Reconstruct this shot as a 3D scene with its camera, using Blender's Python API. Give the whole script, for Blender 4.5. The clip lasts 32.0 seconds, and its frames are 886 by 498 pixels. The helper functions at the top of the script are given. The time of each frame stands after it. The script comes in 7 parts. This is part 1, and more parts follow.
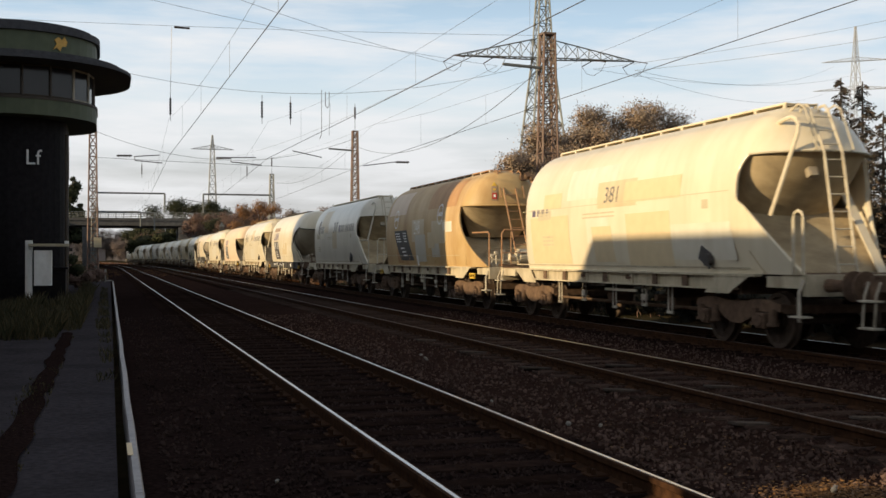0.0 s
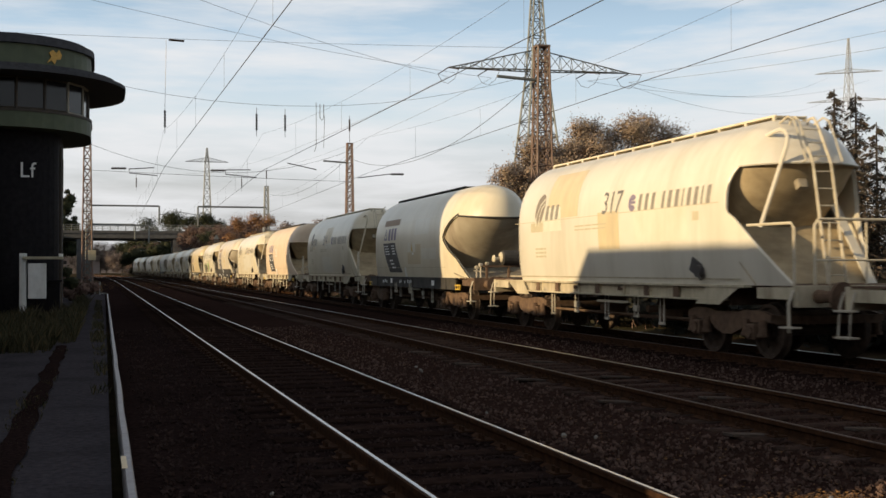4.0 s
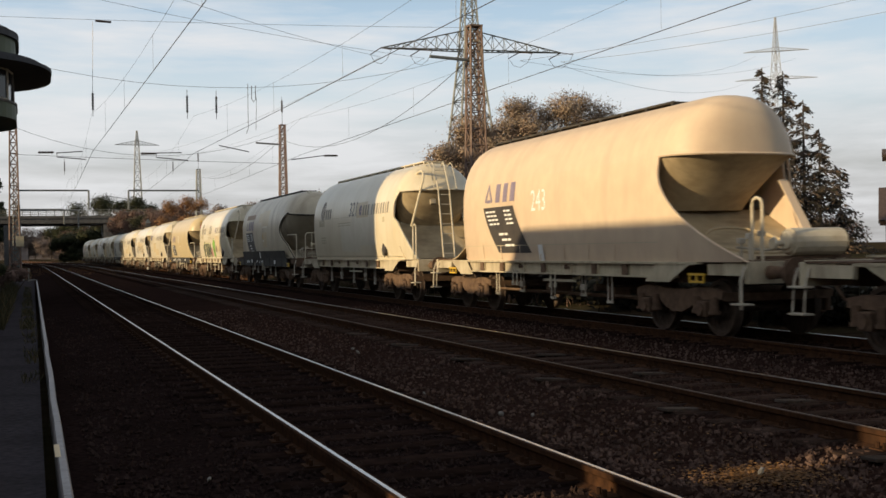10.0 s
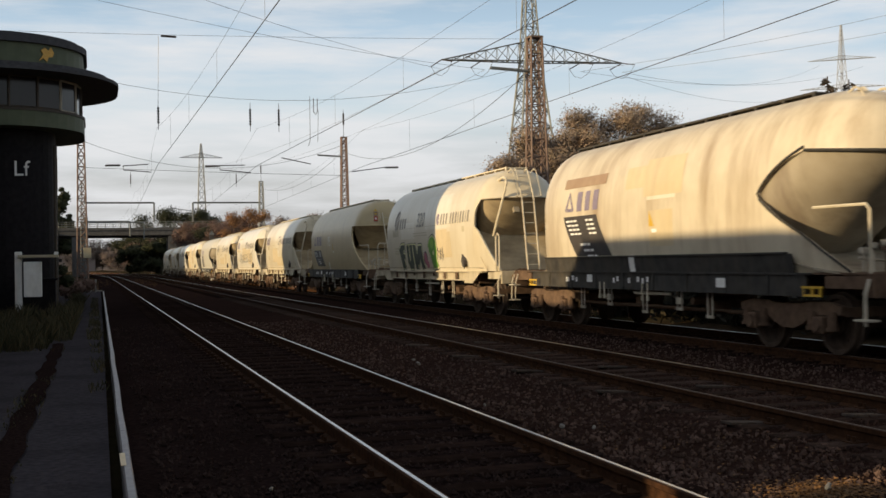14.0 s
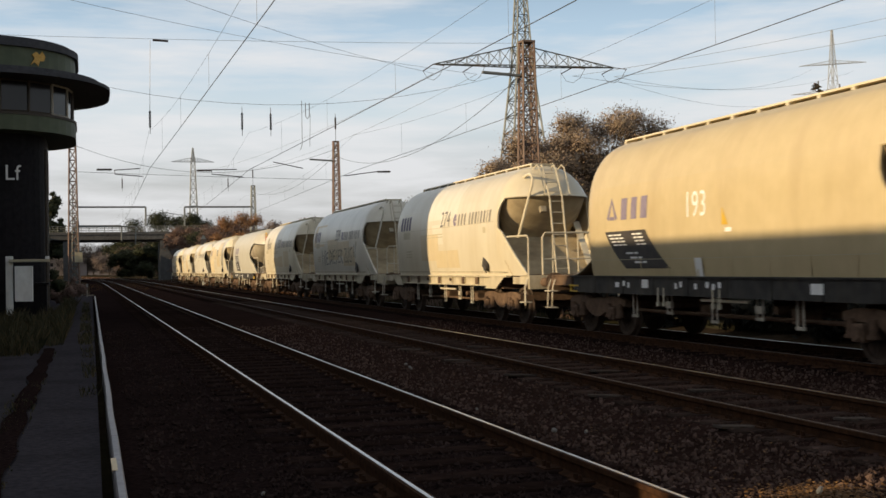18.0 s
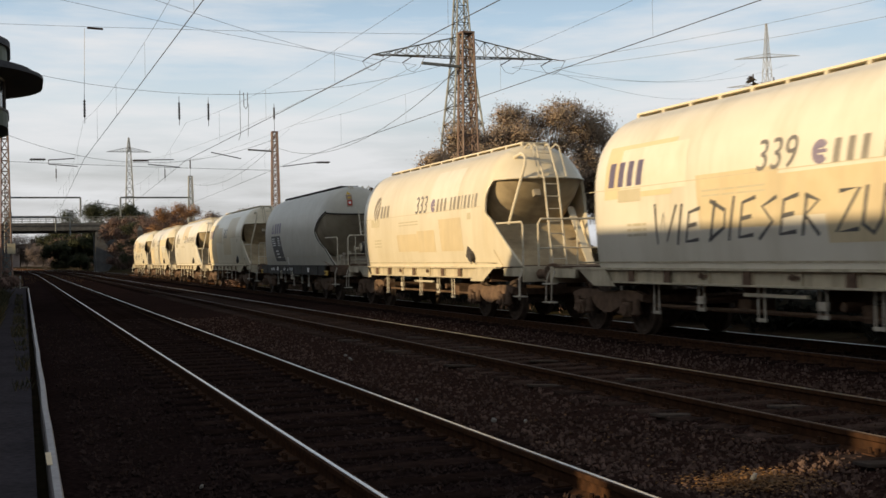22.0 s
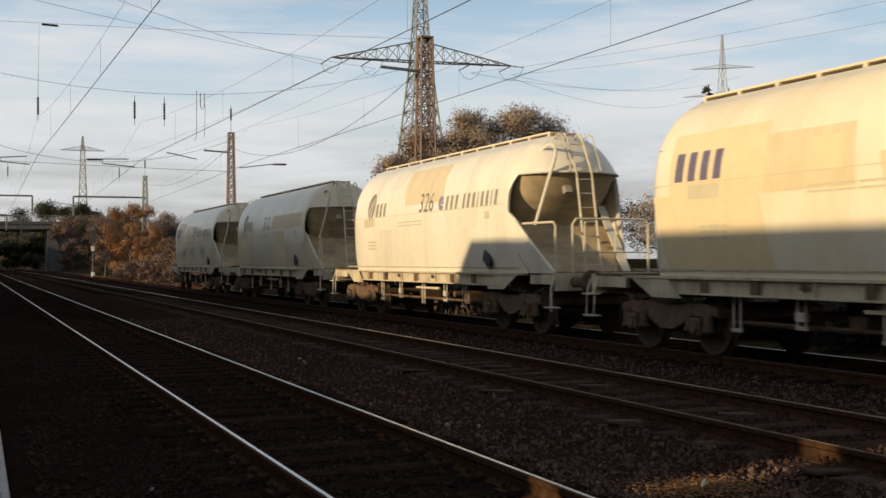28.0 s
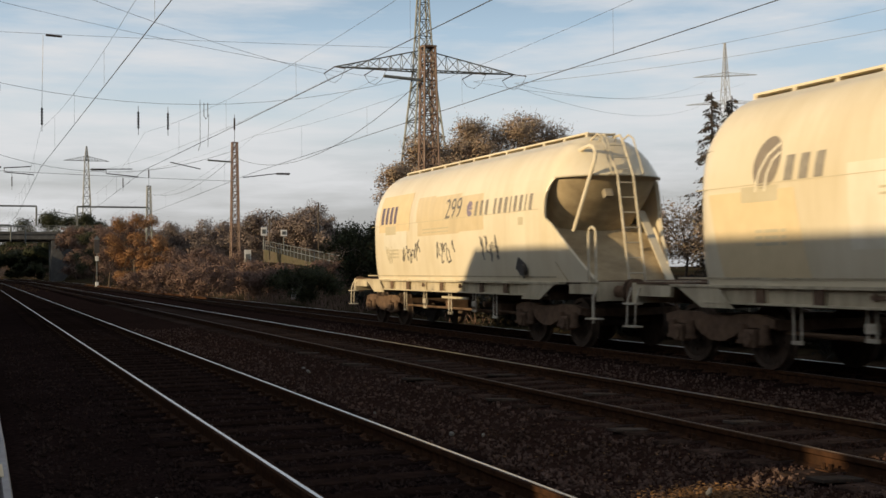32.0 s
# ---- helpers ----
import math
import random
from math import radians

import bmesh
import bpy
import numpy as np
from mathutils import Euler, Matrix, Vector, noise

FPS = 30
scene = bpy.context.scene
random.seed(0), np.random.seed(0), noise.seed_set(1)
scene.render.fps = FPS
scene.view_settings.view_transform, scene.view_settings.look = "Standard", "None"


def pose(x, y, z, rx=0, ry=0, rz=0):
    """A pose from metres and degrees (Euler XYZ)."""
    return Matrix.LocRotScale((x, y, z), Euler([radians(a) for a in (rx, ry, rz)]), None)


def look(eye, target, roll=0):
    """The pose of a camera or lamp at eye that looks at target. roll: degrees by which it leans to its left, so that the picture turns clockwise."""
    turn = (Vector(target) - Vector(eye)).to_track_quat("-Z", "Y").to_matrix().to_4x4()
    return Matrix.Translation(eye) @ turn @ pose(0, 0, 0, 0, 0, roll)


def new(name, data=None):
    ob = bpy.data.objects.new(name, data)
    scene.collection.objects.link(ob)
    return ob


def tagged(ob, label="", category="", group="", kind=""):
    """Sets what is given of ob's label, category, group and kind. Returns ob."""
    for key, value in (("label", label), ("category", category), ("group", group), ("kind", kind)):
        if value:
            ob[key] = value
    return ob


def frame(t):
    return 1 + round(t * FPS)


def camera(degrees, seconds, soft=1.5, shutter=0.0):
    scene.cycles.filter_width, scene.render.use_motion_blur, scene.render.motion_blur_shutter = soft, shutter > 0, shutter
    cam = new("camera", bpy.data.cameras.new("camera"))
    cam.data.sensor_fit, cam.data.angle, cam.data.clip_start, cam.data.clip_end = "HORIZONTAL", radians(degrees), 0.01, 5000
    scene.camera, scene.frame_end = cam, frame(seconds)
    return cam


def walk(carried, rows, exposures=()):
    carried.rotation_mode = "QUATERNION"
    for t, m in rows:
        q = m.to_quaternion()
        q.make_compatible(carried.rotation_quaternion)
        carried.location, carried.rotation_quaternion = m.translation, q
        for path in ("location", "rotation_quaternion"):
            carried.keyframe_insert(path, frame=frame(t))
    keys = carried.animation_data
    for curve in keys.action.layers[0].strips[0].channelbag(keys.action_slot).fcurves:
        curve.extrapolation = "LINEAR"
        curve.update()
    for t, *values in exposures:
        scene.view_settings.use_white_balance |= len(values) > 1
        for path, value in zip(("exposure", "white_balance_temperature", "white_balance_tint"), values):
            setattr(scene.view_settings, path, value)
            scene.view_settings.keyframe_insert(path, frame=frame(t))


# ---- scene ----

# camera: eye height above the rails, and its turns (seconds, yaw, pitch, roll)
EYE = 1.496
TURNS = [
    (0, -16.304, 0.411, 0.025), (0.5, -16.191, 0.585, -0.190), (1, -16.061, 0.681, -0.331), (1.5, -16.256, 0.578, -0.189),
    (2, -16.532, 0.477, -0.100), (2.5, -16.570, 0.580, -0.111), (3, -16.225, 1.083, -0.322), (3.5, -16.374, 0.970, -0.025),
    (5.5, -16.730, 1.301, 0.302), (6, -16.250, 1.187, 0.615), (6.5, -16.571, 0.886, 0.486), (7, -17.028, 0.887, 0.640),
    (7.5, -17.562, 0.537, 0.720), (8, -18.369, 0.556, 0.891), (8.5, -18.173, 0.544, 1.044), (9, -18.400, 0.495, 0.746),
    (9.5, -18.874, 0.178, 0.957), (10, -19.767, 0.015, 0.982), (10.5, -20.010, 0.068, 1.055), (11, -19.771, 0.482, 1.078),
    (11.5, -19.317, 0.652, 1.139), (12, -18.040, 0.620, 1.133), (12.5, -16.969, 0.470, 1.218), (13, -16.576, 0.388, 1.205),
    (13.5, -16.712, 0.523, 1.144), (14, -16.761, 0.630, 0.983), (14.5, -16.871, 0.558, 1.054), (16.5, -17.915, 0.926, 0.946),
    (17, -17.723, 0.913, 0.924), (17.5, -17.469, 0.859, 0.882), (18, -17.153, 0.836, 1.004), (18.5, -17.191, 1.027, 0.948),
    (19, -17.333, 0.641, 0.861), (19.5, -17.900, 0.453, 0.775), (20, -18.831, 0.573, 0.450), (20.5, -19.593, 0.503, 0.622),
    (21, -19.750, 0.488, 0.999), (21.5, -19.910, 0.399, 0.982), (22, -20.139, 0.330, 1.093), (22.5, -20.220, 0.211, 1.113),
    (23, -20.508, 0.284, 1.093), (23.5, -20.532, 0.377, 0.988), (24, -20.577, 0.287, 0.872), (24.5, -19.639, 0.554, 1.024),
    (25, -19.461, 0.945, 0.849), (25.5, -19.347, 0.594, 0.685), (27.5, -22.284, 0.424, 0.214), (28, -22.328, 0.525, 0.291),
    (28.5, -22.904, 0.549, 0.326), (29, -23.172, 0.424, 0.533), (29.5, -23.364, 0.998, 0.581), (30, -22.857, 1.126, 0.505),
    (30.5, -22.291, 1.453, 0.417), (31, -22.163, 1.374, 0.380), (31.5, -22.150, 1.205, 0.530), (32, -22.144, 0.963, 0.492)]
cam = camera(42.0, 32.0, soft=1.5, shutter=0.3)
walk(cam, [(t, pose(0, 0, EYE, 90 + p, r, y)) for t, y, p, r in TURNS], exposures=[(0, 0.18), (3, 0.15), (6, 0.05), (24, 0.04), (28, -0.02), (32, -0.08)])

# ---- sky and sun ----
SUN_EL, SUN_SIDE = 12.0, 11.0            # height of the sun; how far it stands behind the eye's left
to_sun = Vector((-math.cos(radians(SUN_SIDE)) * math.cos(radians(SUN_EL)),
                 -math.sin(radians(SUN_SIDE)) * math.cos(radians(SUN_EL)), math.sin(radians(SUN_EL))))
sun = new("sun", bpy.data.lights.new("sun", "SUN"))
sun.data.energy, sun.data.angle, sun.data.color = 5.0, radians(0.6), (1.0, 0.765, 0.455)
sun.matrix_world = look(to_sun * 200, (0, 0, 0))

world = bpy.data.worlds.new("sky")
scene.world = world
world.use_nodes = True
wn, wl = world.node_tree.nodes, world.node_tree.links
wn.clear()
w_out, w_bg = wn.new("ShaderNodeOutputWorld"), wn.new("ShaderNodeBackground")
w_sky, w_co, w_map = wn.new("ShaderNodeTexSky"), wn.new("ShaderNodeTexCoord"), wn.new("ShaderNodeMapping")
w_noise, w_ramp, w_mix = wn.new("ShaderNodeTexNoise"), wn.new("ShaderNodeValToRGB"), wn.new("ShaderNodeMixRGB")
w_sky.sky_type, w_sky.sun_disc = "NISHITA", False
w_sky.sun_elevation, w_sky.sun_rotation = radians(SUN_EL), radians(270 - SUN_SIDE)
w_sky.air_density, w_sky.dust_density, w_sky.ozone_density = 1.0, 1.5, 2.0
w_sep, w_haze, w_amount, w_mix2 = wn.new("ShaderNodeSeparateXYZ"), wn.new("ShaderNodeValToRGB"), wn.new("ShaderNodeMapRange"), wn.new("ShaderNodeMixRGB")
# bright haze above the horizon, thinning into the blue
hz = w_haze.color_ramp
hz.elements[0].position, hz.elements[0].color = 0.0, (0.35, 0.34, 0.335, 1)
hz.elements[1].position, hz.elements[1].color = 0.28, (0.38, 0.53, 0.70, 1)
hz.elements.new(0.07).color = (0.455, 0.465, 0.46, 1)
hz.elements.new(0.13).color = (0.56, 0.635, 0.675, 1)
hz.elements.new(0.20).color = (0.50, 0.65, 0.79, 1)
w_amount.inputs["From Min"].default_value, w_amount.inputs["From Max"].default_value = 0.12, 0.42
w_amount.inputs["To Min"].default_value, w_amount.inputs["To Max"].default_value = 1.0, 0.0
w_gain = wn.new("ShaderNodeMixRGB")
w_gain.blend_type = "MULTIPLY"
w_gain.inputs["Fac"].default_value = 1.0
w_gain.inputs["Color2"].default_value = (15, 15, 15, 1)
w_map.inputs["Scale"].default_value = (2.2, 3.4, 17.0)
w_map.inputs["Rotation"].default_value = (0.0, 0.10, 0.35)
w_noise.inputs["Scale"].default_value, w_noise.inputs["Detail"].default_value = 1.6, 8
w_noise.inputs["Roughness"].default_value = 0.58
w_ramp.color_ramp.elements[0].position, w_ramp.color_ramp.elements[0].color = 0.41, (0, 0, 0, 1)
w_ramp.color_ramp.elements[1].position, w_ramp.color_ramp.elements[1].color = 0.63, (0.85, 0.85, 0.85, 1)
w_mix.inputs["Color2"].default_value = (10.3, 10.4, 10.6, 1)
w_bg.inputs["Strength"].default_value = 0.075
wl.new(w_co.outputs["Generated"], w_map.inputs["Vector"])
wl.new(w_map.outputs["Vector"], w_noise.inputs["Vector"])
wl.new(w_noise.outputs["Fac"], w_ramp.inputs["Fac"])
wl.new(w_ramp.outputs["Color"], w_mix.inputs["Fac"])
wl.new(w_co.outputs["Generated"], w_sep.inputs["Vector"])
wl.new(w_sep.outputs["Z"], w_haze.inputs["Fac"])
wl.new(w_sep.outputs["Z"], w_amount.inputs["Value"])
wl.new(w_haze.outputs["Color"], w_gain.inputs["Color1"])
wl.new(w_sky.outputs["Color"], w_mix2.inputs["Color1"])
wl.new(w_gain.outputs["Color"], w_mix2.inputs["Color2"])
wl.new(w_amount.outputs["Result"], w_mix2.inputs["Fac"])
wl.new(w_mix2.outputs["Color"], w_mix.inputs["Color1"])
# the sky is brighter round the low sun
w_dot, w_glow, w_lit = wn.new("ShaderNodeVectorMath"), wn.new("ShaderNodeMapRange"), wn.new("ShaderNodeMixRGB")
w_dot.operation, w_lit.blend_type = "DOT_PRODUCT", "MULTIPLY"
w_dot.inputs[1].default_value = to_sun
w_glow.inputs["From Min"].default_value, w_glow.inputs["From Max"].default_value = 0.0, 1.0
w_glow.inputs["To Min"].default_value, w_glow.inputs["To Max"].default_value = 1.0, 1.15
w_lit.inputs["Fac"].default_value = 1.0
wl.new(w_co.outputs["Generated"], w_dot.inputs[0])
wl.new(w_dot.outputs["Value"], w_glow.inputs["Value"])
wl.new(w_mix.outputs["Color"], w_lit.inputs["Color1"])
wl.new(w_glow.outputs["Result"], w_lit.inputs["Color2"])
wl.new(w_lit.outputs["Color"], w_bg.inputs["Color"])
wl.new(w_bg.outputs["Background"], w_out.inputs["Surface"])


# ---- materials ----
def material(name, c1, c2, rough=0.8, metal=0.0, scale=6.0, bump=0.3, stain=None, stain_scale=0.8, stain_amount=0.5,
             streak=False, spec=0.4, vary=0.0, fine=40.0, gloss=None):
    """Two-scale procedural surface: a fine grain between c1 and c2, large stains, optional vertical streaks."""
    m = bpy.data.materials.new(name)
    m.use_nodes = True
    n, l = m.node_tree.nodes, m.node_tree.links
    p = n["Principled BSDF"]
    p.inputs["Roughness"].default_value, p.inputs["Metallic"].default_value = rough, metal
    p.inputs["Specular IOR Level"].default_value = spec if gloss is None else gloss
    co = n.new("ShaderNodeTexCoord")
    grain = n.new("ShaderNodeTexNoise")
    grain.inputs["Scale"].default_value, grain.inputs["Detail"].default_value = scale, 8
    l.new(co.outputs["Object"], grain.inputs["Vector"])
    mix = n.new("ShaderNodeMixRGB")
    mix.inputs["Color1"].default_value, mix.inputs["Color2"].default_value = (*c1, 1), (*c2, 1)
    r0 = n.new("ShaderNodeMapRange")
    r0.inputs["From Min"].default_value, r0.inputs["From Max"].default_value = 0.3, 0.7
    l.new(grain.outputs["Fac"], r0.inputs["Value"])
    l.new(r0.outputs["Result"], mix.inputs["Fac"])
    colour = mix.outputs["Color"]
    if stain:
        big = n.new("ShaderNodeTexNoise")
        big.inputs["Scale"].default_value, big.inputs["Detail"].default_value = stain_scale, 6
        big.inputs["Roughness"].default_value = 0.65
        if streak:
            mp = n.new("ShaderNodeMapping")
            mp.inputs["Scale"].default_value = (1.0, 2.2, 0.35)
            l.new(co.outputs["Object"], mp.inputs["Vector"])
            l.new(mp.outputs["Vector"], big.inputs["Vector"])
        else:
            l.new(co.outputs["Object"], big.inputs["Vector"])
        r1 = n.new("ShaderNodeMapRange")
        r1.inputs["From Min"].default_value, r1.inputs["From Max"].default_value = 0.45, 0.75
        r1.inputs["To Max"].default_value = stain_amount
        l.new(big.outputs["Fac"], r1.inputs["Value"])
        mix2 = n.new("ShaderNodeMixRGB")
        mix2.inputs["Color2"].default_value = (*stain, 1)
        l.new(colour, mix2.inputs["Color1"])
        l.new(r1.outputs["Result"], mix2.inputs["Fac"])
        colour = mix2.outputs["Color"]
    if vary:
        info, hsv = n.new("ShaderNodeObjectInfo"), n.new("ShaderNodeHueSaturation")
        r2 = n.new("ShaderNodeMapRange")
        r2.inputs["To Min"].default_value, r2.inputs["To Max"].default_value = 1 - vary, 1 + vary
        l.new(info.outputs["Random"], r2.inputs["Value"])
        l.new(r2.outputs["Result"], hsv.inputs["Value"])
        l.new(colour, hsv.inputs["Color"])
        colour = hsv.outputs["Color"]
    l.new(colour, p.inputs["Base Color"])
    if bump:
        fine_n, b = n.new("ShaderNodeTexNoise"), n.new("ShaderNodeBump")
        fine_n.inputs["Scale"].default_value, fine_n.inputs["Detail"].default_value = fine, 6
        b.inputs["Strength"].default_value, b.inputs["Distance"].default_value = bump, 0.02
        l.new(co.outputs["Object"], fine_n.inputs["Vector"])
        l.new(fine_n.outputs["Fac"], b.inputs["Height"])
        l.new(b.outputs["Normal"], p.inputs["Normal"])
    return m


def leaf_material(name, c1, c2, c3):
    """Foliage: colour changes from leaf to leaf, a little light comes through."""
    m = bpy.data.materials.new(name)
    m.use_nodes = True
    n, l = m.node_tree.nodes, m.node_tree.links
    p = n["Principled BSDF"]
    geo, ramp = n.new("ShaderNodeNewGeometry"), n.new("ShaderNodeValToRGB")
    ramp.color_ramp.elements[0].color, ramp.color_ramp.elements[1].color = (*c1, 1), (*c3, 1)
    ramp.color_ramp.elements.new(0.5).color = (*c2, 1)
    l.new(geo.outputs["Random Per Island"], ramp.inputs["Fac"])
    l.new(ramp.outputs["Color"], p.inputs["Base Color"])
    p.inputs["Roughness"].default_value = 0.75
    p.inputs["Specular IOR Level"].default_value = 0.2
    return m


M = {}
CREAM = (0.65, 0.575, 0.425)
M["cream"] = material("cream_paint", CREAM, (0.71, 0.64, 0.49), 0.28, 0, 1.1, 0.03, (0.50, 0.41, 0.25), 0.55, 0.55, True, 0.4, 0.05, 25)
M["pale"] = material("pale_paint", (0.66, 0.61, 0.50), (0.72, 0.67, 0.56), 0.28, 0, 1.1, 0.03, (0.46, 0.41, 0.30), 0.6, 0.6, True, 0.4, 0.05, 25)
M["ochre"] = material("ochre_dust_paint", (0.47, 0.31, 0.13), (0.56, 0.40, 0.20), 0.5, 0, 1.3, 0.05, (0.33, 0.17, 0.06), 0.7, 0.75, True, 0.3, 0.0, 25)
M["rust_dust"] = material("rusty_dust_paint", (0.40, 0.22, 0.09), (0.50, 0.30, 0.13), 0.55, 0, 1.2, 0.05, (0.28, 0.12, 0.04), 0.8, 0.8, True, 0.3, 0.0, 25)
M["tan"] = material("tan_paint", (0.52, 0.42, 0.24), (0.58, 0.47, 0.28), 0.34, 0, 3, 0.03, (0.42, 0.32, 0.18), 0.7, 0.5, True, 0.4, 0.0, 25)
M["rose"] = material("dusty_rose_paint", (0.62, 0.48, 0.34), (0.68, 0.54, 0.38), 0.5, 0, 3, 0.04, (0.50, 0.36, 0.26), 0.7, 0.5, True, 0.35, 0.0, 25)
M["greybeige"] = material("grey_beige_paint", (0.48, 0.45, 0.37), (0.54, 0.51, 0.43), 0.4, 0, 3, 0.03, (0.40, 0.36, 0.27), 0.5, 0.5, True, 0.4, 0.0, 25)
M["weathered"] = material("weathered_cream_paint", (0.57, 0.50, 0.37), (0.65, 0.57, 0.43), 0.36, 0, 2.5, 0.04, (0.30, 0.21, 0.12), 0.7, 0.85, True, 0.4, 0.0, 25)
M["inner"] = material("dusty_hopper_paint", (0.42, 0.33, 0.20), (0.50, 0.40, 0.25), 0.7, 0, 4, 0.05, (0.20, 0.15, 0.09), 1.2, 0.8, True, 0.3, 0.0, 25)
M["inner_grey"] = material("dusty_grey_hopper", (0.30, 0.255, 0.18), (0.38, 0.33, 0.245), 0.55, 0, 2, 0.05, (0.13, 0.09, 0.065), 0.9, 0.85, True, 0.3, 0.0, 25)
M["sill"] = material("dusty_frame_paint", (0.46, 0.40, 0.28), (0.56, 0.49, 0.35), 0.65, 0, 5, 0.1, (0.16, 0.11, 0.07), 1.5, 0.7, True, 0.3)
M["sill_dark"] = material("dark_frame_paint", (0.034, 0.032, 0.030), (0.064, 0.060, 0.054), 0.7, 0, 5, 0.1, (0.12, 0.10, 0.07), 1.2, 0.5, True, 0.2)
M["bogie"] = material("bogie_steel", (0.085, 0.055, 0.038), (0.155, 0.102, 0.070), 0.85, 0.0, 9, 0.25, (0.22, 0.145, 0.09), 2.0, 0.6, gloss=0.1)
M["wheel"] = material("wheel_steel", (0.055, 0.040, 0.030), (0.10, 0.072, 0.055), 0.75, 0.0, 9, 0.1, gloss=0.15)
M["brake"] = material("brake_gear_paint", (0.46, 0.41, 0.32), (0.58, 0.53, 0.43), 0.7, 0.0, 9, 0.1, (0.10, 0.07, 0.05), 2.5, 0.7)
M["rusty_rail"] = material("rusty_railing_paint", (0.30, 0.16, 0.08), (0.42, 0.25, 0.13), 0.7, 0.0, 8, 0.05, (0.18, 0.08, 0.04), 3.0, 0.6)
M["railing"] = material("railing_paint", (0.52, 0.46, 0.33), (0.60, 0.54, 0.42), 0.5, 0.0, 8, 0.05, (0.28, 0.2, 0.12), 3.0, 0.5)
M["yellow"] = material("yellow_warning_paint", (0.58, 0.36, 0.04), (0.64, 0.42, 0.06), 0.5, 0, 8, 0.05)
M["letters"] = material("dark_lettering", (0.14, 0.13, 0.13), (0.20, 0.19, 0.17), 0.6, 0, 12, 0)
M["blue"] = material("blue_lettering", (0.10, 0.085, 0.14), (0.14, 0.12, 0.18), 0.6, 0, 12, 0)
M["softblue"] = material("worn_blue_lettering", (0.20, 0.17, 0.24), (0.26, 0.22, 0.28), 0.6, 0, 12, 0)
M["panel"] = material("black_data_panel", (0.045, 0.04, 0.04), (0.075, 0.065, 0.055), 0.6, 0, 5, 0)
M["white"] = material("white_marking", (0.78, 0.77, 0.73), (0.84, 0.83, 0.80), 0.6, 0, 8, 0)
M["patch"] = material("ochre_patch_paint", (0.63, 0.51, 0.31), (0.69, 0.56, 0.35), 0.55, 0, 4, 0)
M["repaint_dark"] = material("dull_repaint", (0.60, 0.49, 0.30), (0.65, 0.54, 0.35), 0.4, 0, 3, 0.03, (0.46, 0.38, 0.25), 0.9, 0.6, True, 0.4)
M["repaint_pale"] = material("pale_repaint", (0.68, 0.63, 0.50), (0.74, 0.69, 0.57), 0.3, 0, 3, 0.03, (0.55, 0.48, 0.35), 0.9, 0.5, True, 0.4)
M["faint"] = material("faint_marking", (0.50, 0.44, 0.30), (0.55, 0.49, 0.35), 0.6, 0, 4, 0)
M["brownpatch"] = material("brown_label", (0.30, 0.20, 0.13), (0.36, 0.26, 0.17), 0.6, 0, 4, 0)
M["spray"] = material("sprayed_black", (0.07, 0.07, 0.07), (0.13, 0.12, 0.11), 0.7, 0, 6, 0)
M["spray_yellow"] = material("sprayed_pale_yellow", (0.66, 0.64, 0.30), (0.72, 0.70, 0.42), 0.6, 0, 6, 0)
M["spray_green"] = material("sprayed_green", (0.06, 0.19, 0.03), (0.18, 0.40, 0.05), 0.6, 0, 1.2, 0)
M["spray_dark"] = material("sprayed_dark_green", (0.035, 0.042, 0.028), (0.070, 0.078, 0.055), 0.6, 0, 3, 0)
M["spray_lime"] = material("sprayed_lime", (0.22, 0.42, 0.05), (0.28, 0.50, 0.08), 0.6, 0, 6, 0)
M["spray_pink"] = material("sprayed_pink", (0.42, 0.12, 0.17), (0.50, 0.19, 0.23), 0.6, 0, 6, 0)
M["softletters"] = material("worn_lettering", (0.22, 0.20, 0.17), (0.30, 0.27, 0.22), 0.6, 0, 12, 0)
M["logo_grey"] = material("grey_emblem", (0.20, 0.17, 0.14), (0.26, 0.22, 0.17), 0.6, 0, 6, 0)
M["railhead"] = material("worn_rail_top", (0.55, 0.53, 0.52), (0.68, 0.66, 0.64), 0.28, 1.0, 15, 0.05)
M["rail_dull"] = material("dull_rail_top", (0.09, 0.065, 0.052), (0.15, 0.115, 0.095), 0.6, 0.4, 15, 0.05)
M["railweb"] = material("rusty_rail", (0.032, 0.016, 0.009), (0.075, 0.036, 0.018), 0.9, 0.0, 12, 0.3, (0.03, 0.018, 0.012), 2, 0.6, gloss=0.05)
M["ballast"] = material("ballast", (0.012, 0.0068, 0.0056), (0.046, 0.027, 0.022), 0.95, 0, 22, 1.0, (0.020, 0.012, 0.009), 0.5, 0.8, False, 0.2, 0, 30, gloss=0.0)
M["stone_dry"] = material("dusty_ballast_stones", (0.042, 0.027, 0.022), (0.150, 0.100, 0.082), 0.95, 0, 5, 0.4, (0.026, 0.016, 0.012), 0.7, 0.6, False, 0.2, gloss=0.0)
# darker colours by the first track carry the shade of the left side
M["ballast_darkened"] = material("oily_ballast", (0.008, 0.0050, 0.0048), (0.030, 0.019, 0.017), 0.95, 0, 22, 1.0, (0.012, 0.008, 0.007), 0.5, 0.8, False, 0.2, 0, 30, gloss=0.0)
M["stone_darkened"] = material("shade_darkened_stones", (0.018, 0.012, 0.011), (0.060, 0.041, 0.036), 0.95, 0, 4, 0.4, (0.014, 0.009, 0.008), 0.5, 0.7, False, 0.2, gloss=0.0)
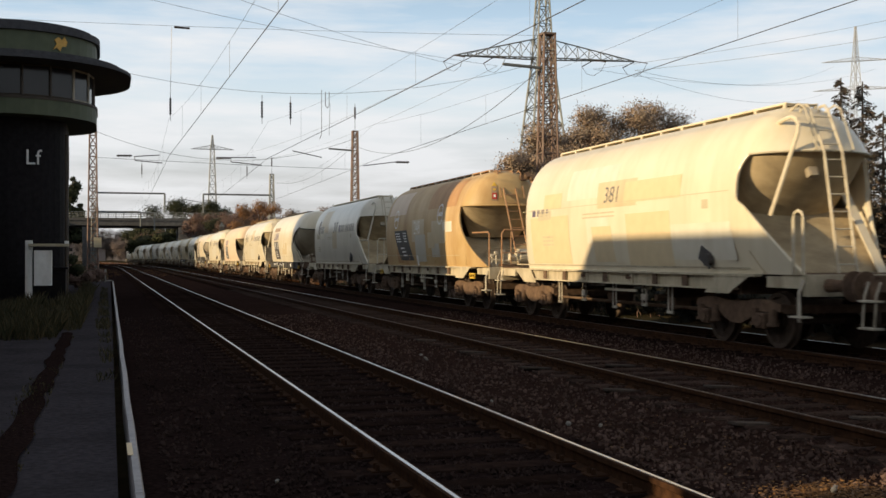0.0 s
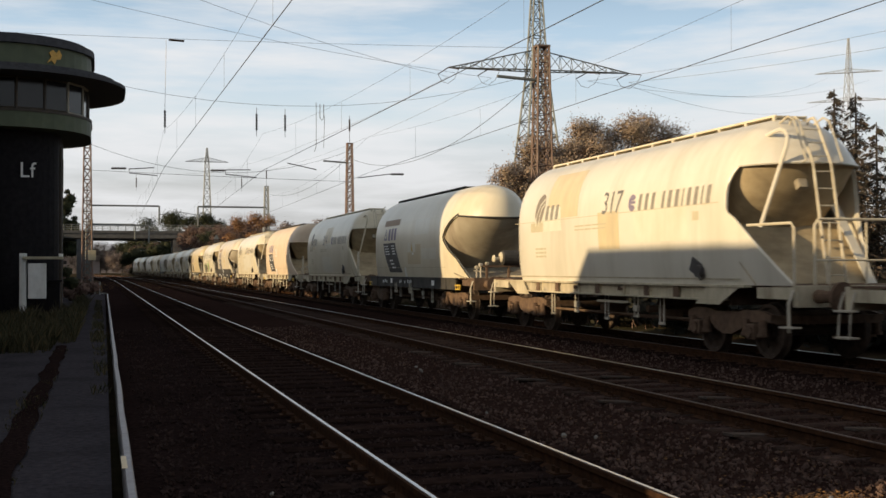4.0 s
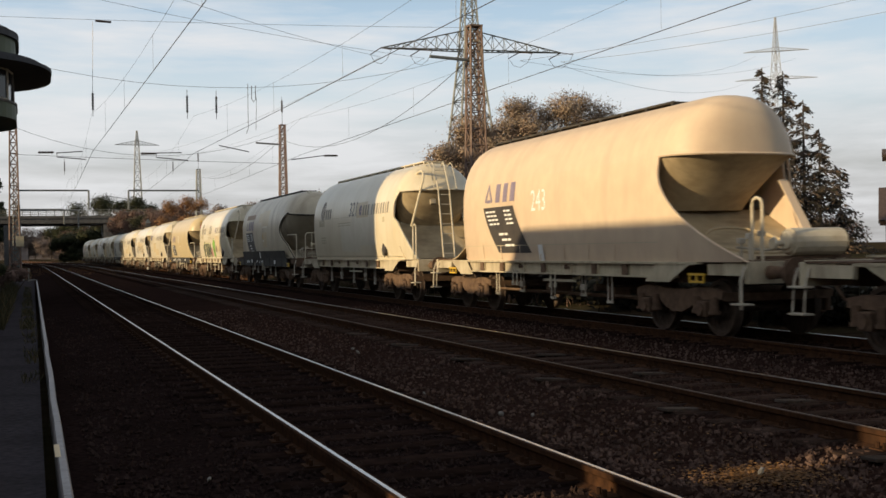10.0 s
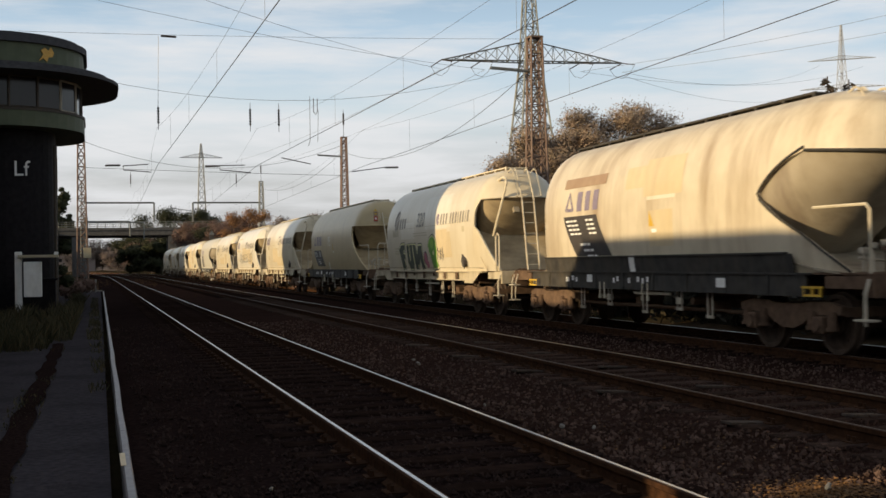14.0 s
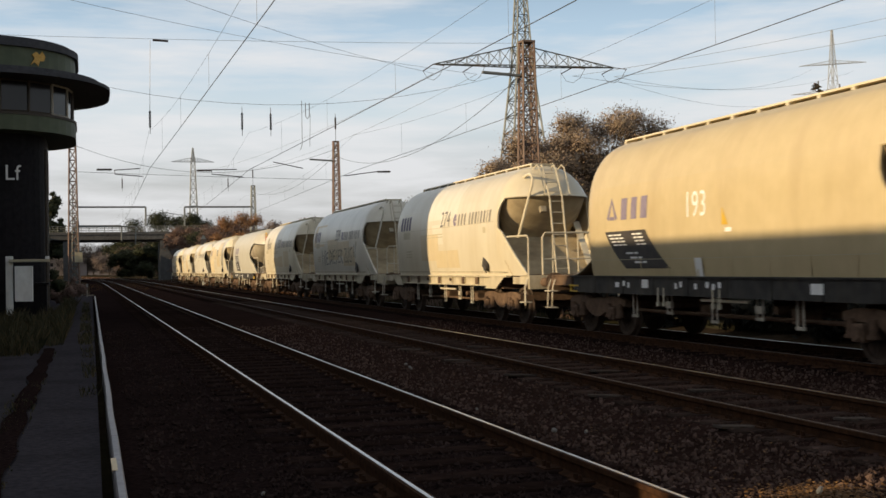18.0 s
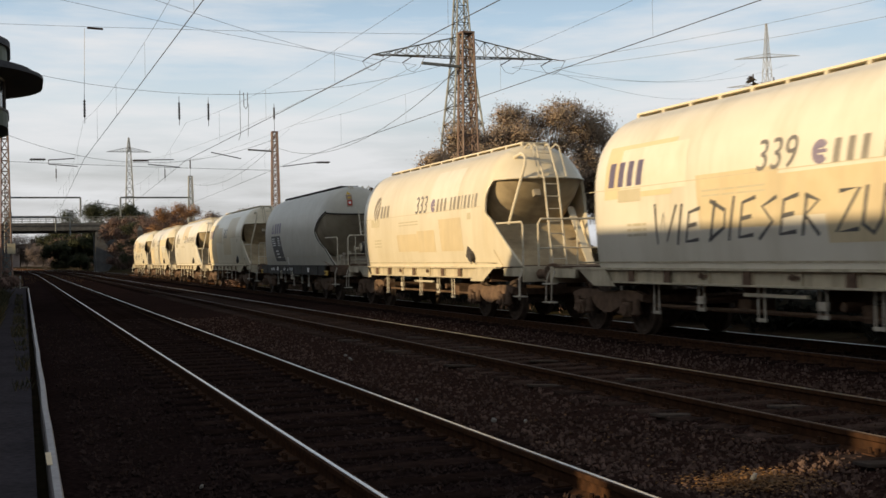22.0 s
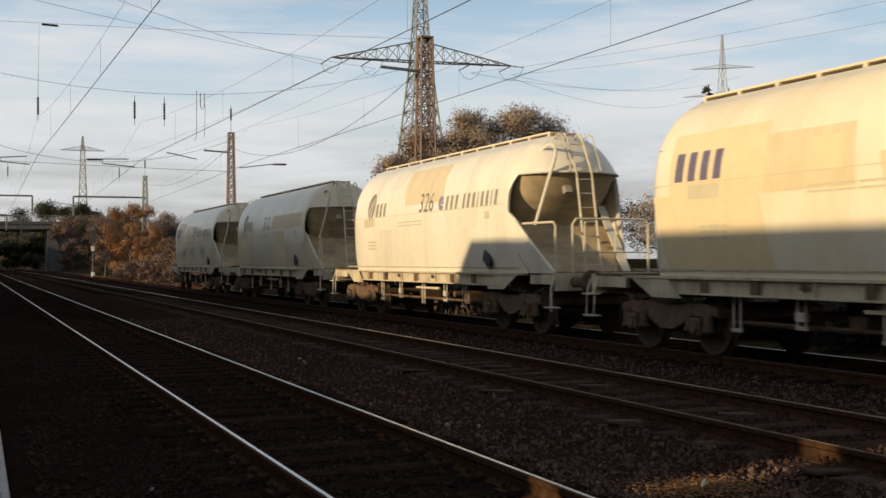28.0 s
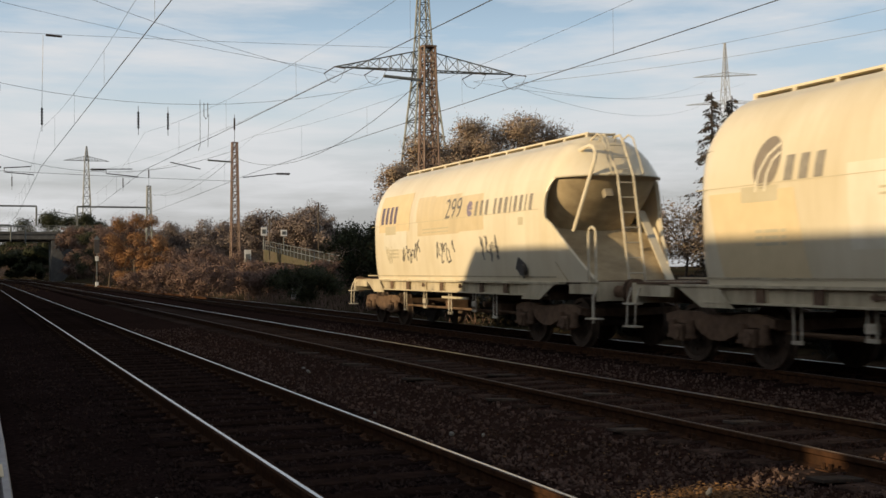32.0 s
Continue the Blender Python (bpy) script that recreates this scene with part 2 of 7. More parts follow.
M["sleeper_dry"] = material("dry_old_sleeper", (0.030, 0.020, 0.016), (0.075, 0.052, 0.043), 0.9, 0, 7, 0.5, (0.022, 0.015, 0.012), 2, 0.6, False, 0.2, 0.25, gloss=0.0)
M["stone"] = material("ballast_stones", (0.031, 0.019, 0.015), (0.098, 0.062, 0.050), 0.95, 0, 4, 0.4, (0.022, 0.013, 0.010), 0.5, 0.7, False, 0.2, gloss=0.0)
M["sleeper"] = material("old_sleeper", (0.014, 0.0085, 0.007), (0.034, 0.021, 0.017), 0.9, 0, 7, 0.5, (0.015, 0.010, 0.008), 2, 0.6, False, 0.2, 0.25, gloss=0.0)
M["soil"] = material("soil", (0.030, 0.022, 0.015), (0.060, 0.043, 0.028), 0.95, 0, 3, 0.6, (0.05, 0.055, 0.022), 0.15, 0.8, False, 0.2, gloss=0.0)
M["verge"] = material("dry_grass_verge", (0.080, 0.068, 0.050), (0.125, 0.105, 0.078), 0.95, 0, 3, 0.6, (0.06, 0.065, 0.03), 0.3, 0.7, False, 0.2, gloss=0.0)
M["asphalt"] = material("old_asphalt", (0.036, 0.033, 0.037), (0.062, 0.056, 0.061), 0.9, 0, 14, 0.6, (0.026, 0.024, 0.025), 0.9, 0.85, False, 0.3, gloss=0.0)
M["plate"] = material("worn_sleeper_plate", (0.055, 0.044, 0.037), (0.10, 0.083, 0.070), 0.9, 0, 9, 0.3, (0.04, 0.03, 0.025), 3.0, 0.8, False, 0.2, 0.2, gloss=0.0)
M["concrete"] = material("weathered_concrete", (0.22, 0.21, 0.19), (0.32, 0.31, 0.28), 0.85, 0, 5, 0.3, (0.10, 0.09, 0.08), 0.6, 0.7, True, 0.3)
# stained concrete, its base darkened to hold the bridge's shade
M["bridge_concrete"] = material("shaded_bridge_concrete", (0.080, 0.080, 0.080), (0.125, 0.122, 0.118), 0.9, 0, 1.5, 0.2, (0.06, 0.055, 0.05), 0.3, 0.7, True, 0.2)
# haze of distance is mixed into this wall colour
M["far_wall"] = material("haze_tinted_far_wall", (0.20, 0.17, 0.16), (0.26, 0.22, 0.21), 0.9, 0, 0.5, 0, (0.15, 0.13, 0.13), 0.2, 0.5)
M["edge"] = material("pale_edge_steel", (0.22, 0.205, 0.21), (0.33, 0.315, 0.32), 0.5, 0.2, 12, 0.1, (0.20, 0.19, 0.18), 2, 0.6)
M["green"] = material("olive_green_cladding", (0.068, 0.084, 0.044), (0.09, 0.105, 0.058), 0.6, 0, 3, 0.1, (0.05, 0.06, 0.035), 0.8, 0.6, True, 0.4)
M["blacktile"] = material("black_slate_cladding", (0.007, 0.006, 0.007), (0.015, 0.013, 0.014), 0.7, 0, 6, 0.3, gloss=0.1)
M["roof"] = material("dark_roof_felt", (0.035, 0.035, 0.04), (0.06, 0.06, 0.065), 0.8, 0, 6, 0.2)
M["frame"] = material("window_frame_paint", (0.04, 0.03, 0.022), (0.06, 0.045, 0.03), 0.6, 0, 6, 0.1)
M["frame_light"] = material("pale_window_frame", (0.30, 0.27, 0.21), (0.38, 0.34, 0.27), 0.6, 0, 6, 0.1)
M["curtain"] = material("pale_blind", (0.34, 0.30, 0.20), (0.42, 0.37, 0.26), 0.8, 0, 3, 0.1)
M["gold"] = material("gilt_emblem", (0.45, 0.24, 0.04), (0.60, 0.36, 0.08), 0.5, 0.1, 20, 0.2)
M["lattice"] = material("rust_red_lattice", (0.12, 0.078, 0.062), (0.19, 0.125, 0.098), 0.75, 0.1, 4, 0.2, (0.24, 0.20, 0.16), 1.0, 0.6)
M["galv"] = material("galvanised_steel", (0.13, 0.14, 0.14), (0.19, 0.20, 0.19), 0.6, 0.4, 4, 0.1, (0.08, 0.085, 0.08), 0.6, 0.6)
# steel made paler than the near masts for distance haze
M["far_steel"] = material("haze_paled_steel", (0.30, 0.31, 0.32), (0.38, 0.39, 0.40), 0.7, 0.2, 2, 0)
M["wire"] = material("copper_wire", (0.07, 0.07, 0.075), (0.11, 0.11, 0.11), 0.6, 0.4, 4, 0)
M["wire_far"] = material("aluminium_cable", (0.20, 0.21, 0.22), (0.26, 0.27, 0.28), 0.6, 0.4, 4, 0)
M["insul"] = material("brown_insulator", (0.03, 0.02, 0.016), (0.05, 0.035, 0.025), 0.35, 0, 8, 0)
M["bark"] = material("bark", (0.05, 0.038, 0.028), (0.095, 0.075, 0.055), 0.95, 0, 8, 0.8)
M["cabinet"] = material("pale_cabinet", (0.70, 0.70, 0.67), (0.78, 0.78, 0.75), 0.6, 0, 6, 0.05, (0.3, 0.27, 0.2), 1.5, 0.5, True)
M["sign_white"] = material("white_sign", (0.68, 0.66, 0.62), (0.75, 0.73, 0.7), 0.6, 0, 6, 0)
M["plaster"] = material("white_render", (0.60, 0.58, 0.54), (0.70, 0.68, 0.64), 0.85, 0, 2, 0.1, (0.45, 0.42, 0.38), 0.4, 0.4)
M["brick"] = material("brown_brick", (0.20, 0.10, 0.065), (0.30, 0.15, 0.10), 0.9, 0, 8, 0.3, (0.12, 0.07, 0.05), 0.4, 0.6)
# copy of the brown brick with shadow darkened into its colour
M["shaded_brick"] = material("shade_darkened_brick", (0.050, 0.034, 0.028), (0.085, 0.056, 0.044), 0.9, 0, 8, 0.3, (0.04, 0.03, 0.025), 0.4, 0.6)
M["tiles"] = material("dark_roof_tiles", (0.05, 0.035, 0.03), (0.09, 0.06, 0.05), 0.8, 0, 5, 0.3)
M["red"] = material("signal_red", (0.45, 0.03, 0.02), (0.5, 0.05, 0.03), 0.5, 0, 6, 0)
L_BROWN = leaf_material("autumn_brown_leaves", (0.22, 0.150, 0.105), (0.32, 0.235, 0.165), (0.27, 0.215, 0.14))
L_ORANGE = leaf_material("orange_leaves", (0.24, 0.12, 0.050), (0.33, 0.165, 0.070), (0.17, 0.105, 0.062))
# L_FAR and L_HAZE hold aerial haze as greyed leaf colours
L_FAR = leaf_material("haze_tinted_far_leaves", (0.185, 0.142, 0.122), (0.215, 0.162, 0.136), (0.165, 0.138, 0.115))
L_GREEN = leaf_material("dark_green_leaves", (0.018, 0.024, 0.010), (0.035, 0.042, 0.016), (0.055, 0.05, 0.022))
L_HAZE = leaf_material("haze_dimmed_leaves", (0.075, 0.060, 0.058), (0.105, 0.085, 0.08), (0.09, 0.08, 0.07))
L_NEEDLE = leaf_material("spruce_needles", (0.024, 0.022, 0.014), (0.048, 0.040, 0.028), (0.105, 0.070, 0.048))
L_DULL = leaf_material("dull_scrub_leaves", (0.150, 0.093, 0.074), (0.180, 0.112, 0.088), (0.130, 0.092, 0.068))
L_GRASS = leaf_material("grass_blades", (0.022, 0.026, 0.011), (0.045, 0.043, 0.020), (0.10, 0.075, 0.038))
# near-black leaf colours that stand in for the shade below the train
L_SHADE = leaf_material("under_train_shade_leaves", (0.010, 0.010, 0.006), (0.018, 0.017, 0.009), (0.030, 0.024, 0.013))
L_LITTER = leaf_material("fallen_leaves", (0.12, 0.060, 0.022), (0.19, 0.10, 0.038), (0.08, 0.045, 0.02))

glass = bpy.data.materials.new("window_glass")
glass.use_nodes = True
gp = glass.node_tree.nodes["Principled BSDF"]
gp.inputs["Base Color"].default_value, gp.inputs["Roughness"].default_value = (0.018, 0.016, 0.018, 1), 0.12
gp.inputs["Specular IOR Level"].default_value = 0.3
M["glass"] = glass


# ---- building blocks ----
def thing(name, label="", category="", group="", kind="", m=None):
    ob = new(name)
    ob.empty_display_size = 0.2
    if m is not None:
        ob.matrix_basis = m
    return tagged(ob, label, category, group, kind)


def mesh_of(bm, name, mat, smooth=False):
    me = bpy.data.meshes.new(name)
    bm.to_mesh(me)
    bm.free()
    for mm in (mat if isinstance(mat, (list, tuple)) else [mat]):
        me.materials.append(mm)
    if smooth:
        for p in me.polygons:
            p.use_smooth = True
    return me


def part(name, bm, mat, parent, label="", smooth=False, kind=""):
    ob = new(name, mesh_of(bm, name, mat, smooth))
    ob.parent = parent
    return tagged(ob, label, kind=kind)


def solo(name, bm, mat, label="", category="", group="", kind="", smooth=False):
    return tagged(new(name, mesh_of(bm, name, mat, smooth)), label, category, group, kind)


def B():
    return bmesh.new()


def box(bm, c, s, rz=0.0, rx=0.0, ry=0.0, bevel=0.0):
    m = pose(c[0], c[1], c[2], rx, ry, rz) @ Matrix.Diagonal((s[0], s[1], s[2], 1))
    v = bmesh.ops.create_cube(bm, size=1.0, matrix=m)["verts"]
    if bevel:
        es = list({e for q in v for e in q.link_edges})
        bmesh.ops.bevel(bm, geom=es, offset=bevel, segments=2, affect="EDGES", profile=0.6)
    return bm


def frame_of(d):
    d = Vector(d).normalized()
    a = Vector((0, 0, 1)) if abs(d.z) < 0.9 else Vector((1, 0, 0))
    u = d.cross(a).normalized()
    return u, d.cross(u).normalized()


def rod(bm, p, q, r, n=6, r2=None):
    p, q = Vector(p), Vector(q)
    if (q - p).length < 1e-6:
        return bm
    u, w = frame_of(q - p)
    r2 = r if r2 is None else r2
    a = [bm.verts.new(p + (u * math.cos(k * math.tau / n) + w * math.sin(k * math.tau / n)) * r) for k in range(n)]
    b = [bm.verts.new(q + (u * math.cos(k * math.tau / n) + w * math.sin(k * math.tau / n)) * r2) for k in range(n)]
    for k in range(n):
        bm.faces.new((a[k], a[(k + 1) % n], b[(k + 1) % n], b[k]))
    bm.faces.new(a[::-1])
    bm.faces.new(b)
    return bm


def tube(bm, pts, r, n=6):
    pts = [Vector(p) for p in pts]
    rings = []
    for i, p in enumerate(pts):
        d = (pts[min(i + 1, len(pts) - 1)] - pts[max(i - 1, 0)])
        u, w = frame_of(d)
        if rings and u.dot(last) < 0:
            u, w = -u, -w
        last = u
        rings.append([bm.verts.new(p + (u * math.cos(k * math.tau / n) + w * math.sin(k * math.tau / n)) * r) for k in range(n)])
    for a, b in zip(rings, rings[1:]):
        for k in range(n):
            bm.faces.new((a[k], a[(k + 1) % n], b[(k + 1) % n], b[k]))
    bm.faces.new(rings[0][::-1])
    bm.faces.new(rings[-1])
    return bm


def loft(bm, rings, closed=True, caps=True):
    vs = [[bm.verts.new(p) for p in r] for r in rings]
    for a, b in zip(vs, vs[1:]):
        n = len(a)
        for k in range(n if closed else n - 1):
            bm.faces.new((a[k], a[(k + 1) % n], b[(k + 1) % n], b[k]))
    if caps and closed:
        bm.faces.new(vs[0][::-1])
        bm.faces.new(vs[-1])
    return vs


def slab(bm, pts, shift):
    """A flat polygon given thickness by shifting it."""
    shift = Vector(shift)
    loft(bm, [[Vector(p) for p in pts], [Vector(p) + shift for p in pts]])
    return bm


def tidy(bm):
    bmesh.ops.recalc_face_normals(bm, faces=bm.faces)
    return bm


TEXT = {}


def text_mesh(s):
    if s not in TEXT:
        cu = bpy.data.curves.new("text", "FONT")
        cu.body, cu.size, cu.resolution_u = s, 1.0, 3
        ob = bpy.data.objects.new("text", cu)
        scene.collection.objects.link(ob)
        bpy.context.view_layer.update()
        TEXT[s] = bpy.data.meshes.new_from_object(ob.evaluated_get(bpy.context.evaluated_depsgraph_get()))
        bpy.data.objects.remove(ob)
    return TEXT[s]


# ---- ground, platform and tracks ----
T1, T2, T3 = 2.85, 7.12, 11.40           # track centres to the right of the eye; the rails' tops are z = 0
GAUGE = 0.75                             # half the distance between the rail centres


def bend(y):
    """How far the tracks have curved to the left at y."""
    return 0.0 if y < 150 else (-((y - 150) ** 2) / 3700 if y < 300 else -6.08 - 0.0811 * (y - 300))


def height(x, y):
    """The ground's height: the track bed is level, soil rises on the right."""
    z = -0.30
    if x > 14.5:
        z += min(1.2, (x - 14.5) * 0.10)
    if x < -2.6:
        z += min(0.35, (-2.6 - x) * 0.15)
    if y > 55 and 19 < x < 70:
        z += 1.6 * math.exp(-((x - 34) / 12) ** 2) * min(1, (y - 55) / 25)
    return z


def graded(stops):
    out = []
    for a, b, step in stops:
        k = a
        while k < b - 1e-6:
            out.append(k)
            k += step
    return out + [stops[-1][1]]


gb = B()
gx = graded([(-2500, -300, 700), (-300, -40, 65), (-40, -4, 4), (-4, 24, 1.0), (24, 72, 4), (72, 300, 57), (300, 2500, 550)])
gy = graded([(-1500, -60, 480), (-60, -4, 8), (-4, 40, 1.0), (40, 130, 5), (130, 400, 30), (400, 4200, 760)])
grid = [[gb.verts.new((x, y, height(x, y) + (0.05 * noise.noise((x * 0.7, y * 0.7, 0)) if abs(x) < 40 and abs(y) < 200 else 0))) for x in gx] for y in gy]
for j in range(len(gy) - 1):
    for i in range(len(gx) - 1):
        gb.faces.new((grid[j][i], grid[j][i + 1], grid[j + 1][i + 1], grid[j + 1][i]))
solo("ground", gb, M["soil"], "brown soil with sparse grass reaching the horizon", "ground", kind="structure", smooth=True)

bb = B()
by = graded([(-30, 40, 0.5), (40, 120, 4), (120, 460, 10)])
bx = graded([(0.25, 14.4, 0.35)])
last = None
for y in by:
    row = []
    for x in bx:
        dist = min(abs(x - T1), abs(x - T2), abs(x - T3))
        z = -0.155 - (0.05 * min(1, max(0, dist - 1.25) / 0.5)) - (0.22 * max(0, x - 13.3))
        row.append(bb.verts.new((x + bend(y), y, z + (0.03 * noise.noise((x * 3, y * 3, 4)) if y < 60 else 0))))
    if last:
        for i in range(len(bx) - 1):
            # the bed near the first track takes the shade-darkened colour
            bb.faces.new((last[i], last[i + 1], row[i + 1], row[i])).material_index = int(bx[i] < 4.0)
    last = row
solo("track_bed", bb, [M["ballast"], M["ballast_darkened"]], "dark brown ballast bed under three tracks", "ballast", kind="structure", smooth=True)

# loose stones of the ballast near the eye: shade-darkened by the first track, dusty between the tracks
rnd = random.Random(3)
heaps = {"stone_darkened": ([], []), "stone_dry": ([], []), "stone": ([], [])}
for k in range(44000):
    y = 4.0 + 30 * rnd.random() ** 1.6
    x = 0.45 + rnd.random() * (0.6 + y * 0.85)
    if x > 13.4:
        continue
    dist = min(abs(x - T1), abs(x - T2), abs(x - T3))
    z = -0.150 - 0.05 * min(1, max(0, dist - 1.25) / 0.5)
    if any(abs(abs(x - t) - GAUGE) < 0.11 for t in (T1, T2, T3)):
        continue
    wander = x + 0.35 * noise.noise((x, y * 0.7, 2))
    kind = "stone_darkened" if wander < 4.0 else "stone_dry" if wander < 6.0 or 8.3 < wander < 10.1 else "stone"
    verts, faces = heaps[kind]
    s = 0.013 + 0.022 * rnd.random() ** 2
    base = len(verts)
    q = Euler((rnd.random() * 6, rnd.random() * 6, rnd.random() * 6)).to_matrix()
    for p in ((1, 0, 0), (-1, 0, 0), (0, 1, 0), (0, -1, 0), (0, 0, 0.7), (0, 0, -0.7)):
        v = q @ Vector([c * (0.75 + 0.5 * rnd.random()) for c in p]) * s
        verts.append((x + v.x, y + v.y, z + s * 0.3 + v.z))
    for a, b, c in ((0, 2, 4), (2, 1, 4), (1, 3, 4), (3, 0, 4), (2, 0, 5), (1, 2, 5), (3, 1, 5), (0, 3, 5)):
        faces.append((base + a, base + b, base + c))
for kind, lab in (("stone_darkened", "ballast stones along the first track, coloured darker for shade"), ("stone_dry", "dusty brown ballast stones between the tracks"), ("stone", "dark ballast stones between the rails")):
    sm = bpy.data.meshes.new("ballast_stones")
    sm.from_pydata(heaps[kind][0], [], heaps[kind][1])
    sm.materials.append(M[kind])
    tagged(new("ballast_stones", sm), lab, "gravel", kind="stuff")

# a few bright stones and concrete slabs beside the second track
for k, (x, y, s) in enumerate(((5.06, 18.6, 0.06), (4.95, 17.9, 0.07), (4.2, 12.4, 0.03), (4.35, 10.5, 0.05), (4.6, 10.3, 0.04), (1.2, 8.4, 0.04), (4.9, 7.0, 0.06))):
    st = B()
    bmesh.ops.create_icosphere(st, subdivisions=1, radius=s * 0.55, matrix=pose(x, y, -0.13, k * 40, k * 25, k * 70) @ Matrix.Diagonal((1, 1.3, 0.6, 1)))
    solo("pale_stone", st, M["concrete"], "pale stone lying on the dark ballast", "stone", "pale stones")

PROFILE = [(-0.0365, 0.0), (-0.036, -0.038), (-0.010, -0.052), (-0.009, -0.125), (-0.07, -0.150), (-0.07, -0.160),
           (0.07, -0.160), (0.07, -0.150), (0.009, -0.125), (0.010, -0.052), (0.036, -0.038), (0.0365, 0.0)]
SLEEPER = B()
box(SLEEPER, (0, 0, -0.205), (2.5, 0.25, 0.15), bevel=0.015)
sleeper_mesh = mesh_of(SLEEPER, "sleeper", M["sleeper"])
dry_mesh = sleeper_mesh.copy()
dry_mesh.materials[0] = M["sleeper_dry"]
PLATE = B()
box(PLATE, (0, 0, -0.128), (0.34, 0.16, 0.018))
for sx in (-0.12, 0.12):
    rod(PLATE, (sx, 0.04, -0.12), (sx, 0.04, -0.075), 0.018)
    rod(PLATE, (sx, -0.04, -0.12), (sx, -0.04, -0.075), 0.018)
plate_mesh = mesh_of(PLATE, "tie_plate", M["railweb"])
RAIL_Y = [-60, 150] + [150 + 15 * k for k in range(1, 21)]
for number, tc in enumerate((T1, T2, T3)):
    track = thing("railway_track", ("worn main-line track with bright rail tops on wooden sleepers",
                                   "rusty-sided middle track on wooden sleepers in dark ballast",
                                   "track under the freight train on dark sleepers")[number], "railway track", "parallel tracks", "structure")
    for side in (-1, 1):
        xr = tc + side * GAUGE
        rb = B()
        loft(rb, [[(xr + px + bend(y), y, pz - 0.001) for px, pz in PROFILE] for y in RAIL_Y])
        rail = part("rail", tidy(rb), M["railweb"], track)
        hb = B()
        hw = 0.015 if number == 0 else (0.020 if side == 1 else 0.011)
        loft(hb, [[(xr + a + bend(y), y, c) for a, c in ((-hw, -0.001), (hw, -0.001), (hw, 0.005), (-hw, 0.005))] for y in RAIL_Y])
        tidy(hb)
        part("rail_top", hb, M["railhead"] if number == 0 or side == 1 else M["rail_dull"], rail, "worn running surface of the rail")
    for k in range(90):
        y = 3 + k * 0.62
        ob = new("sleeper", dry_mesh if number == 1 else sleeper_mesh)
        ob.parent, ob.location = track, (tc, y, 0)
        if k < 40:
            for side in (-1, 1):
                pl = new("tie_plate", plate_mesh)
                pl.parent, pl.location = track, (tc + side * GAUGE, y, 0)
    fb = B()
    for k in range(90, 420):
        box(fb, (tc + bend(3 + k * 0.62), 3 + k * 0.62, -0.205), (2.5, 0.25, 0.15))
    part("far_sleepers", fb, M["sleeper"], track, "row of distant sleepers", kind="stuff")

# pale slabs of a cable duct by the second track
for k in range(12):
    y = 7.0 + (k // 2) * 2.95
    cb = B()
    box(cb, (6.04 if k % 2 else 7.40, y, -0.125), (0.44, 0.17, 0.03), rz=(-1) ** k * 3 + 8, ry=4, bevel=0.008)
    solo("cover_slab", cb, M["plate"], "grey-brown worn sleeper plate of the middle track", "plate", "sleeper plates")

# dark overgrown joint along the path
jb2 = B()
last = None
for k in range(61):
    y = 7.0 + k * 0.3
    mid, half = -0.73 + 0.05 * noise.noise((0, y * 0.5, 9)), 0.11 + 0.07 * noise.noise((3, y * 0.9, 9))
    row = [jb2.verts.new((mid + a * half, y, -0.052 + b)) for a, b in ((-1, 0.0), (0, 0.012), (1, 0.0))]
    if last:
        for a in (0, 1):
            jb2.faces.new((last[a], last[a + 1], row[a + 1], row[a]))
    last = row
solo("path_joint", jb2, M["ballast_darkened"], "strip of dark soil in the path's long joint", "soil", kind="structure", smooth=True)

# low asphalt path with its pale steel edge
pb = B()
px = [-2.7, -1.9, -1.25, -0.88, -0.72, -0.56, -0.35, 0.08]
rows_y = graded([(-30, 30, 1.0), (30, 80, 5)])
last = None
for y in rows_y:
    row = [pb.verts.new((x + (0.0035 * max(0, y - 7) if x > 0 else 0), y, -0.065 + 0.010 * noise.noise((x * 2, y * 0.8, 7)) - (0.04 if x < -2.5 else 0.02 if x == -0.72 else 0))) for x in px]
    if last:
        for i in range(len(px) - 1):
            pb.faces.new((last[i], last[i + 1], row[i + 1], row[i]))
    last = row
solo("path", pb, M["asphalt"], "worn dark asphalt path along the track", "path", kind="structure", smooth=True)
edge = thing("path_edge", "pale worn steel edge running along the path with flaking yellow paint", "platform edge", kind="structure")
for k in range(24):
    y0 = -6 + k * 3.4
    y1 = y0 + 3.385
    ex = lambda y: 0.205 + max(0, y - 7) * 0.0037 + 0.012 * noise.noise((0, y * 0.35, 5))
    eb = B()
    loft(eb, [[(ex(y) + a, y, c) for a, c in ((-0.035, -0.26), (0.035, -0.26), (0.035, -0.02), (0.024, 0.0), (-0.024, 0.0), (-0.035, -0.02))] for y in (y0, y0 + 0.85, y0 + 1.7, y0 + 2.55, y1)])
    part("edge_beam", tidy(eb), M["edge"], edge)
yb = B()
box(yb, (0.185, 9.35, 0.001), (0.042, 0.6, 0.004))
part("paint_patch", yb, M["patch"], edge, "flaking yellow paint")
for k, y in enumerate((76.5,)):
    eb = B()
    rod(eb, (0.0, y, -0.3), (0.0, y, 0.65), 0.05)
    box(eb, (0.0, y, 0.60), (0.12, 0.12, 0.3), bevel=0.01)
    rod(eb, (0.0, y, 0.02), (0.42, y, 0.02), 0.04)
    part("end_post", eb, M["concrete"], edge, "short concrete end post")


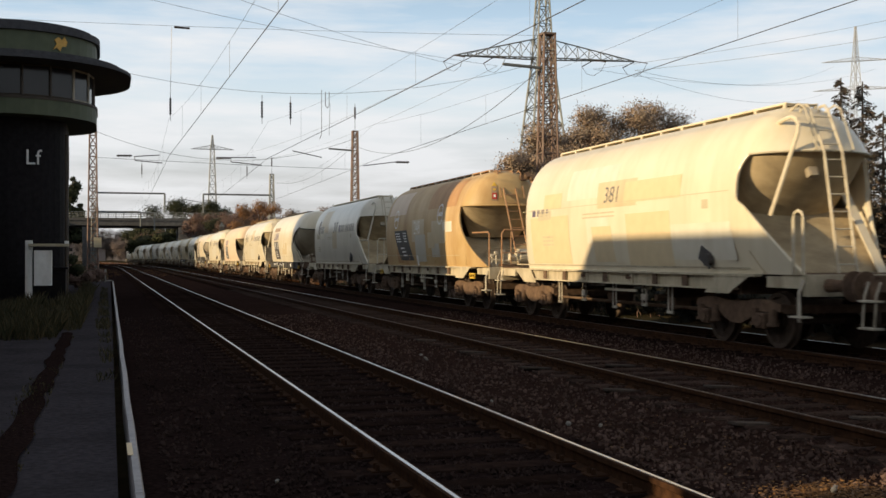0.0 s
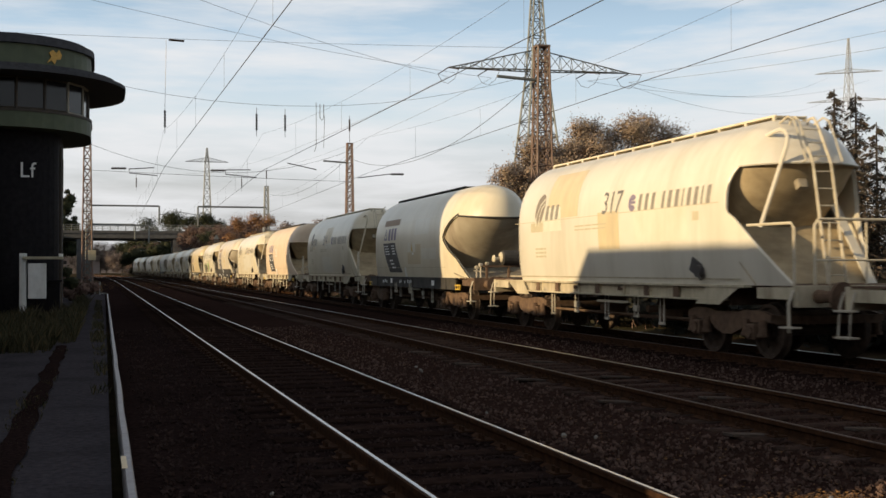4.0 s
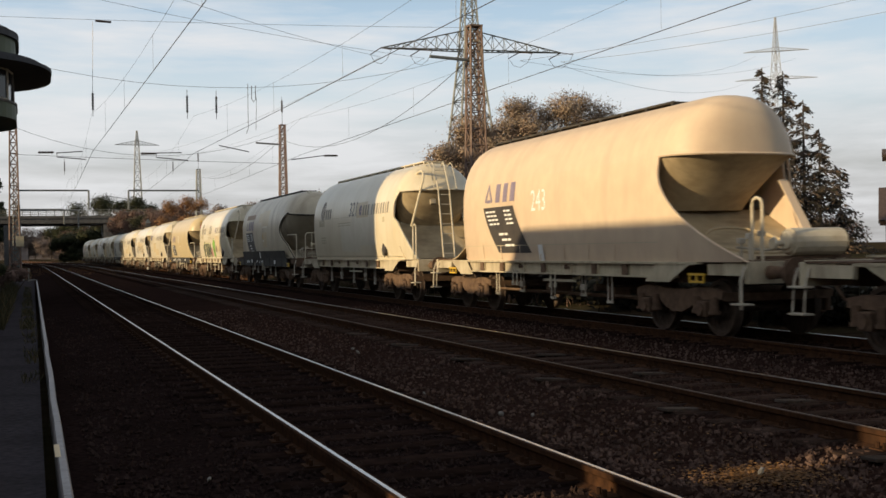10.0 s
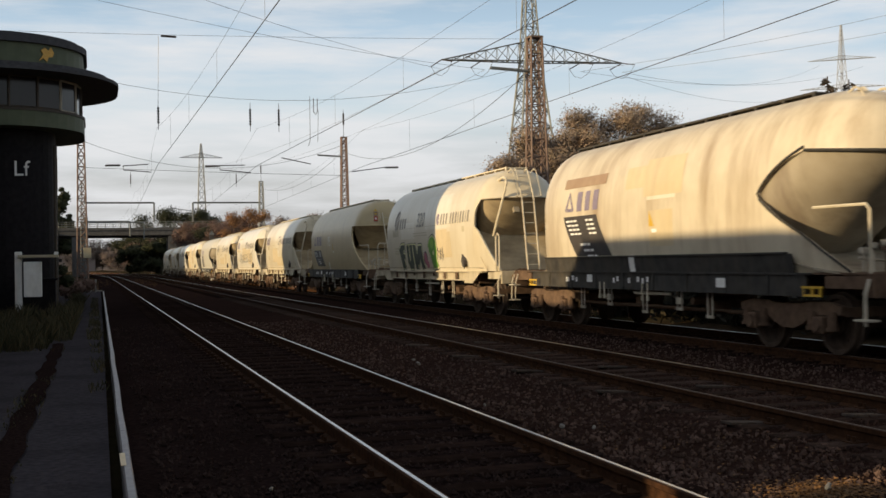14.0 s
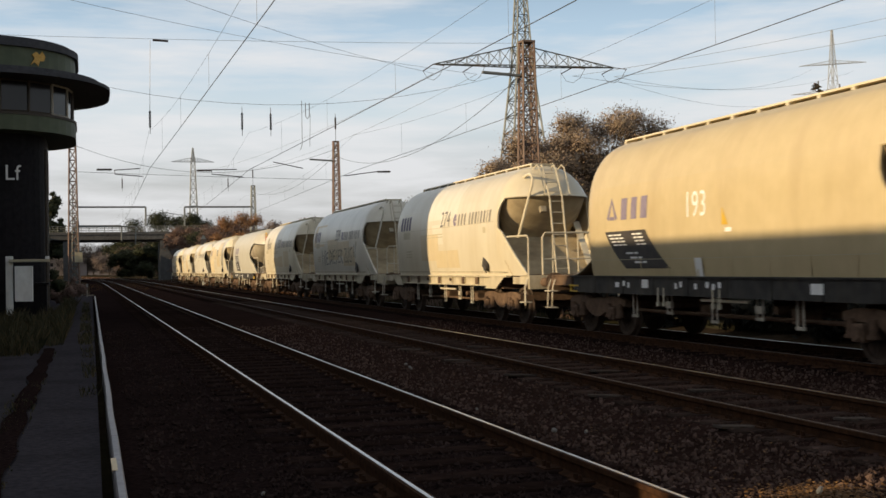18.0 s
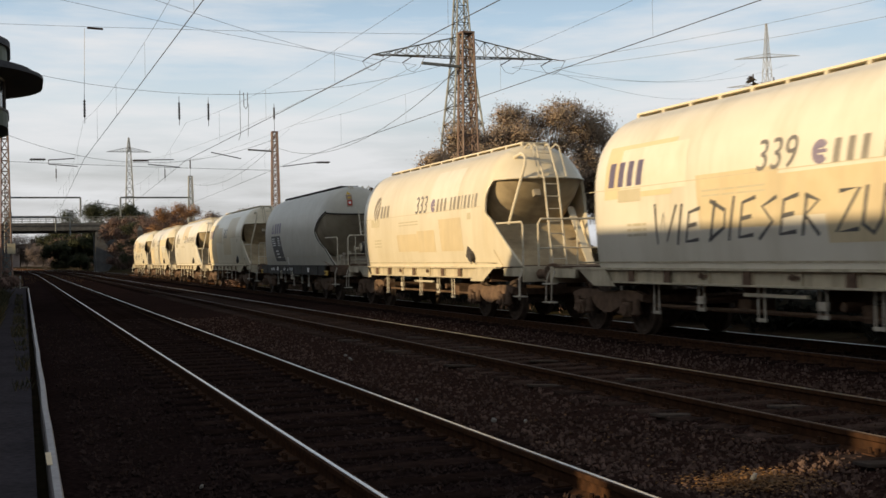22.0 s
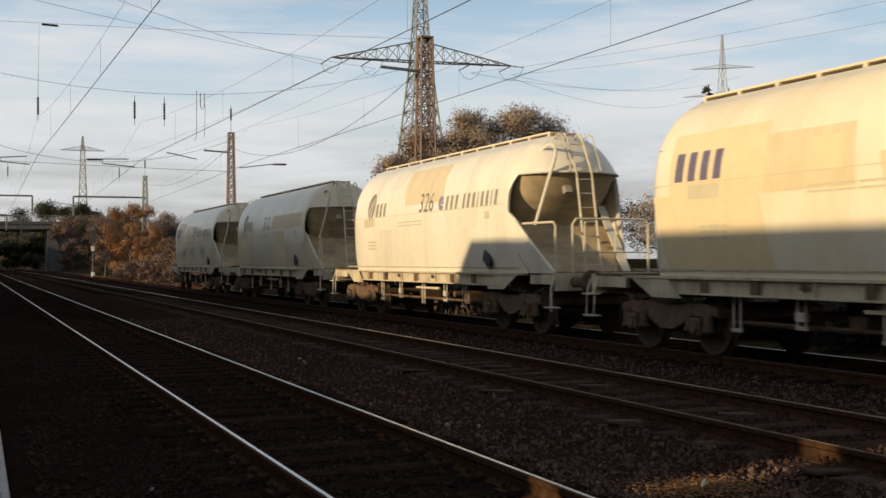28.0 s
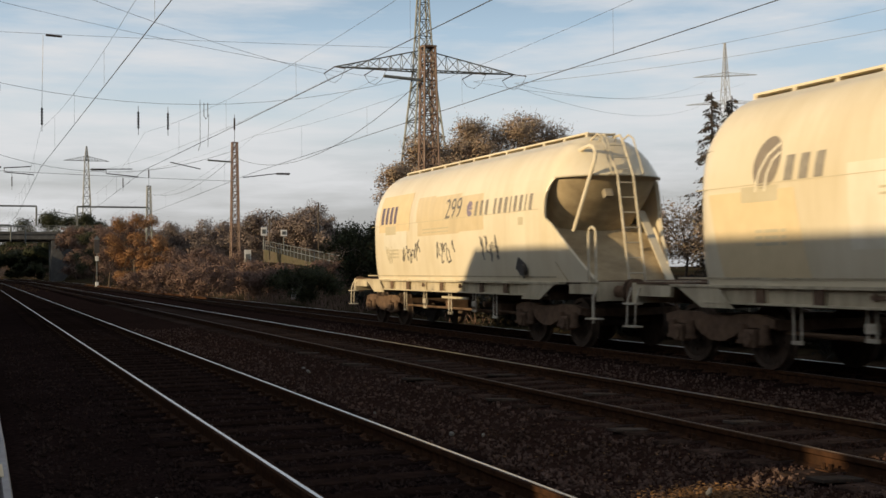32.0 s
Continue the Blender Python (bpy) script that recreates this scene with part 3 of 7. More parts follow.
# ---- plants ----
def leaves(blobs, count, size, seed, stretch=1.0):
    """Many small leaf blades scattered through the shells of several blobs (centre, radii)."""
    r = random.Random(seed)
    weights = [b[1][0] * b[1][1] * b[1][2] for b in blobs]
    verts, faces, normals = [], [], []
    for _ in range(count):
        c, rad = r.choices(blobs, weights)[0]
        d = Vector((r.gauss(0, 1), r.gauss(0, 1), r.gauss(0, 1))).normalized()
        f = r.random() ** 0.5 * (0.9 + 0.5 * noise.noise(d * 2.1 + Vector(c)))
        if r.random() < 0.14:
            f *= 1.0 + 0.5 * r.random()
        p = Vector((c[0] + d.x * rad[0] * f, c[1] + d.y * rad[1] * f, c[2] + d.z * rad[2] * f))
        u = Vector((r.gauss(0, 1), r.gauss(0, 1), r.gauss(0, 1))).normalized()
        w = u.orthogonal().normalized()
        s = size * (0.6 + 0.8 * r.random())
        i = len(verts)
        verts += [p - u * s * stretch, p + w * s * 0.5, p + u * s * stretch, p - w * s * 0.5]
        facing = w.cross(u)
        if facing.dot(d) > 0:
            faces.append((i, i + 1, i + 2, i + 3))
        else:
            faces.append((i, i + 3, i + 2, i + 1))
            facing = -facing
        normals += [(facing * 0.5 + d * 0.7).normalized()] * 4
    me = bpy.data.meshes.new("crown")
    me.from_pydata(verts, [], faces)
    me.shade_smooth()
    me.normals_split_custom_set_from_vertices(normals)
    return me


def crown_part(me, mat, parent, name="crown"):
    me.materials.append(mat)
    ob = new(name, me)
    ob.parent = parent
    return ob


def tree(x, y, h, spread, mat, seed, label, count=5000, size=0.14, low=0.25, trunk=True, name="tree", group="trees", n_blob=48, category="tree", depth=None):
    z0 = height(x, y)
    r = random.Random(seed)
    t = thing(name, label, category, group, m=pose(x, y, z0))
    depth = depth or spread
    blobs = []
    for k in range(n_blob):
        a, q = r.random() * math.tau, math.sqrt(r.random())
        zz = low + (1 - low) * (0.10 + 0.80 * r.random() ** 0.8)
        env = math.sin(min(1, max(0.08, (zz - low) / (1 - low))) ** 1.25 * math.pi) ** 0.4
        rad = spread * (0.14 + 0.20 * r.random())
        blobs.append(((math.cos(a) * q * spread * 0.78 * env, math.sin(a) * q * depth * 0.78 * env, zz * h), (rad, rad, rad * 0.8)))
    if trunk:
        tb = B()
        tube_pts = [(0, 0, -0.2), (0.05 * spread, 0, h * 0.3), (0, 0.04 * spread, h * 0.62)]
        for a, b, ra, rb in zip(tube_pts, tube_pts[1:], (0.035 * h, 0.024 * h), (0.024 * h, 0.012 * h)):
            rod(tb, a, b, ra * 0.6, 8, rb * 0.6)
        part("trunk", tb, M["bark"], t)
        lb = B()
        for c, rad in blobs:
            s = Vector((0.02 * spread, 0.02 * spread, h * (0.25 + 0.3 * r.random())))
            e = Vector(c)
            mid = (s + e) / 2 + Vector((0, 0, 0.05 * h))
            rod(lb, s, mid, 0.006 * h, 5, 0.004 * h)
            rod(lb, mid, e, 0.004 * h, 5, 0.0015 * h)
            for _ in range(5):
                tip = e + Vector((r.gauss(0, 1), r.gauss(0, 1), r.gauss(0.4, 1))).normalized() * rad[0] * 1.05
                rod(lb, mid.lerp(e, 0.6), tip, 0.002 * h, 4, 0.0008 * h)
        part("limb_frame", lb, M["bark"], t)
    crown_part(leaves(blobs, int(count * 1.7), size * 0.72, seed + 1), mat, t)
    return t


def spruce(x, y, h, spread, seed):
    r = random.Random(seed)
    t = thing("spruce", "tall dark spruce with drooping branches and brown cones near the top", "tree", "spruces", m=pose(x, y, height(x, y)))
    tb = B()
    rod(tb, (0, 0, -0.2), (0, 0, h), 0.018 * h, 8, 0.003 * h)
    part("trunk", tb, M["bark"], t)
    verts, faces = [], []
    bb2 = B()
    for k in range(int(h * 9)):
        f = (k + r.random()) / (h * 9)
        z = h * (0.08 + 0.92 * f)
        a = r.random() * math.tau
        ln = spread * (1 - f) ** 0.75 * (0.65 + 0.5 * r.random()) + 0.12
        d = Vector((math.cos(a), math.sin(a), 0))
        tip = d * ln + Vector((0, 0, z - ln * 0.28))
        rod(bb2, (0, 0, z), tip, 0.025, 4, 0.006)
        for q in range(int(16 + ln * 42)):
            g = 0.12 + 0.88 * r.random()
            p = d * ln * g + Vector((0, 0, z - ln * 0.28 * g * g)) + Vector((r.gauss(0, 0.06), r.gauss(0, 0.06), -abs(r.gauss(0, 0.09)))) * (0.6 + ln)
            u = (d * 0.5 + Vector((r.gauss(0, 0.6), r.gauss(0, 0.6), -0.6))).normalized()
            w = u.orthogonal().normalized()
            s = 0.10 + 0.07 * r.random()
            i = len(verts)
            verts += [p, p + w * s * 0.35 + u * s * 0.6, p + u * s * 1.6, p - w * s * 0.35 + u * s * 0.6]
            faces.append((i, i + 1, i + 2, i + 3))
    part("branches", bb2, M["bark"], t)
    me = bpy.data.meshes.new("needles")
    me.from_pydata(verts, [], faces)
    crown_part(me, L_NEEDLE, t, "needles")
    return t


def at(az, dist):
    return math.sin(radians(az)) * dist, math.cos(radians(az)) * dist


# big autumn tree behind the mast, with lower neighbours
for az, d, h, sp, mat, s, lab, cnt in (
        (25.2, 72, 11.1, 5.0, L_BROWN, 11, "broad brownish autumn tree behind the railway", 30000),
        (22.4, 70, 9.6, 4.2, L_BROWN, 12, "thinning brown autumn tree beside the lattice mast", 19000),
        (28.0, 76, 9.4, 3.2, L_BROWN, 13, "ragged brownish tree behind the train", 11000),
        (23.8, 73, 9.8, 3.6, L_BROWN, 19, "brown autumn tree between its taller neighbours", 15000),
        (20.6, 62, 7.4, 2.6, L_BROWN, 14, "low brown bush at the mast foot", 4500),
        (18.6, 52, 3.6, 2.6, L_GREEN, 15, "dark green bush beside the far track", 4500),
        (30.5, 70, 5.0, 3.5, L_GREEN, 16, "dark bush behind the train", 3500),
        (34.0, 62, 4.6, 3.6, L_BROWN, 17, "brown bush below the spruces", 3500),
        (38.5, 85, 2.8, 3.2, L_DULL, 18, "dull bush before the houses", 3000)):
    x, y = at(az, d)
    tree(x, y, h - height(x, y), sp, mat, s, lab, int(cnt * 1.5), 0.10, n_blob=40)
for az, d, h, sp, s in ((35.35, 66, 10.3, 1.8, 41), (36.3, 67, 10.2, 2.0, 42), (37.9, 64, 6.6, 2.4, 43), (36.2, 63, 7.0, 2.6, 44), (38.8, 66, 4.6, 2.2, 45), (37.2, 65, 8.3, 2.2, 46)):
    x, y = at(az, d)
    spruce(x, y, h, sp, s)
# scrub along the right side towards the bridge
scrub = [(7.1, 112, 8.0, 3.3, L_ORANGE, "orange autumn bush by the embankment", 8000), (8.0, 108, 5.6, 2.4, L_ORANGE, "rust-orange autumn bush beside the track", 4500),
         (6.0, 135, 7.2, 3.6, L_DULL, "dull brown tree by the embankment", 4500), (5.3, 150, 7.5, 3.6, L_GREEN, "dark bush on the embankment slope", 4500),
         (9.8, 96, 3.4, 3.4, L_DULL, "dull purple-brown withered scrub beside tracks", 4500), (11.2, 88, 2.7, 3.0, L_DULL, "dull purple-brown withered scrub beside tracks", 4500),
         (12.6, 80, 1.9, 2.6, L_DULL, "low withered brown scrub beside tracks", 4000), (10.6, 70, 1.6, 2.4, L_DULL, "low withered brown scrub beside tracks", 3500),
         (13.2, 68, 1.5, 1.8, L_DULL, "low withered brown scrub beside tracks", 3500), (15.4, 58, 1.5, 2.0, L_GREEN, "low green scrub beside the track", 3500),
         (9.0, 82, 1.8, 2.6, L_DULL, "low withered brown scrub beside tracks", 3500), (14.6, 74, 1.7, 2.4, L_DULL, "withered scrub below the ramp", 3500),
         (16.8, 70, 2.0, 2.4, L_DULL, "withered scrub below the ramp", 3500), (7.6, 96, 1.8, 2.6, L_DULL, "low withered brown scrub beside tracks", 3500)]
for k, (az, d, h, sp, mat, lab, cnt) in enumerate(scrub):
    x, y = at(az, d)
    tree(x, y, h * 0.86 + 0.3 - height(x, y), sp, mat, 60 + k, lab, int(cnt * 1.9), 0.088, 0.02, True, "bush", "scrub", 26, "bush", depth=sp * 1.6)
# woods behind the ramp and behind the bridge; haze is put into their leaf colours
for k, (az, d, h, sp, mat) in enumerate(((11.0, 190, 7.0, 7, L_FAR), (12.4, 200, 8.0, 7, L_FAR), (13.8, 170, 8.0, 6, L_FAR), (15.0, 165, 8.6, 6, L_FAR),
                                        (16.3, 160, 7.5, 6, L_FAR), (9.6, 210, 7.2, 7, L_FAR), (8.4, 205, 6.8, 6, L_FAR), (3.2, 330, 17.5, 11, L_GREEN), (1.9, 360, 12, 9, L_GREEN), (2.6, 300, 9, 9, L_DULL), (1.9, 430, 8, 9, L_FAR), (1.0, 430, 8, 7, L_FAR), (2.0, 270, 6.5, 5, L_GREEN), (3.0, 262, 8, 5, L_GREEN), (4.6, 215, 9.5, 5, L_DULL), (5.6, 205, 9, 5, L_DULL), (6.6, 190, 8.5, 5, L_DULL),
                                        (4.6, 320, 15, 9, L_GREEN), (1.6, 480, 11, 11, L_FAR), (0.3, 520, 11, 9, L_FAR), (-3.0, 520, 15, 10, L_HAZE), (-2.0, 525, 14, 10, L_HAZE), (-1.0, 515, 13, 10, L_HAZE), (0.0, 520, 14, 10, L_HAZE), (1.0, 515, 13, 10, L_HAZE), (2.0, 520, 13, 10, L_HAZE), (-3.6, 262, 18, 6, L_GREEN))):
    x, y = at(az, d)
    tree(x, y, h, sp, mat, 120 + k, ("distant autumn wood in haze-tinted and dull leaf colours", "distant dark trees beyond the road bridge")[mat is L_GREEN], 12000 if mat is L_GREEN else 7500, 0.30 if mat is L_GREEN else 0.21, 0.02, True, "far_tree", "distant trees", 30, depth=sp)
tree(*at(-1.75, 250), 19.5, 4.6, L_GREEN, 149, "tall dark tree beyond the road bridge", 16000, 0.42, 0.02, True, "far_tree", "distant trees", 60)
# dark trees left of the track behind the signal box
for k, (x, y, h, sp) in enumerate(((-10.0, 150, 11, 4.5), (-10.5, 162, 12, 5), (-11.5, 178, 13, 6), (-10.0, 192, 13, 5.5), (-10.5, 208, 13, 6), (-11.0, 140, 11, 5))):
    tree(x, y, h, sp, L_GREEN, 150 + k, "dark leafy tree on the shaded side of the railway", 6000 if y < 60 else 4500, 0.2, 0.05, True, "tree", "trees", 18)

# weeds beside the path and grass tufts
def blades(region, count, hmin, hmax, seed, name, label, mat=L_GRASS):
    r = random.Random(seed)
    verts, faces = [], []
    for _ in range(count):
        x0, x1, y0, y1 = r.choices(region, [(b - a) * (d - c) for a, b, c, d in region])[0]
        x, y = r.uniform(x0, x1), r.uniform(y0, y1)
        if noise.noise((x * 0.8, y * 0.5, seed)) < -0.12:
            continue
        h = r.uniform(hmin, hmax) * (0.6 + 0.8 * max(0, 0.5 + noise.noise((x, y * 0.6, 3))))
        a = r.random() * math.tau
        d = Vector((math.cos(a), math.sin(a), 0))
        lean = Vector((r.gauss(0, 0.3), r.gauss(0, 0.3), 1)) * h
        z = -0.08 if -2.7 < x < 0.15 else height(x, y) + 0.02
        i = len(verts)
        wd = 0.005 + 0.008 * r.random()
        verts += [(x - d.x * wd, y - d.y * wd, z), (x + d.x * wd, y + d.y * wd, z), (x + lean.x * 0.5 + d.x * wd * 0.7, y + lean.y * 0.5 + d.y * wd * 0.7, z + lean.z * 0.6), (x + lean.x, y + lean.y, z + lean.z)]
        faces += [(i, i + 1, i + 2), (i, i + 2, i + 3)]
    me = bpy.data.meshes.new(name)
    me.from_pydata(verts, [], faces)
    me.materials.append(mat)
    return tagged(new(name, me), label, "grass", kind="stuff")


blades([(-4.5, -0.9, 23.5, 44), (-2.2, -1.0, 23, 40), (-1.0, -0.5, 26, 60)], 34000, 0.06, 0.42, 5, "weeds", "rank weeds growing beside the asphalt path")
blades([(-0.86, -0.58, 9, 24), (-0.95, -0.70, 10, 16)], 1500, 0.015, 0.06, 9, "joint_grass", "low weeds growing in the long joint of the path")
blades([(-0.10, 0.12, 15, 34), (-0.2, 0.1, 24, 60)], 2600, 0.03, 0.16, 6, "edge_grass", "thin grass along the path edge")
blades([(14.2, 20, 30, 130)], 12000, 0.15, 0.5, 7, "verge_grass", "dry grass on the verge of the far track", L_DULL)
blades([(13.4, 17, 95, 170), (-1.5, 14, 100, 160)], 5000, 0.1, 0.35, 8, "far_verge", "brown leaf-strewn verge near the bridge", L_LITTER)

r = random.Random(8)
verts, faces = [], []
for _ in range(1500):
    x, y = r.gauss(4.9, 0.24), r.gauss(7.0, 0.20)
    if r.random() < 0.12:
        x, y = r.uniform(4.0, 6.0), r.uniform(6, 12)
    z = -0.175 + 0.03 * r.random()
    s = 0.011 + 0.016 * r.random()
    q = Euler((r.gauss(0, 0.5), r.gauss(0, 0.5), r.random() * 6)).to_matrix()
    i = len(verts)
    for p in ((-1, 0, 0.1), (0, -0.6, 0), (1, 0, 0.15), (0, 0.6, 0)):
        v = q @ Vector(p) * s
        verts.append((x + v.x, y + v.y, z + abs(v.z)))
    faces.append((i, i + 1, i + 2, i + 3))
lm = bpy.data.meshes.new("fallen_leaves")
lm.from_pydata(verts, [], faces)
lm.materials.append(L_LITTER)
tagged(new("fallen_leaves", lm), "brown fallen leaves lying between the tracks", "leaves", kind="stuff")


# ---- signal box ----
def capsule(x0, x1, y0, y1, n=20):
    """Outline of the signal box: a rounded near end, straight sides, square far end."""
    cx, rad = (x0 + x1) / 2, (x1 - x0) / 2
    pts = [(cx + math.cos(math.pi + math.pi * k / n) * rad, y0 + rad + math.sin(math.pi + math.pi * k / n) * rad) for k in range(n + 1)]
    return pts + [(cx + math.cos(math.pi * k / n) * rad, y1 - rad + math.sin(math.pi * k / n) * rad) for k in range(n + 1)]


box_t = thing("signal_box", "tall signal box with black base, green bands and round canopy", "signal box")


def tier(name, x0, x1, y0, y1, z0, z1, mat, label=""):
    bm = B()
    o = capsule(x0, x1, y0, y1)
    loft(bm, [[(a, b, z0) for a, b in o], [(a, b, z1) for a, b in o]])
    return part(name, tidy(bm), mat, box_t, label)


SX0, SX1, SY0, SY1 = -6.2, -0.33, 42.0, 50.0
tier("base", SX0 + 1.05, SX1 - 1.05, SY0 + 1.0, SY1 - 0.6, -0.4, 6.50, M["blacktile"], "black slate-clad base")
tier("lower_band", SX0, SX1, SY0, SY1, 6.44, 6.98, M["green"], "olive green parapet band")
tier("lower_ledge", SX0 - 0.04, SX1 + 0.04, SY0 - 0.04, SY1 + 0.04, 6.98, 7.06, M["frame"])
tier("room", SX0 + 0.35, SX1 - 0.35, SY0 + 0.35, SY1 - 0.35, 7.06, 8.30, M["frame"], "dark interior behind the panes")
tier("canopy", SX0 - 1.2, SX1 + 1.25, SY0 - 1.2, SY1 + 1.2, 8.20, 8.32, M["roof"], "wide dark canopy")
tier("canopy_soffit", SX0 - 0.9, SX1 + 0.9, SY0 - 0.9, SY1 + 0.9, 8.32, 8.50, M["roof"])
tier("upper_band", SX0, SX1, SY0, SY1, 8.50, 9.32, M["green"], "olive green upper band")
tier("roof", SX0 - 0.12, SX1 + 0.12, SY0 - 0.12, SY1 + 0.1, 9.32, 9.56, M["roof"], "dark felt roof edge")
tier("roof_cap", SX0 + 0.1, SX1 - 0.1, SY0 + 0.1, SY1 - 0.1, 9.56, 9.68, M["roof"])
outline = capsule(SX0 + 0.12, SX1 - 0.12, SY0 + 0.12, SY1 - 0.12, 9)
segs = list(zip(outline, outline[1:]))[:19]
for k, ((ax, ay), (bx2, by2)) in enumerate(segs):
    d = Vector((bx2 - ax, by2 - ay, 0))
    if d.length > 3:
        n_sub = 5
    else:
        n_sub = 1
    for q in range(n_sub):
        p0, p1 = Vector((ax, ay, 0)) + d * (q / n_sub), Vector((ax, ay, 0)) + d * ((q + 1) / n_sub)
        wn2 = thing("window")
        wn2.parent = box_t
        nrm = Vector((d.y, -d.x, 0)).normalized()
        pane_b = B()
        slab(pane_b, [p0 + Vector((0, 0, 7.10)), p1 + Vector((0, 0, 7.10)), p1 + Vector((0, 0, 8.18)), p0 + Vector((0, 0, 8.18))], -nrm * 0.02)
        part("pane", tidy(pane_b), M["curtain"] if k in (3,) else M["glass"], wn2, "blind drawn behind the pane" if k in (3,) else "")
        fr = B()
        wdt = 0.06
        rod(fr, p0 + Vector((0, 0, 7.03)), p0 + Vector((0, 0, 8.24)), wdt, 6)
        rod(fr, p0 + Vector((0, 0, 7.10)), p1 + Vector((0, 0, 7.10)), 0.05, 6)
        rod(fr, p0 + Vector((0, 0, 8.18)), p1 + Vector((0, 0, 8.18)), 0.05, 6)
        part("window_frame", fr, M["frame_light"] if k in (7, 8) else M["frame"], wn2)
# gilt emblem on the upper band: a plain leaping shape
em = B()
eo = Vector(capsule(SX0, SX1, SY0, SY1)[14] + (8.95,))
en = Vector((math.cos(math.pi + math.pi * 14 / 20), math.sin(math.pi + math.pi * 14 / 20), 0))
eu = Vector((-en.y, en.x, 0))
leap = ((-0.30, -0.22), (-0.14, -0.12), (0.0, -0.24), (0.06, -0.06), (0.22, -0.04), (0.28, 0.12), (0.16, 0.30), (0.06, 0.16), (-0.08, 0.26), (-0.24, 0.14), (-0.14, 0.02))
slab(em, [eo + eu * a + Vector((0, 0, b)) + en * 0.004 for a, b in leap], en * 0.03)
tidy(em)
part("emblem", em, M["gold"], box_t, "worn gilt emblem")
# the station letters on the base
lf = B()
lf.from_mesh(text_mesh("Lf"))
for v in lf.verts:
    v.co = Vector((-2.72 + v.co.x * 0.72, SY0 + 0.86 + 0.12, 4.77 + v.co.y * 0.76))
ext = bmesh.ops.extrude_face_region(lf, geom=lf.faces[:])
bmesh.ops.translate(lf, vec=(0, 0.05, 0), verts=[g for g in ext["geom"] if isinstance(g, bmesh.types.BMVert)])
part("letters", lf, M["sign_white"], box_t, "white metal letters")
dp = B()
rod(dp, (-1.36, 44.0, 0), (-1.36, 44.0, 5.95), 0.06)
box(dp, (-1.33, 45.0, 5.0), (0.05, 0.5, 1.2))
part("downpipe", dp, M["frame"], box_t)
# steps, shed and fence round its foot
sh = B()
box(sh, (-1.7, 42.0, 0.5), (0.8, 1.2, 1.2), bevel=0.03)
box(sh, (-1.7, 42.0, 1.13), (0.95, 1.35, 0.06))
solo("relay_cabinet", sh, M["blacktile"], "dark relay cabinet at the foot of the signal box", "cabinet")
tree(-1.1, 62, 2.2, 1.2, L_DULL, 301, "withered brown bush beside the path", 2500, 0.12, 0.02, True, "bush", "scrub", 12, "bush")
tree(-1.9, 56, 2.0, 1.0, L_GREEN, 302, "green bush beside the signal box", 2500, 0.12, 0.02, True, "bush", "scrub", 12, "bush")

cab = thing("white_cabinet", "pale weathered telephone cabinet on a post with a small shelf roof", "cabinet")
for nm, c, s, mt in (("post", (-2.40, 40.0, 0.80), (0.22, 0.22, 2.5), M["cabinet"]), ("cabinet_box", (-1.96, 40.0, 1.15), (0.55, 0.4, 1.15), M["cabinet"]),
                     ("shelf_roof", (-1.78, 40.0, 1.90), (1.25, 0.6, 0.09), M["curtain"]), ("bracket", (-1.23, 40.0, 1.96), (0.12, 0.5, 0.16), M["cabinet"])):
    cbm = B()
    box(cbm, c, s, bevel=0.012)
    part(nm, cbm, mt, cab)


# ---- lattice masts, spans and wires ----
def lattice(bm, p0, p1, w0, w1, panels, leg=0.05, brace=0.025):
    """A four-legged lattice mast from foot to top."""
    p0, p1 = Vector(p0), Vector(p1)
    cs = [(-1, -1), (1, -1), (1, 1), (-1, 1)]
    prev = None
    for k in range(panels + 1):
        f = k / panels
        c, w = p0.lerp(p1, f), (w0 + (w1 - w0) * f) / 2
        ring = [c + Vector((a * w, b * w, 0)) for a, b in cs]
        if prev:
            for i in range(4):
                rod(bm, prev[i], ring[i], leg / 2, 4)
                j = (i + 1) % 4
                rod(bm, prev[i], ring[j], brace / 2, 4)
                rod(bm, prev[j], ring[i], brace / 2, 4)
                rod(bm, ring[i], ring[j], brace / 2, 4)
        prev = ring
    return bm


def mast(x, y, top, w0=0.75, w1=0.35, lamp=False, label="rust-red lattice mast of the overhead line", spike=True, mat=None):
    t = thing("lattice_mast", label, "mast", "overhead line masts")
    bm = B()
    z0 = height(x, y) - 0.1
    lattice(bm, (x, y, z0), (x, y, top), w0, w1, max(6, int((top - z0) / 0.75)), 0.11, 0.055)
    box(bm, (x, y, top), (w1 + 0.1, w1 + 0.1, 0.08))
    part("lattice", bm, mat or M["lattice"], t)
    fb = B()
    box(fb, (x, y, z0), (1.2, 1.2, 0.5), bevel=0.03)
    part("footing", fb, M["concrete"], t)
    if lamp:
        lb = B()
        rod(lb, (x - 0.3, y, top - 1.55), (x - 0.2, y, top - 1.5), 0.05)
        box(lb, (x - 1.15, y, top - 1.46), (1.9, 0.16, 0.12), ry=3, bevel=0.03)
        part("strip_lamp", lb, M["galv"], t, "long grey strip lamp on a bracket")
    if spike:
        sb3 = B()
        rod(sb3, (x, y, top), (x, y, top + 2.2), 0.02)
        rod(sb3, (x, y, top + 1.0), (x, y, top + 1.9), 0.07, 8)
        part("top_insulator", sb3, M["insul"], t)
    return t


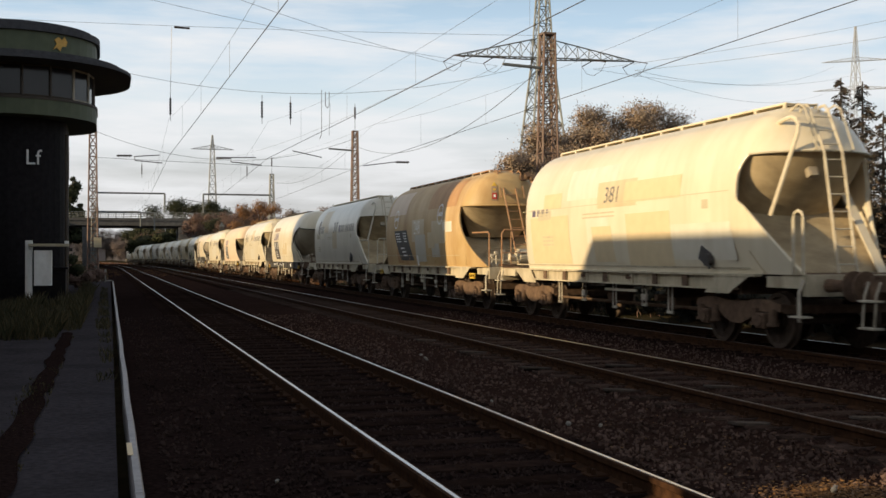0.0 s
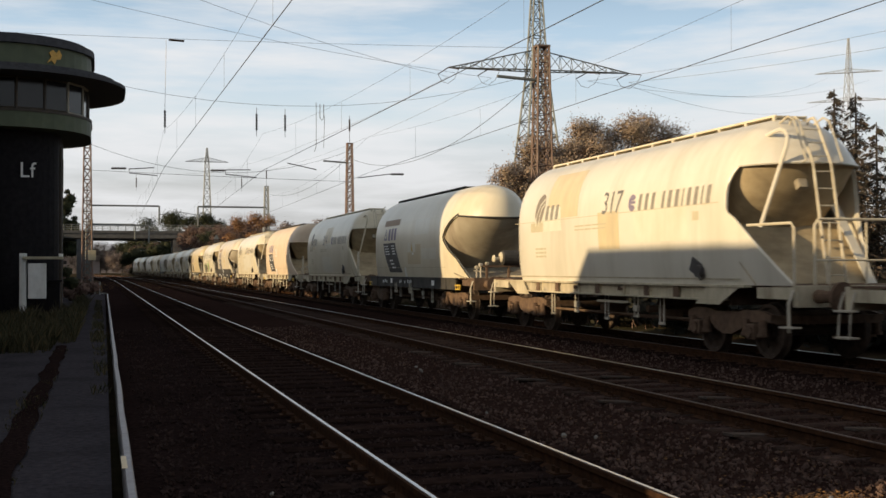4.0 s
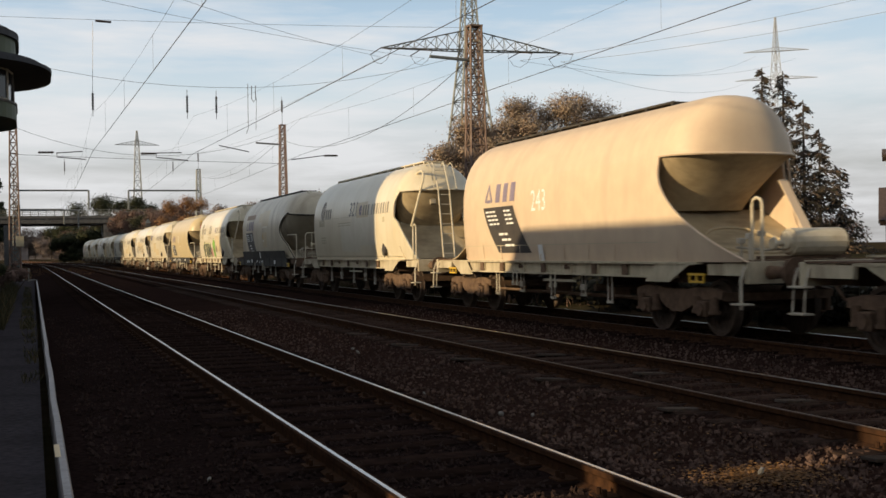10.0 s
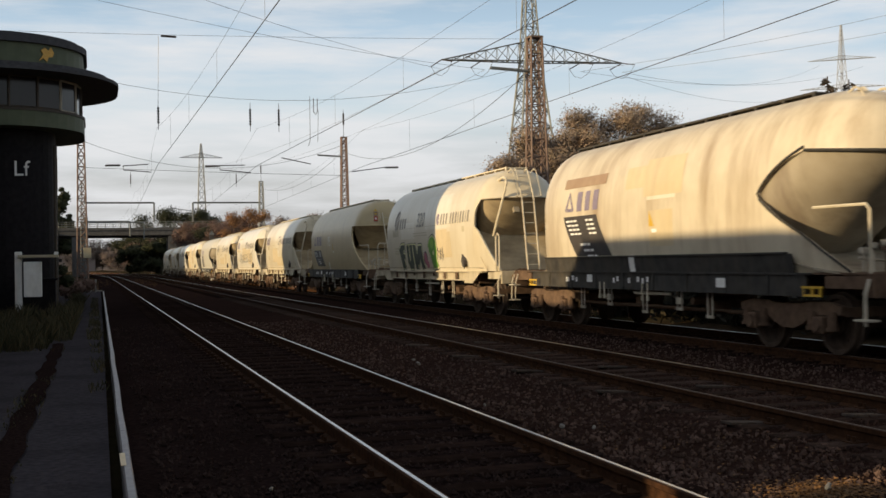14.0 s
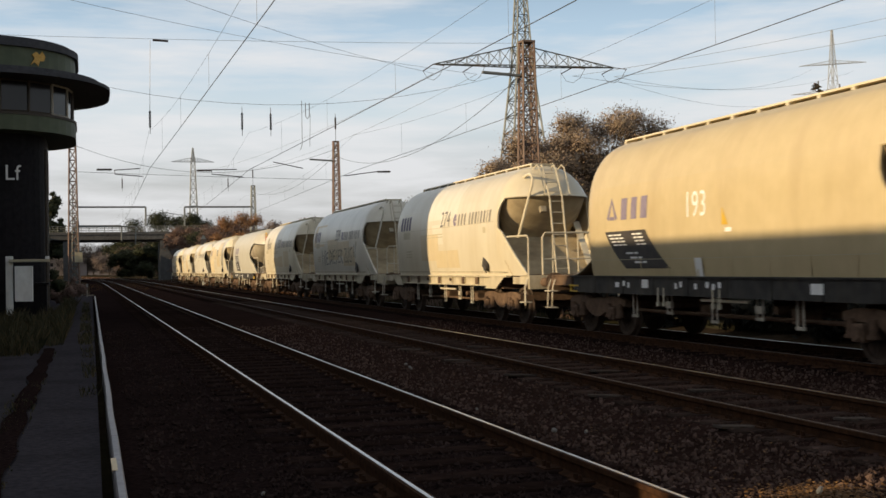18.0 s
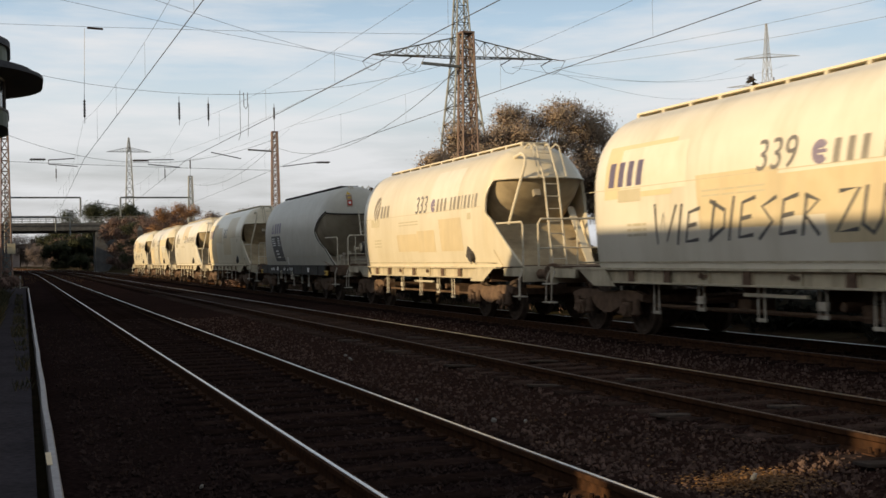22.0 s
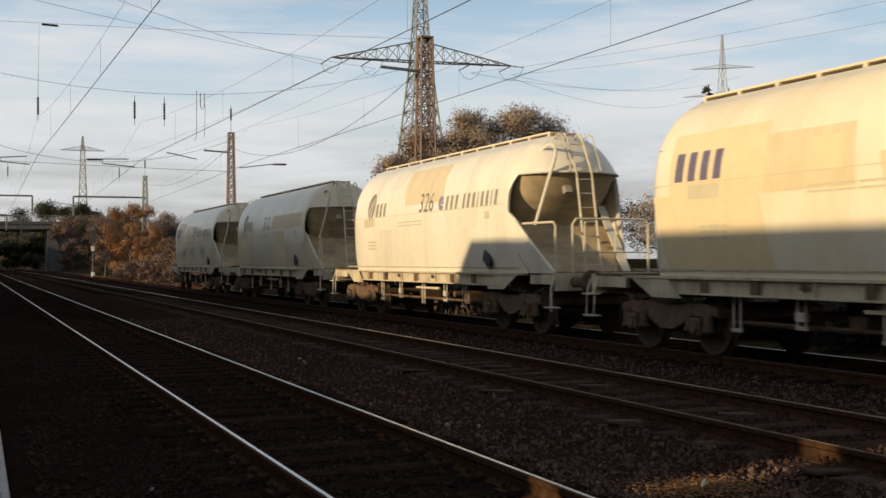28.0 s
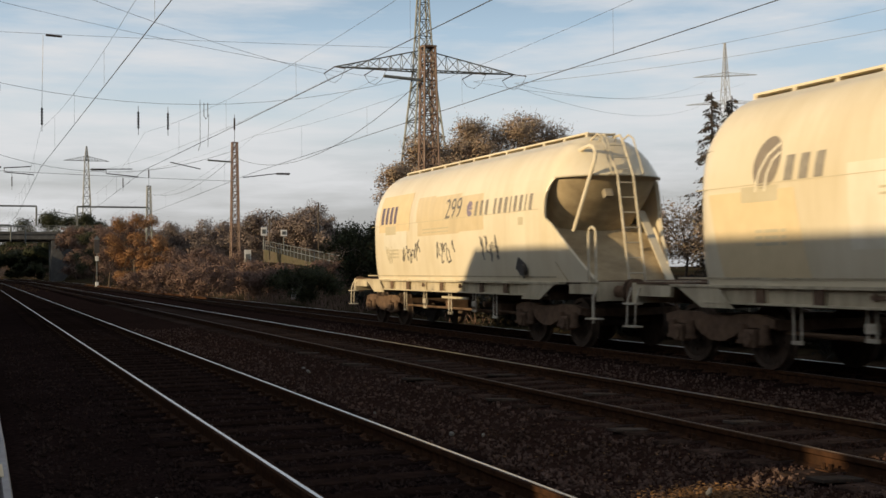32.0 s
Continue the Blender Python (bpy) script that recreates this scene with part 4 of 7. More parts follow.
mast(18.74, 47.6, 11.35, 0.92, 0.50, True, "tall rust-red lattice mast beside the pylon", False)
mast(18.82, 89.0, 11.4, 0.72, 0.38, True)
mast(19.0, 137.6, 11.4, 0.85, 0.4, False, "grey-green lattice mast with cantilever beam", True, M["galv"])
mast(-0.9, 89.0, 11.3, 0.8, 0.45, False, "lattice mast rising behind the signal box", False)
mast(-1.2, 137.6, 11.4, 0.8, 0.45, False, "grey lattice mast with cantilever beam", False, M["galv"])
mast(-4.5, 55.0, 11.3, 0.8, 0.45, False, "lattice mast behind the signal box", False)
mast(-1.2, 152.0, 8.6, 0.6, 0.4, False, "short grey lattice mast near the bridge", False, M["galv"])
mast(-1.2, 170.0, 8.6, 0.6, 0.4, False, "short grey lattice mast near the bridge", False, M["galv"])
nb = B()
box(nb, (-0.55, 88.4, 2.6), (0.55, 0.25, 0.75), bevel=0.02)
solo("mast_box", nb, M["curtain"], "yellowish box fixed on the lattice mast", "box")
# long outriggers at the far masts
for x0, x1, y, z in ((-1.2, 6.6, 137.6, 8.9), (19.0, 11.0, 137.6, 8.9), (-1.2, 4.8, 170.0, 8.0), (-1.2, 6.0, 152.0, 7.2)):
    ob = B()
    rod(ob, (x0, y, z), (x1, y, z), 0.10, 8)
    rod(ob, (x1, y, z), (x1, y, z - 2.2), 0.10, 8)
    rod(ob, (x1, y, z - 1.0), (x1 + 2.5 * (1 if x1 < 9 else -1), y, z - 0.6), 0.04, 6)
    solo("outrigger", ob, M["galv"], "horizontal outrigger arm of the overhead line", "mast arm", "outriggers")

wires = thing("overhead_wires", "dark contact wires, catenaries and cross spans above the tracks", "wires", kind="structure")


def sag_wire(name, p, q, sag, r, mat, n=16, parent=wires):
    p, q = Vector(p), Vector(q)
    bm = B()
    tube(bm, [p.lerp(q, k / n) - Vector((0, 0, sag * 4 * (k / n) * (1 - k / n))) for k in range(n + 1)], r, 5)
    return part(name, bm, mat, parent)


def insulator(x, y, z0, z1, parent=wires):
    bm = B()
    rod(bm, (x, y, z0 - 0.25), (x, y, z1 + 0.25), 0.012)
    rod(bm, (x, y, z0), (x, y, z1), 0.03, 8)
    for k in range(6):
        z = z0 + (z1 - z0) * (k + 0.5) / 6
        rod(bm, (x, y, z - 0.025), (x, y, z + 0.025), 0.055, 8, 0.045)
    part("insulator", bm, M["insul"], parent)


# cross spans
sag_wire("cross_span", (-4.5, 50, 10.6), (19.0, 47.6, 10.3), 2.0, 0.008, M["wire"])
sag_wire("cross_span", (-0.9, 89, 8.9), (19.0, 89, 8.4), 0.05, 0.016, M["wire"])
sag_wire("cross_span", (-0.9, 89, 10.9), (19.0, 89, 10.9), 2.0, 0.014, M["wire"])
sag_wire("cross_span", (-4.5, 50, 11.2), (19.0, 47.6, 11.3), 0.1, 0.007, M["wire"])
for x in (2.55, 6.3, 7.5):
    insulator(x, 48.6, 7.35, 8.05)
ib = B()
rod(ib, (2.70, 48.6, 10.97), (3.32, 48.6, 10.95), 0.045, 8)
rod(ib, (2.6, 48.6, 10.95), (2.55, 48.6, 8.2), 0.008, 4)
part("insulator", ib, M["insul"], wires)
for x in (1.33, 8.6, 22.67):
    ib = B()
    rod(ib, (x - 0.55, 89, 9.05), (x + 0.55, 89, 9.08), 0.06, 8)
    for k in range(5):
        rod(ib, (x - 0.45 + k * 0.2, 89, 9.06), (x - 0.38 + k * 0.2, 89, 9.06), 0.10, 8)
    part("insulator", ib, M["insul"], wires)
for pts in (((2.08, 9.03), (3.89, 9.17)), ((2.08, 9.05), (2.09, 8.73), (4.10, 8.58)), ((9.18, 9.11), (11.08, 9.16)), ((9.18, 9.12), (9.18, 8.78), (11.53, 8.58)), ((13.89, 9.75), (16.18, 9.29)), ((19.47, 8.71), (22.19, 9.08))):
    cb2 = B()
    tube(cb2, [(x, 89, z) for x, z in pts], 0.04)
    part("steady_arm", cb2, M["wire"], wires)
for x, z in ((2.6, 8.05), (10.4, 8.1)):
    insulator(x, 89, z - 0.35, z + 0.35)
# contact and carrying wires along the tracks
STATIONS = [-40, 5, 48, 89, 137, 180, 210, 240, 270, 300, 330]
for tc, ahead, beyond in ((T1, 0.08, -0.38), (T2, 0.55, -0.64), (T3, 0.30, -0.42)):
    stagger = [beyond, ahead] * 6
    ends = [(tc + bend(y) + st, y) for y, st in zip(STATIONS, stagger)]
    for (x0, y0), (x1, y1) in zip(ends, ends[1:]):
        sag_wire("carrying_wire", (x0, y0, 7.15), (x1, y1, 7.15), 0.75, 0.0036, M["wire"])
        sag_wire("contact_wire", (x0, y0, 5.62), (x1, y1, 5.62), 0.02, 0.009, M["wire"])
        for k in range(1, 6):
            f = k / 6
            db = B()
            p = (x0 + (x1 - x0) * f, y0 + (y1 - y0) * f)
            rod(db, (*p, 5.62), (*p, 7.15 - 3 * f * (1 - f)), 0.003, 4)
            part("dropper", db, M["wire"], wires)
for p, q, sg, rr in (((19, 89, 10.2), (18.8, 47.6, 10.2), 1.9, 0.014), ((19, 89, 10.6), (19, 137.6, 10.6), 1.4, 0.014)):
    sag_wire("feeder_wire", p, q, sg, rr, M["wire"])
jb = B()
tube(jb, [(10.9, 60, 10.3), (10.9, 60, 8.0), (10.8, 60, 7.7)], 0.015)
tube(jb, [(11.1, 60, 10.2), (11.1, 60, 9.5), (11.2, 60, 9.35), (11.3, 60, 9.5), (11.3, 60, 10.2)], 0.02)
tube(jb, [(11.35, 60, 9.6), (11.3, 60, 7.9)], 0.012)
part("jumper_loop", jb, M["wire"], wires)


# ---- power pylons ----
def pylon(cx, cy, arm_l, arm_r, arm_z, top, w0, w_top, mat, label, leg=0.2, levels=(0.0,), depth_z=2.2):
    t = thing("power_pylon", label, "pylon", "power pylons")
    bm = B()
    lattice(bm, (cx, cy, height(cx, cy)), (cx, cy, arm_z), w0, w_top, 12, leg, leg * 0.45)
    lattice(bm, (cx, cy, arm_z), (cx, cy, top), w_top, 0.3, 8, leg * 0.8, leg * 0.4)
    part("tower", bm, mat, t)
    for dz, fscale in levels:
        for tip in (arm_l, arm_r):
            root = Vector((cx, cy, arm_z + dz))
            end = root + (Vector(tip) - Vector((cx, cy, arm_z))) * fscale
            ab = B()
            up = Vector((0, 0, depth_z))
            side = (end - root).cross(Vector((0, 0, 1))).normalized() * w_top * 0.45
            n = 8
            prev = None
            for k in range(n + 1):
                f = k / n
                c = root.lerp(end, f)
                quad = [c + side * (1 - f), c - side * (1 - f), c + up * (1 - f)]
                if prev:
                    for i in range(3):
                        rod(ab, prev[i], quad[i], leg * 0.3, 4)
                        rod(ab, prev[i], quad[(i + 1) % 3], leg * 0.16, 4)
                        rod(ab, quad[i], quad[(i + 1) % 3], leg * 0.14, 4)
                prev = quad
            part("cross_arm", ab, mat, t)
            for f in ((0.55, 1.0) if leg == 0.26 else ()):
                c = root.lerp(end, f)
                nb2 = B()
                for s in (-1, 1):
                    rod(nb2, c, c + Vector((s * 0.7, s * -2.0, -0.5)), 0.06, 6)
                tube(nb2, [c + Vector((0.7, -2.0, -0.5)), c + Vector((0.4, -1.2, -1.5)), c + Vector((0.0, 0.0, -1.9)), c + Vector((-0.4, 1.2, -1.5)), c + Vector((-0.7, 2.0, -0.5))], 0.025, 5)
                part("insulator_string", nb2, M["insul"] if leg > 0.15 else mat, t)
    return t


px1, py1 = at(21.25, 140)
pylon(px1, py1, (39.7, 131.1, 25.5), (62.3, 129.1, 25.5), 25.5, 42, 7.0, 2.0, M["galv"], "grey lattice power pylon with a wide cross arm", 0.26, ((0.0, 1.0),), 2.6)
px2, py2 = at(5.0, 350)
pylon(px2, py2, (px2 - 6.3, py2, 33.6), (px2 + 6.3, py2, 33.6), 33.6, 37.8, 3.4, 1.1, M["galv"], "distant grey lattice power pylon", 0.20, ((0.0, 1.0),), 1.4)
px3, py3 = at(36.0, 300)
pylon(px3, py3, (px3 - 6.5, py3 + 4.5, 49.5), (px3 + 6.5, py3 - 4.5, 49.5), 49.5, 58, 6, 1.2, M["far_steel"], "distant power pylon with two cross arms in haze-paled steel", 0.20, ((0.0, 1.0), (-7.0, 1.25)), 1.0)
cables = thing("power_cables", "grey high-voltage cables crossing the sky", "cables", kind="structure")
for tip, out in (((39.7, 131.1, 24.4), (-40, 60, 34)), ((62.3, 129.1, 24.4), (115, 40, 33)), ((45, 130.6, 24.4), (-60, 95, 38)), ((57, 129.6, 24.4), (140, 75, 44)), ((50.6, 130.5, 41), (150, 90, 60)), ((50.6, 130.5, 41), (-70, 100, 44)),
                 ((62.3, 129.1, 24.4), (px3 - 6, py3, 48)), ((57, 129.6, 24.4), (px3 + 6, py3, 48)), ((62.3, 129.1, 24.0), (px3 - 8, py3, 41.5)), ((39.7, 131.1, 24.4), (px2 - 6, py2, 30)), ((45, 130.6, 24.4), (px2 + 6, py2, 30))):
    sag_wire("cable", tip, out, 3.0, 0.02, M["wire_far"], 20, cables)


# ---- road bridge ----
br = thing("road_bridge", "concrete road bridge with steel railing crossing the tracks", "bridge", kind="structure")
BY = 232.0
db = B()
box(db, (-2, BY, 8.05), (66, 9, 1.0))
box(db, (-2, BY - 4.55, 8.75), (66, 0.3, 0.5))
part("deck", db, M["bridge_concrete"], br, "grey concrete deck")
sb4 = B()
box(sb4, (-2, BY, 7.4), (66, 6, 0.4))
part("girder", sb4, M["roof"], br)
for k in range(47):
    rb2 = B()
    rod(rb2, (-34.5 + k * 1.4, BY - 4.5, 8.9), (-34.5 + k * 1.4, BY - 4.5, 10.1), 0.06)
    part("rail_post", rb2, M["galv"], br)
rb3 = B()
for z in (9.3, 9.7, 10.1):
    rod(rb3, (-35, BY - 4.5, z), (31, BY - 4.5, z), 0.05)
for k in range(230):
    rod(rb3, (-35 + k * 0.287, BY - 4.5, 8.95), (-35 + k * 0.287, BY - 4.5, 10.0), 0.018, 4)
part("railing", rb3, M["galv"], br)
for x in (-3.0, 18.6):
    ab = B()
    box(ab, (x, BY, 3.4), (2.4 if x < 0 else 10, 8.6, 7.8))
    part("abutment", ab, M["bridge_concrete"], br)
wb2 = B()
slab(wb2, [(14.3, BY - 4.7, 7.3), (13.5, BY - 4.7, 7.3), (13.5, BY - 4.7, -0.4), (17.8, BY - 4.7, -0.4)], (0, 0.3, 0))
part("wing_wall", tidy(wb2), M["bridge_concrete"], br, "pale sloping wing wall")
eb2 = B()
for sx in (1, -1):
    x0 = 15.5 if sx > 0 else -5
    prof = [(x0, -0.5), (x0 + sx * 7, 8.2), (x0 + sx * 90, 8.2), (x0 + sx * 110, -0.5)]
    slab(eb2, [(a, BY - 7, b) for a, b in prof], (0, 14, 0))
solo("embankment", tidy(eb2), M["soil"], "earth embankment carrying the road", "embankment", kind="structure")
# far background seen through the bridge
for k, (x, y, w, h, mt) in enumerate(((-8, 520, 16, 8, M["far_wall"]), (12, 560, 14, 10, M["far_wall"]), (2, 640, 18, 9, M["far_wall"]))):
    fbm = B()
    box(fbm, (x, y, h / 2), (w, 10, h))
    fh = thing("far_building", "far building beyond the bridge, its wall tinted for haze", "building", "far buildings")
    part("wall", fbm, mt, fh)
    rb4 = B()
    slab(rb4, [(x - w / 2 - 0.3, y - 5.3, h), (x + w / 2 + 0.3, y - 5.3, h), (x, y - 5.3, h + 3)], (0, 10.6, 0))
    part("roof", tidy(rb4), M["tiles"], fh)
    for i in range(5):
        wb3 = B()
        box(wb3, (x - w / 2 + (i + 0.7) * w / 6, y - 5.02, h * 0.6), (1.2, 0.06, 1.4))
        part("window", wb3, M["glass"], fh)

# ---- ramp road with railing, signs, houses ----
rp = B()
ra, rbp = at(13.3, 135), at(17.4, 78)
for (x0, y0, z0), (x1, y1, z1) in (((ra[0], ra[1], 3.9), (rbp[0], rbp[1], 1.3)),):
    slab(rp, [(x0, y0, z0), (x1, y1, z1), (x1, y1, -0.5), (x0, y0, -0.5)], (5, 3, 0))
solo("ramp", tidy(rp), M["verge"], "grassy road ramp rising towards the bridge", "ramp", kind="structure")
rl = thing("ramp_railing", "grey steel railing along the road ramp", "railing")
n = 22
for k in range(n + 1):
    f = k / n
    p = Vector((ra[0] + (rbp[0] - ra[0]) * f, ra[1] + (rbp[1] - ra[1]) * f, 3.9 - 2.6 * f))
    pb2 = B()
    rod(pb2, p, p + Vector((0, 0, 1.0)), 0.035)
    part("post", pb2, M["galv"], rl)
for dz in (0.5, 1.0):
    lb2 = B()
    rod(lb2, (ra[0], ra[1], 3.9 + dz), (rbp[0], rbp[1], 1.3 + dz), 0.035)
    part("rail", lb2, M["galv"], rl)


def sign(az, d, z0, z1, w, h, mat, label, name="sign"):
    x, y = at(az, d)
    t = thing(name, label, "sign", "signs")
    b1 = B()
    rod(b1, (x, y, z0), (x, y, z1), 0.05)
    part("pole", b1, M["galv"], t)
    b2 = B()
    box(b2, (x, y - 0.06, z1 - h / 2), (w, 0.04, h), bevel=0.01)
    part("panel", b2, mat, t)
    b3 = B()
    box(b3, (x, y - 0.09, z1 - h / 2), (w * 0.6, 0.02, h * 0.5))
    part("face", b3, M["galv"], t)
    return t


sign(13.33, 118, 3.5, 5.8, 0.62, 0.85, M["sign_white"], "white road sign on the ramp")
sign(14.3, 108, 3.2, 5.2, 0.60, 0.60, M["sign_white"], "small white road sign on the ramp")
sign(12.54, 84, 0.3, 2.95, 0.5, 1.2, M["sign_white"], "white marker post beside the tracks", "marker_post")
ms = B()
mx, my = at(14.88, 64)
box(ms, (mx, my, 0.12), (0.46, 0.3, 1.0), rz=12, ry=4, bevel=0.05)
box(ms, (mx + 0.14, my - 0.1, 0.60), (0.50, 0.3, 0.22), rz=20, bevel=0.04)
solo("marker_stone", tidy(ms), M["concrete"], "pale weathered marker stone beside the far track", "stone")
for az, d in ((16.0, 95), (13.6, 120)):
    x, y = at(az, d)
    lp = B()
    rod(lp, (x, y, 2.5), (x, y, 7.0), 0.06)
    solo("ramp_post", lp, M["bark"], "thin brown pole beside the ramp", "pole", "poles")
sg = thing("light_signal", "railway light signal with dark screen on a pale post", "signal")
sx, sy = at(5.45, 128)
for nm, p, s, mt in (("post", (sx, sy, 2.0), (0.11, 0.11, 4.8), M["galv"]), ("screen", (sx, sy - 0.1, 4.1), (0.55, 0.12, 1.35), M["panel"]), ("lamp_box", (sx, sy - 0.1, 2.85), (0.34, 0.2, 0.5), M["cabinet"]), ("base_box", (sx, sy, 0.05), (0.34, 0.3, 0.6), M["cabinet"])):
    b4 = B()
    box(b4, p, s, bevel=0.02)
    part(nm, b4, mt, sg)
b5 = B()
slab(b5, [(sx - 0.33, sy, 4.85), (sx + 0.33, sy, 4.85), (sx, sy, 5.35)], (0, 0.05, 0))
part("triangle_plate", tidy(b5), M["galv"], sg)


def house(az, d, w, h, rz, mat, label, rise=2.0):
    x, y = at(az, d)
    t = thing("house", label, "house", "houses", m=pose(x, y, height(x, y) - 0.2, 0, 0, rz))
    b = B()
    box(b, (0, 0, h / 2), (w, 9, h))
    part("wall", b, mat, t)
    b = B()
    slab(b, [(-w / 2 - 0.4, -4.9, h - 0.2), (0, -4.9, h + rise), (w / 2 + 0.4, -4.9, h - 0.2), (w / 2 + 0.2, -4.9, h - 0.4), (0, -4.9, h + rise - 0.3), (-w / 2 - 0.2, -4.9, h - 0.4)], (0, 9.8, 0))
    part("roof", tidy(b), M["tiles"], t)
    b = B()
    slab(b, [(-w / 2, -4.45, h - 0.3), (w / 2, -4.45, h - 0.3), (0, -4.45, h + rise - 0.3)], (0, 8.9, 0))
    part("gable", tidy(b), mat, t)
    b = B()
    box(b, (w * 0.2, 1, h + rise + 0.2), (0.7, 0.7, 1.6))
    part("chimney", b, M["brick"], t)
    for fz in (1.6, 4.2):
        for fx in (-0.28, 0.25):
            if fz > h:
                continue
            win = thing("window")
            win.parent = t
            b = B()
            box(b, (fx * w, -4.52, fz), (1.2, 0.06, 1.3))
            part("pane", b, M["glass"], win)
            b = B()
            for q in (-0.62, 0.62):
                box(b, (fx * w + q, -4.54, fz), (0.08, 0.1, 1.4))
            for q in (-0.66, 0.66):
                box(b, (fx * w, -4.54, fz + q), (1.3, 0.1, 0.08))
            part("frame", b, M["sign_white"], win)
    return t


house(43.0, 120, 6, 9.2, 49, M["plaster"], "white rendered house with low dark roof beyond the tracks", 0.6)
house(44.0, 80, 9, 2.3, 49, M["shaded_brick"], "long low building with shade-darkened brown brick and a dark tiled roof beyond the tracks")

# ---- unseen casters added on the left side; they throw the long shadows over the tracks ----
# shed out of view, sized by the shadow edge wanted on the train
shade_block = thing("unseen_shade_shed", "long unseen brick shed added to shade the tracks and the train", "building")
tan_el = math.tan(radians(SUN_EL)) / math.cos(radians(SUN_SIDE))
HX = -9.0
HT = 1.90 + (10.12 - HX) * tan_el
HY = 23.0 - (10.12 - HX) * math.tan(radians(SUN_SIDE))
b = B()
# a slit left between two parts of the added shed lets a narrow strip of sun through
GAP = 7.3 - (4.95 - HX) * math.tan(radians(SUN_SIDE))
for y0, y1 in ((-70, GAP - 2.2), (GAP + 0.10, HY)):
    box(b, (HX - 2.75, (y0 + y1) / 2, (HT - 0.4) / 2), (5.5, y1 - y0, HT + 0.4))
box(b, (HX - 0.14, GAP - 1.26, (HT - 0.4) / 2), (0.24, 1.86, HT + 0.4))
part("wall", b, M["brick"], shade_block)
b = B()
for y0, y1 in ((-70, GAP - 2.22), (GAP + 0.12, HY)):
    slab(b, [(HX + 0.01, y0, HT - 0.02), (HX + 0.01, y0, HT), (HX - 5.5, y0, HT + 0.3), (HX - 5.5, y0, HT - 0.02)], (0, y1 - y0, 0))
part("roof", tidy(b), M["tiles"], shade_block)
# unseen hedge added between the path and the shed to keep sun off the tracks
hedge = thing("hedge", "unseen dark green hedge added to shade the near tracks", "hedge")
crown_part(leaves([((-4.4, 14 + k * 1.1, 1.70), (0.7, 0.9, 2.0)) for k in range(25)], 30000, 0.11, 77), L_GREEN, hedge)
hb2 = B()
box(hb2, (-4.4, 27.0, 1.65), (0.7, 27.0, 3.85))
part("opaque_core", hb2, L_GREEN, hedge)
# a second hidden hedge, added to shade the rails farther off
shade_hedge_far = thing("hedge", "unseen dark hedge added beyond the signal box to shade the rails", "hedge")
crown_part(leaves([((-7.6 if k < 6 else -5.2, 44 + k * 1.6, 1.75), (0.8, 1.2, 2.0)) for k in range(66)], 34000, 0.2, 78), L_GREEN, shade_hedge_far)
hb3 = B()
box(hb3, (-5.2, 102, 1.6), (0.8, 98, 3.7))
box(hb3, (-7.6, 48, 1.6), (0.8, 9, 3.7))
part("opaque_core", hb3, L_GREEN, shade_hedge_far)
wood = thing("wood_edge", "dense dark wood edge beside the curving track", "wood")
crown_part(leaves([((-12.5, 138 + k * 3.4, 5.0), (2.2, 2.8, 5.0)) for k in range(44)], 26000, 0.45, 79), L_GREEN, wood)
wb5 = B()
for k in range(22):
    box(wb5, (-12.5, 139.5 + k * 6.8, 4.5 + 0.5 * math.sin(k * 2.3)), (1.6, 6.7, 9.6))
part("opaque_core", wb5, L_GREEN, wood)
# unseen trees added between shed and signal box for broken shade on the train
SH0 = 33.6 - (10.12 - HX) * math.tan(radians(SUN_SIDE))
for k, (dx, dy, hh, sp) in enumerate(((-1.5, 3.0, 11.5, 3.0), (-2.0, 7.4, 12.0, 3.2), (-1.0, 11.8, 12.0, 3.2), (-2.5, 16.4, 12.0, 3.0), (-2.0, 19.8, 12.0, 3.0), (-1.5, 23.0, 12.0, 3.4), (-1.0, 28.0, 11.5, 3.4))):
    shade_tree = tree(HX + dx, SH0 + dy, hh, sp, L_GREEN, 230 + k, "unseen leafy tree added to shade the train", 9000, 0.2, 0.04, True, "tree", "trees", 60)
    # solid core that stops the sun inside the crown
    core = B()
    bmesh.ops.create_icosphere(core, subdivisions=3, radius=1.0, matrix=Matrix.Translation((0, 0, hh * 0.48)) @ Matrix.Diagonal((sp * 0.85, sp * 0.88, hh * 0.50, 1)))
    for v in core.verts:
        v.co += Vector((v.co.x, v.co.y, 0)).normalized() * 0.35 * noise.noise(v.co * 0.9)
    part("opaque_core", core, L_GREEN, shade_tree)
# added dark leaf mass beyond the last track, standing in for shade under the wagons
under = thing("undergrowth", "added dark leaf mass that stands in for the shade under the train", "bushes", kind="stuff")
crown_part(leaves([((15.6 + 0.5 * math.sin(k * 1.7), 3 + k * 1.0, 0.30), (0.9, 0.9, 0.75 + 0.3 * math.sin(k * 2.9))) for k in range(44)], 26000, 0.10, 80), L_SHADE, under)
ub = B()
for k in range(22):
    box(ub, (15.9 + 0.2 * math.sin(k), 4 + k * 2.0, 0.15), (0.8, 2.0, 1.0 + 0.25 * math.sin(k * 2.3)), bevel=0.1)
part("opaque_core", ub, L_SHADE, under)
# tall trees behind the place where the eye stands
for k, (x, y, h, sp) in enumerate(((-14, -34, 17, 8), (-2, -40, 18, 9), (12, -38, 17, 9), (26, -36, 16, 8), (38, -22, 15, 8))):
    tree(x, y, h, sp, L_GREEN, 200 + k, "tall dark tree standing behind the platform path", 4000, 0.5, 0.05, True, "tree", "trees", 30)


# ---- the freight train ----
PITCH = 15.45                            # from coupling to coupling
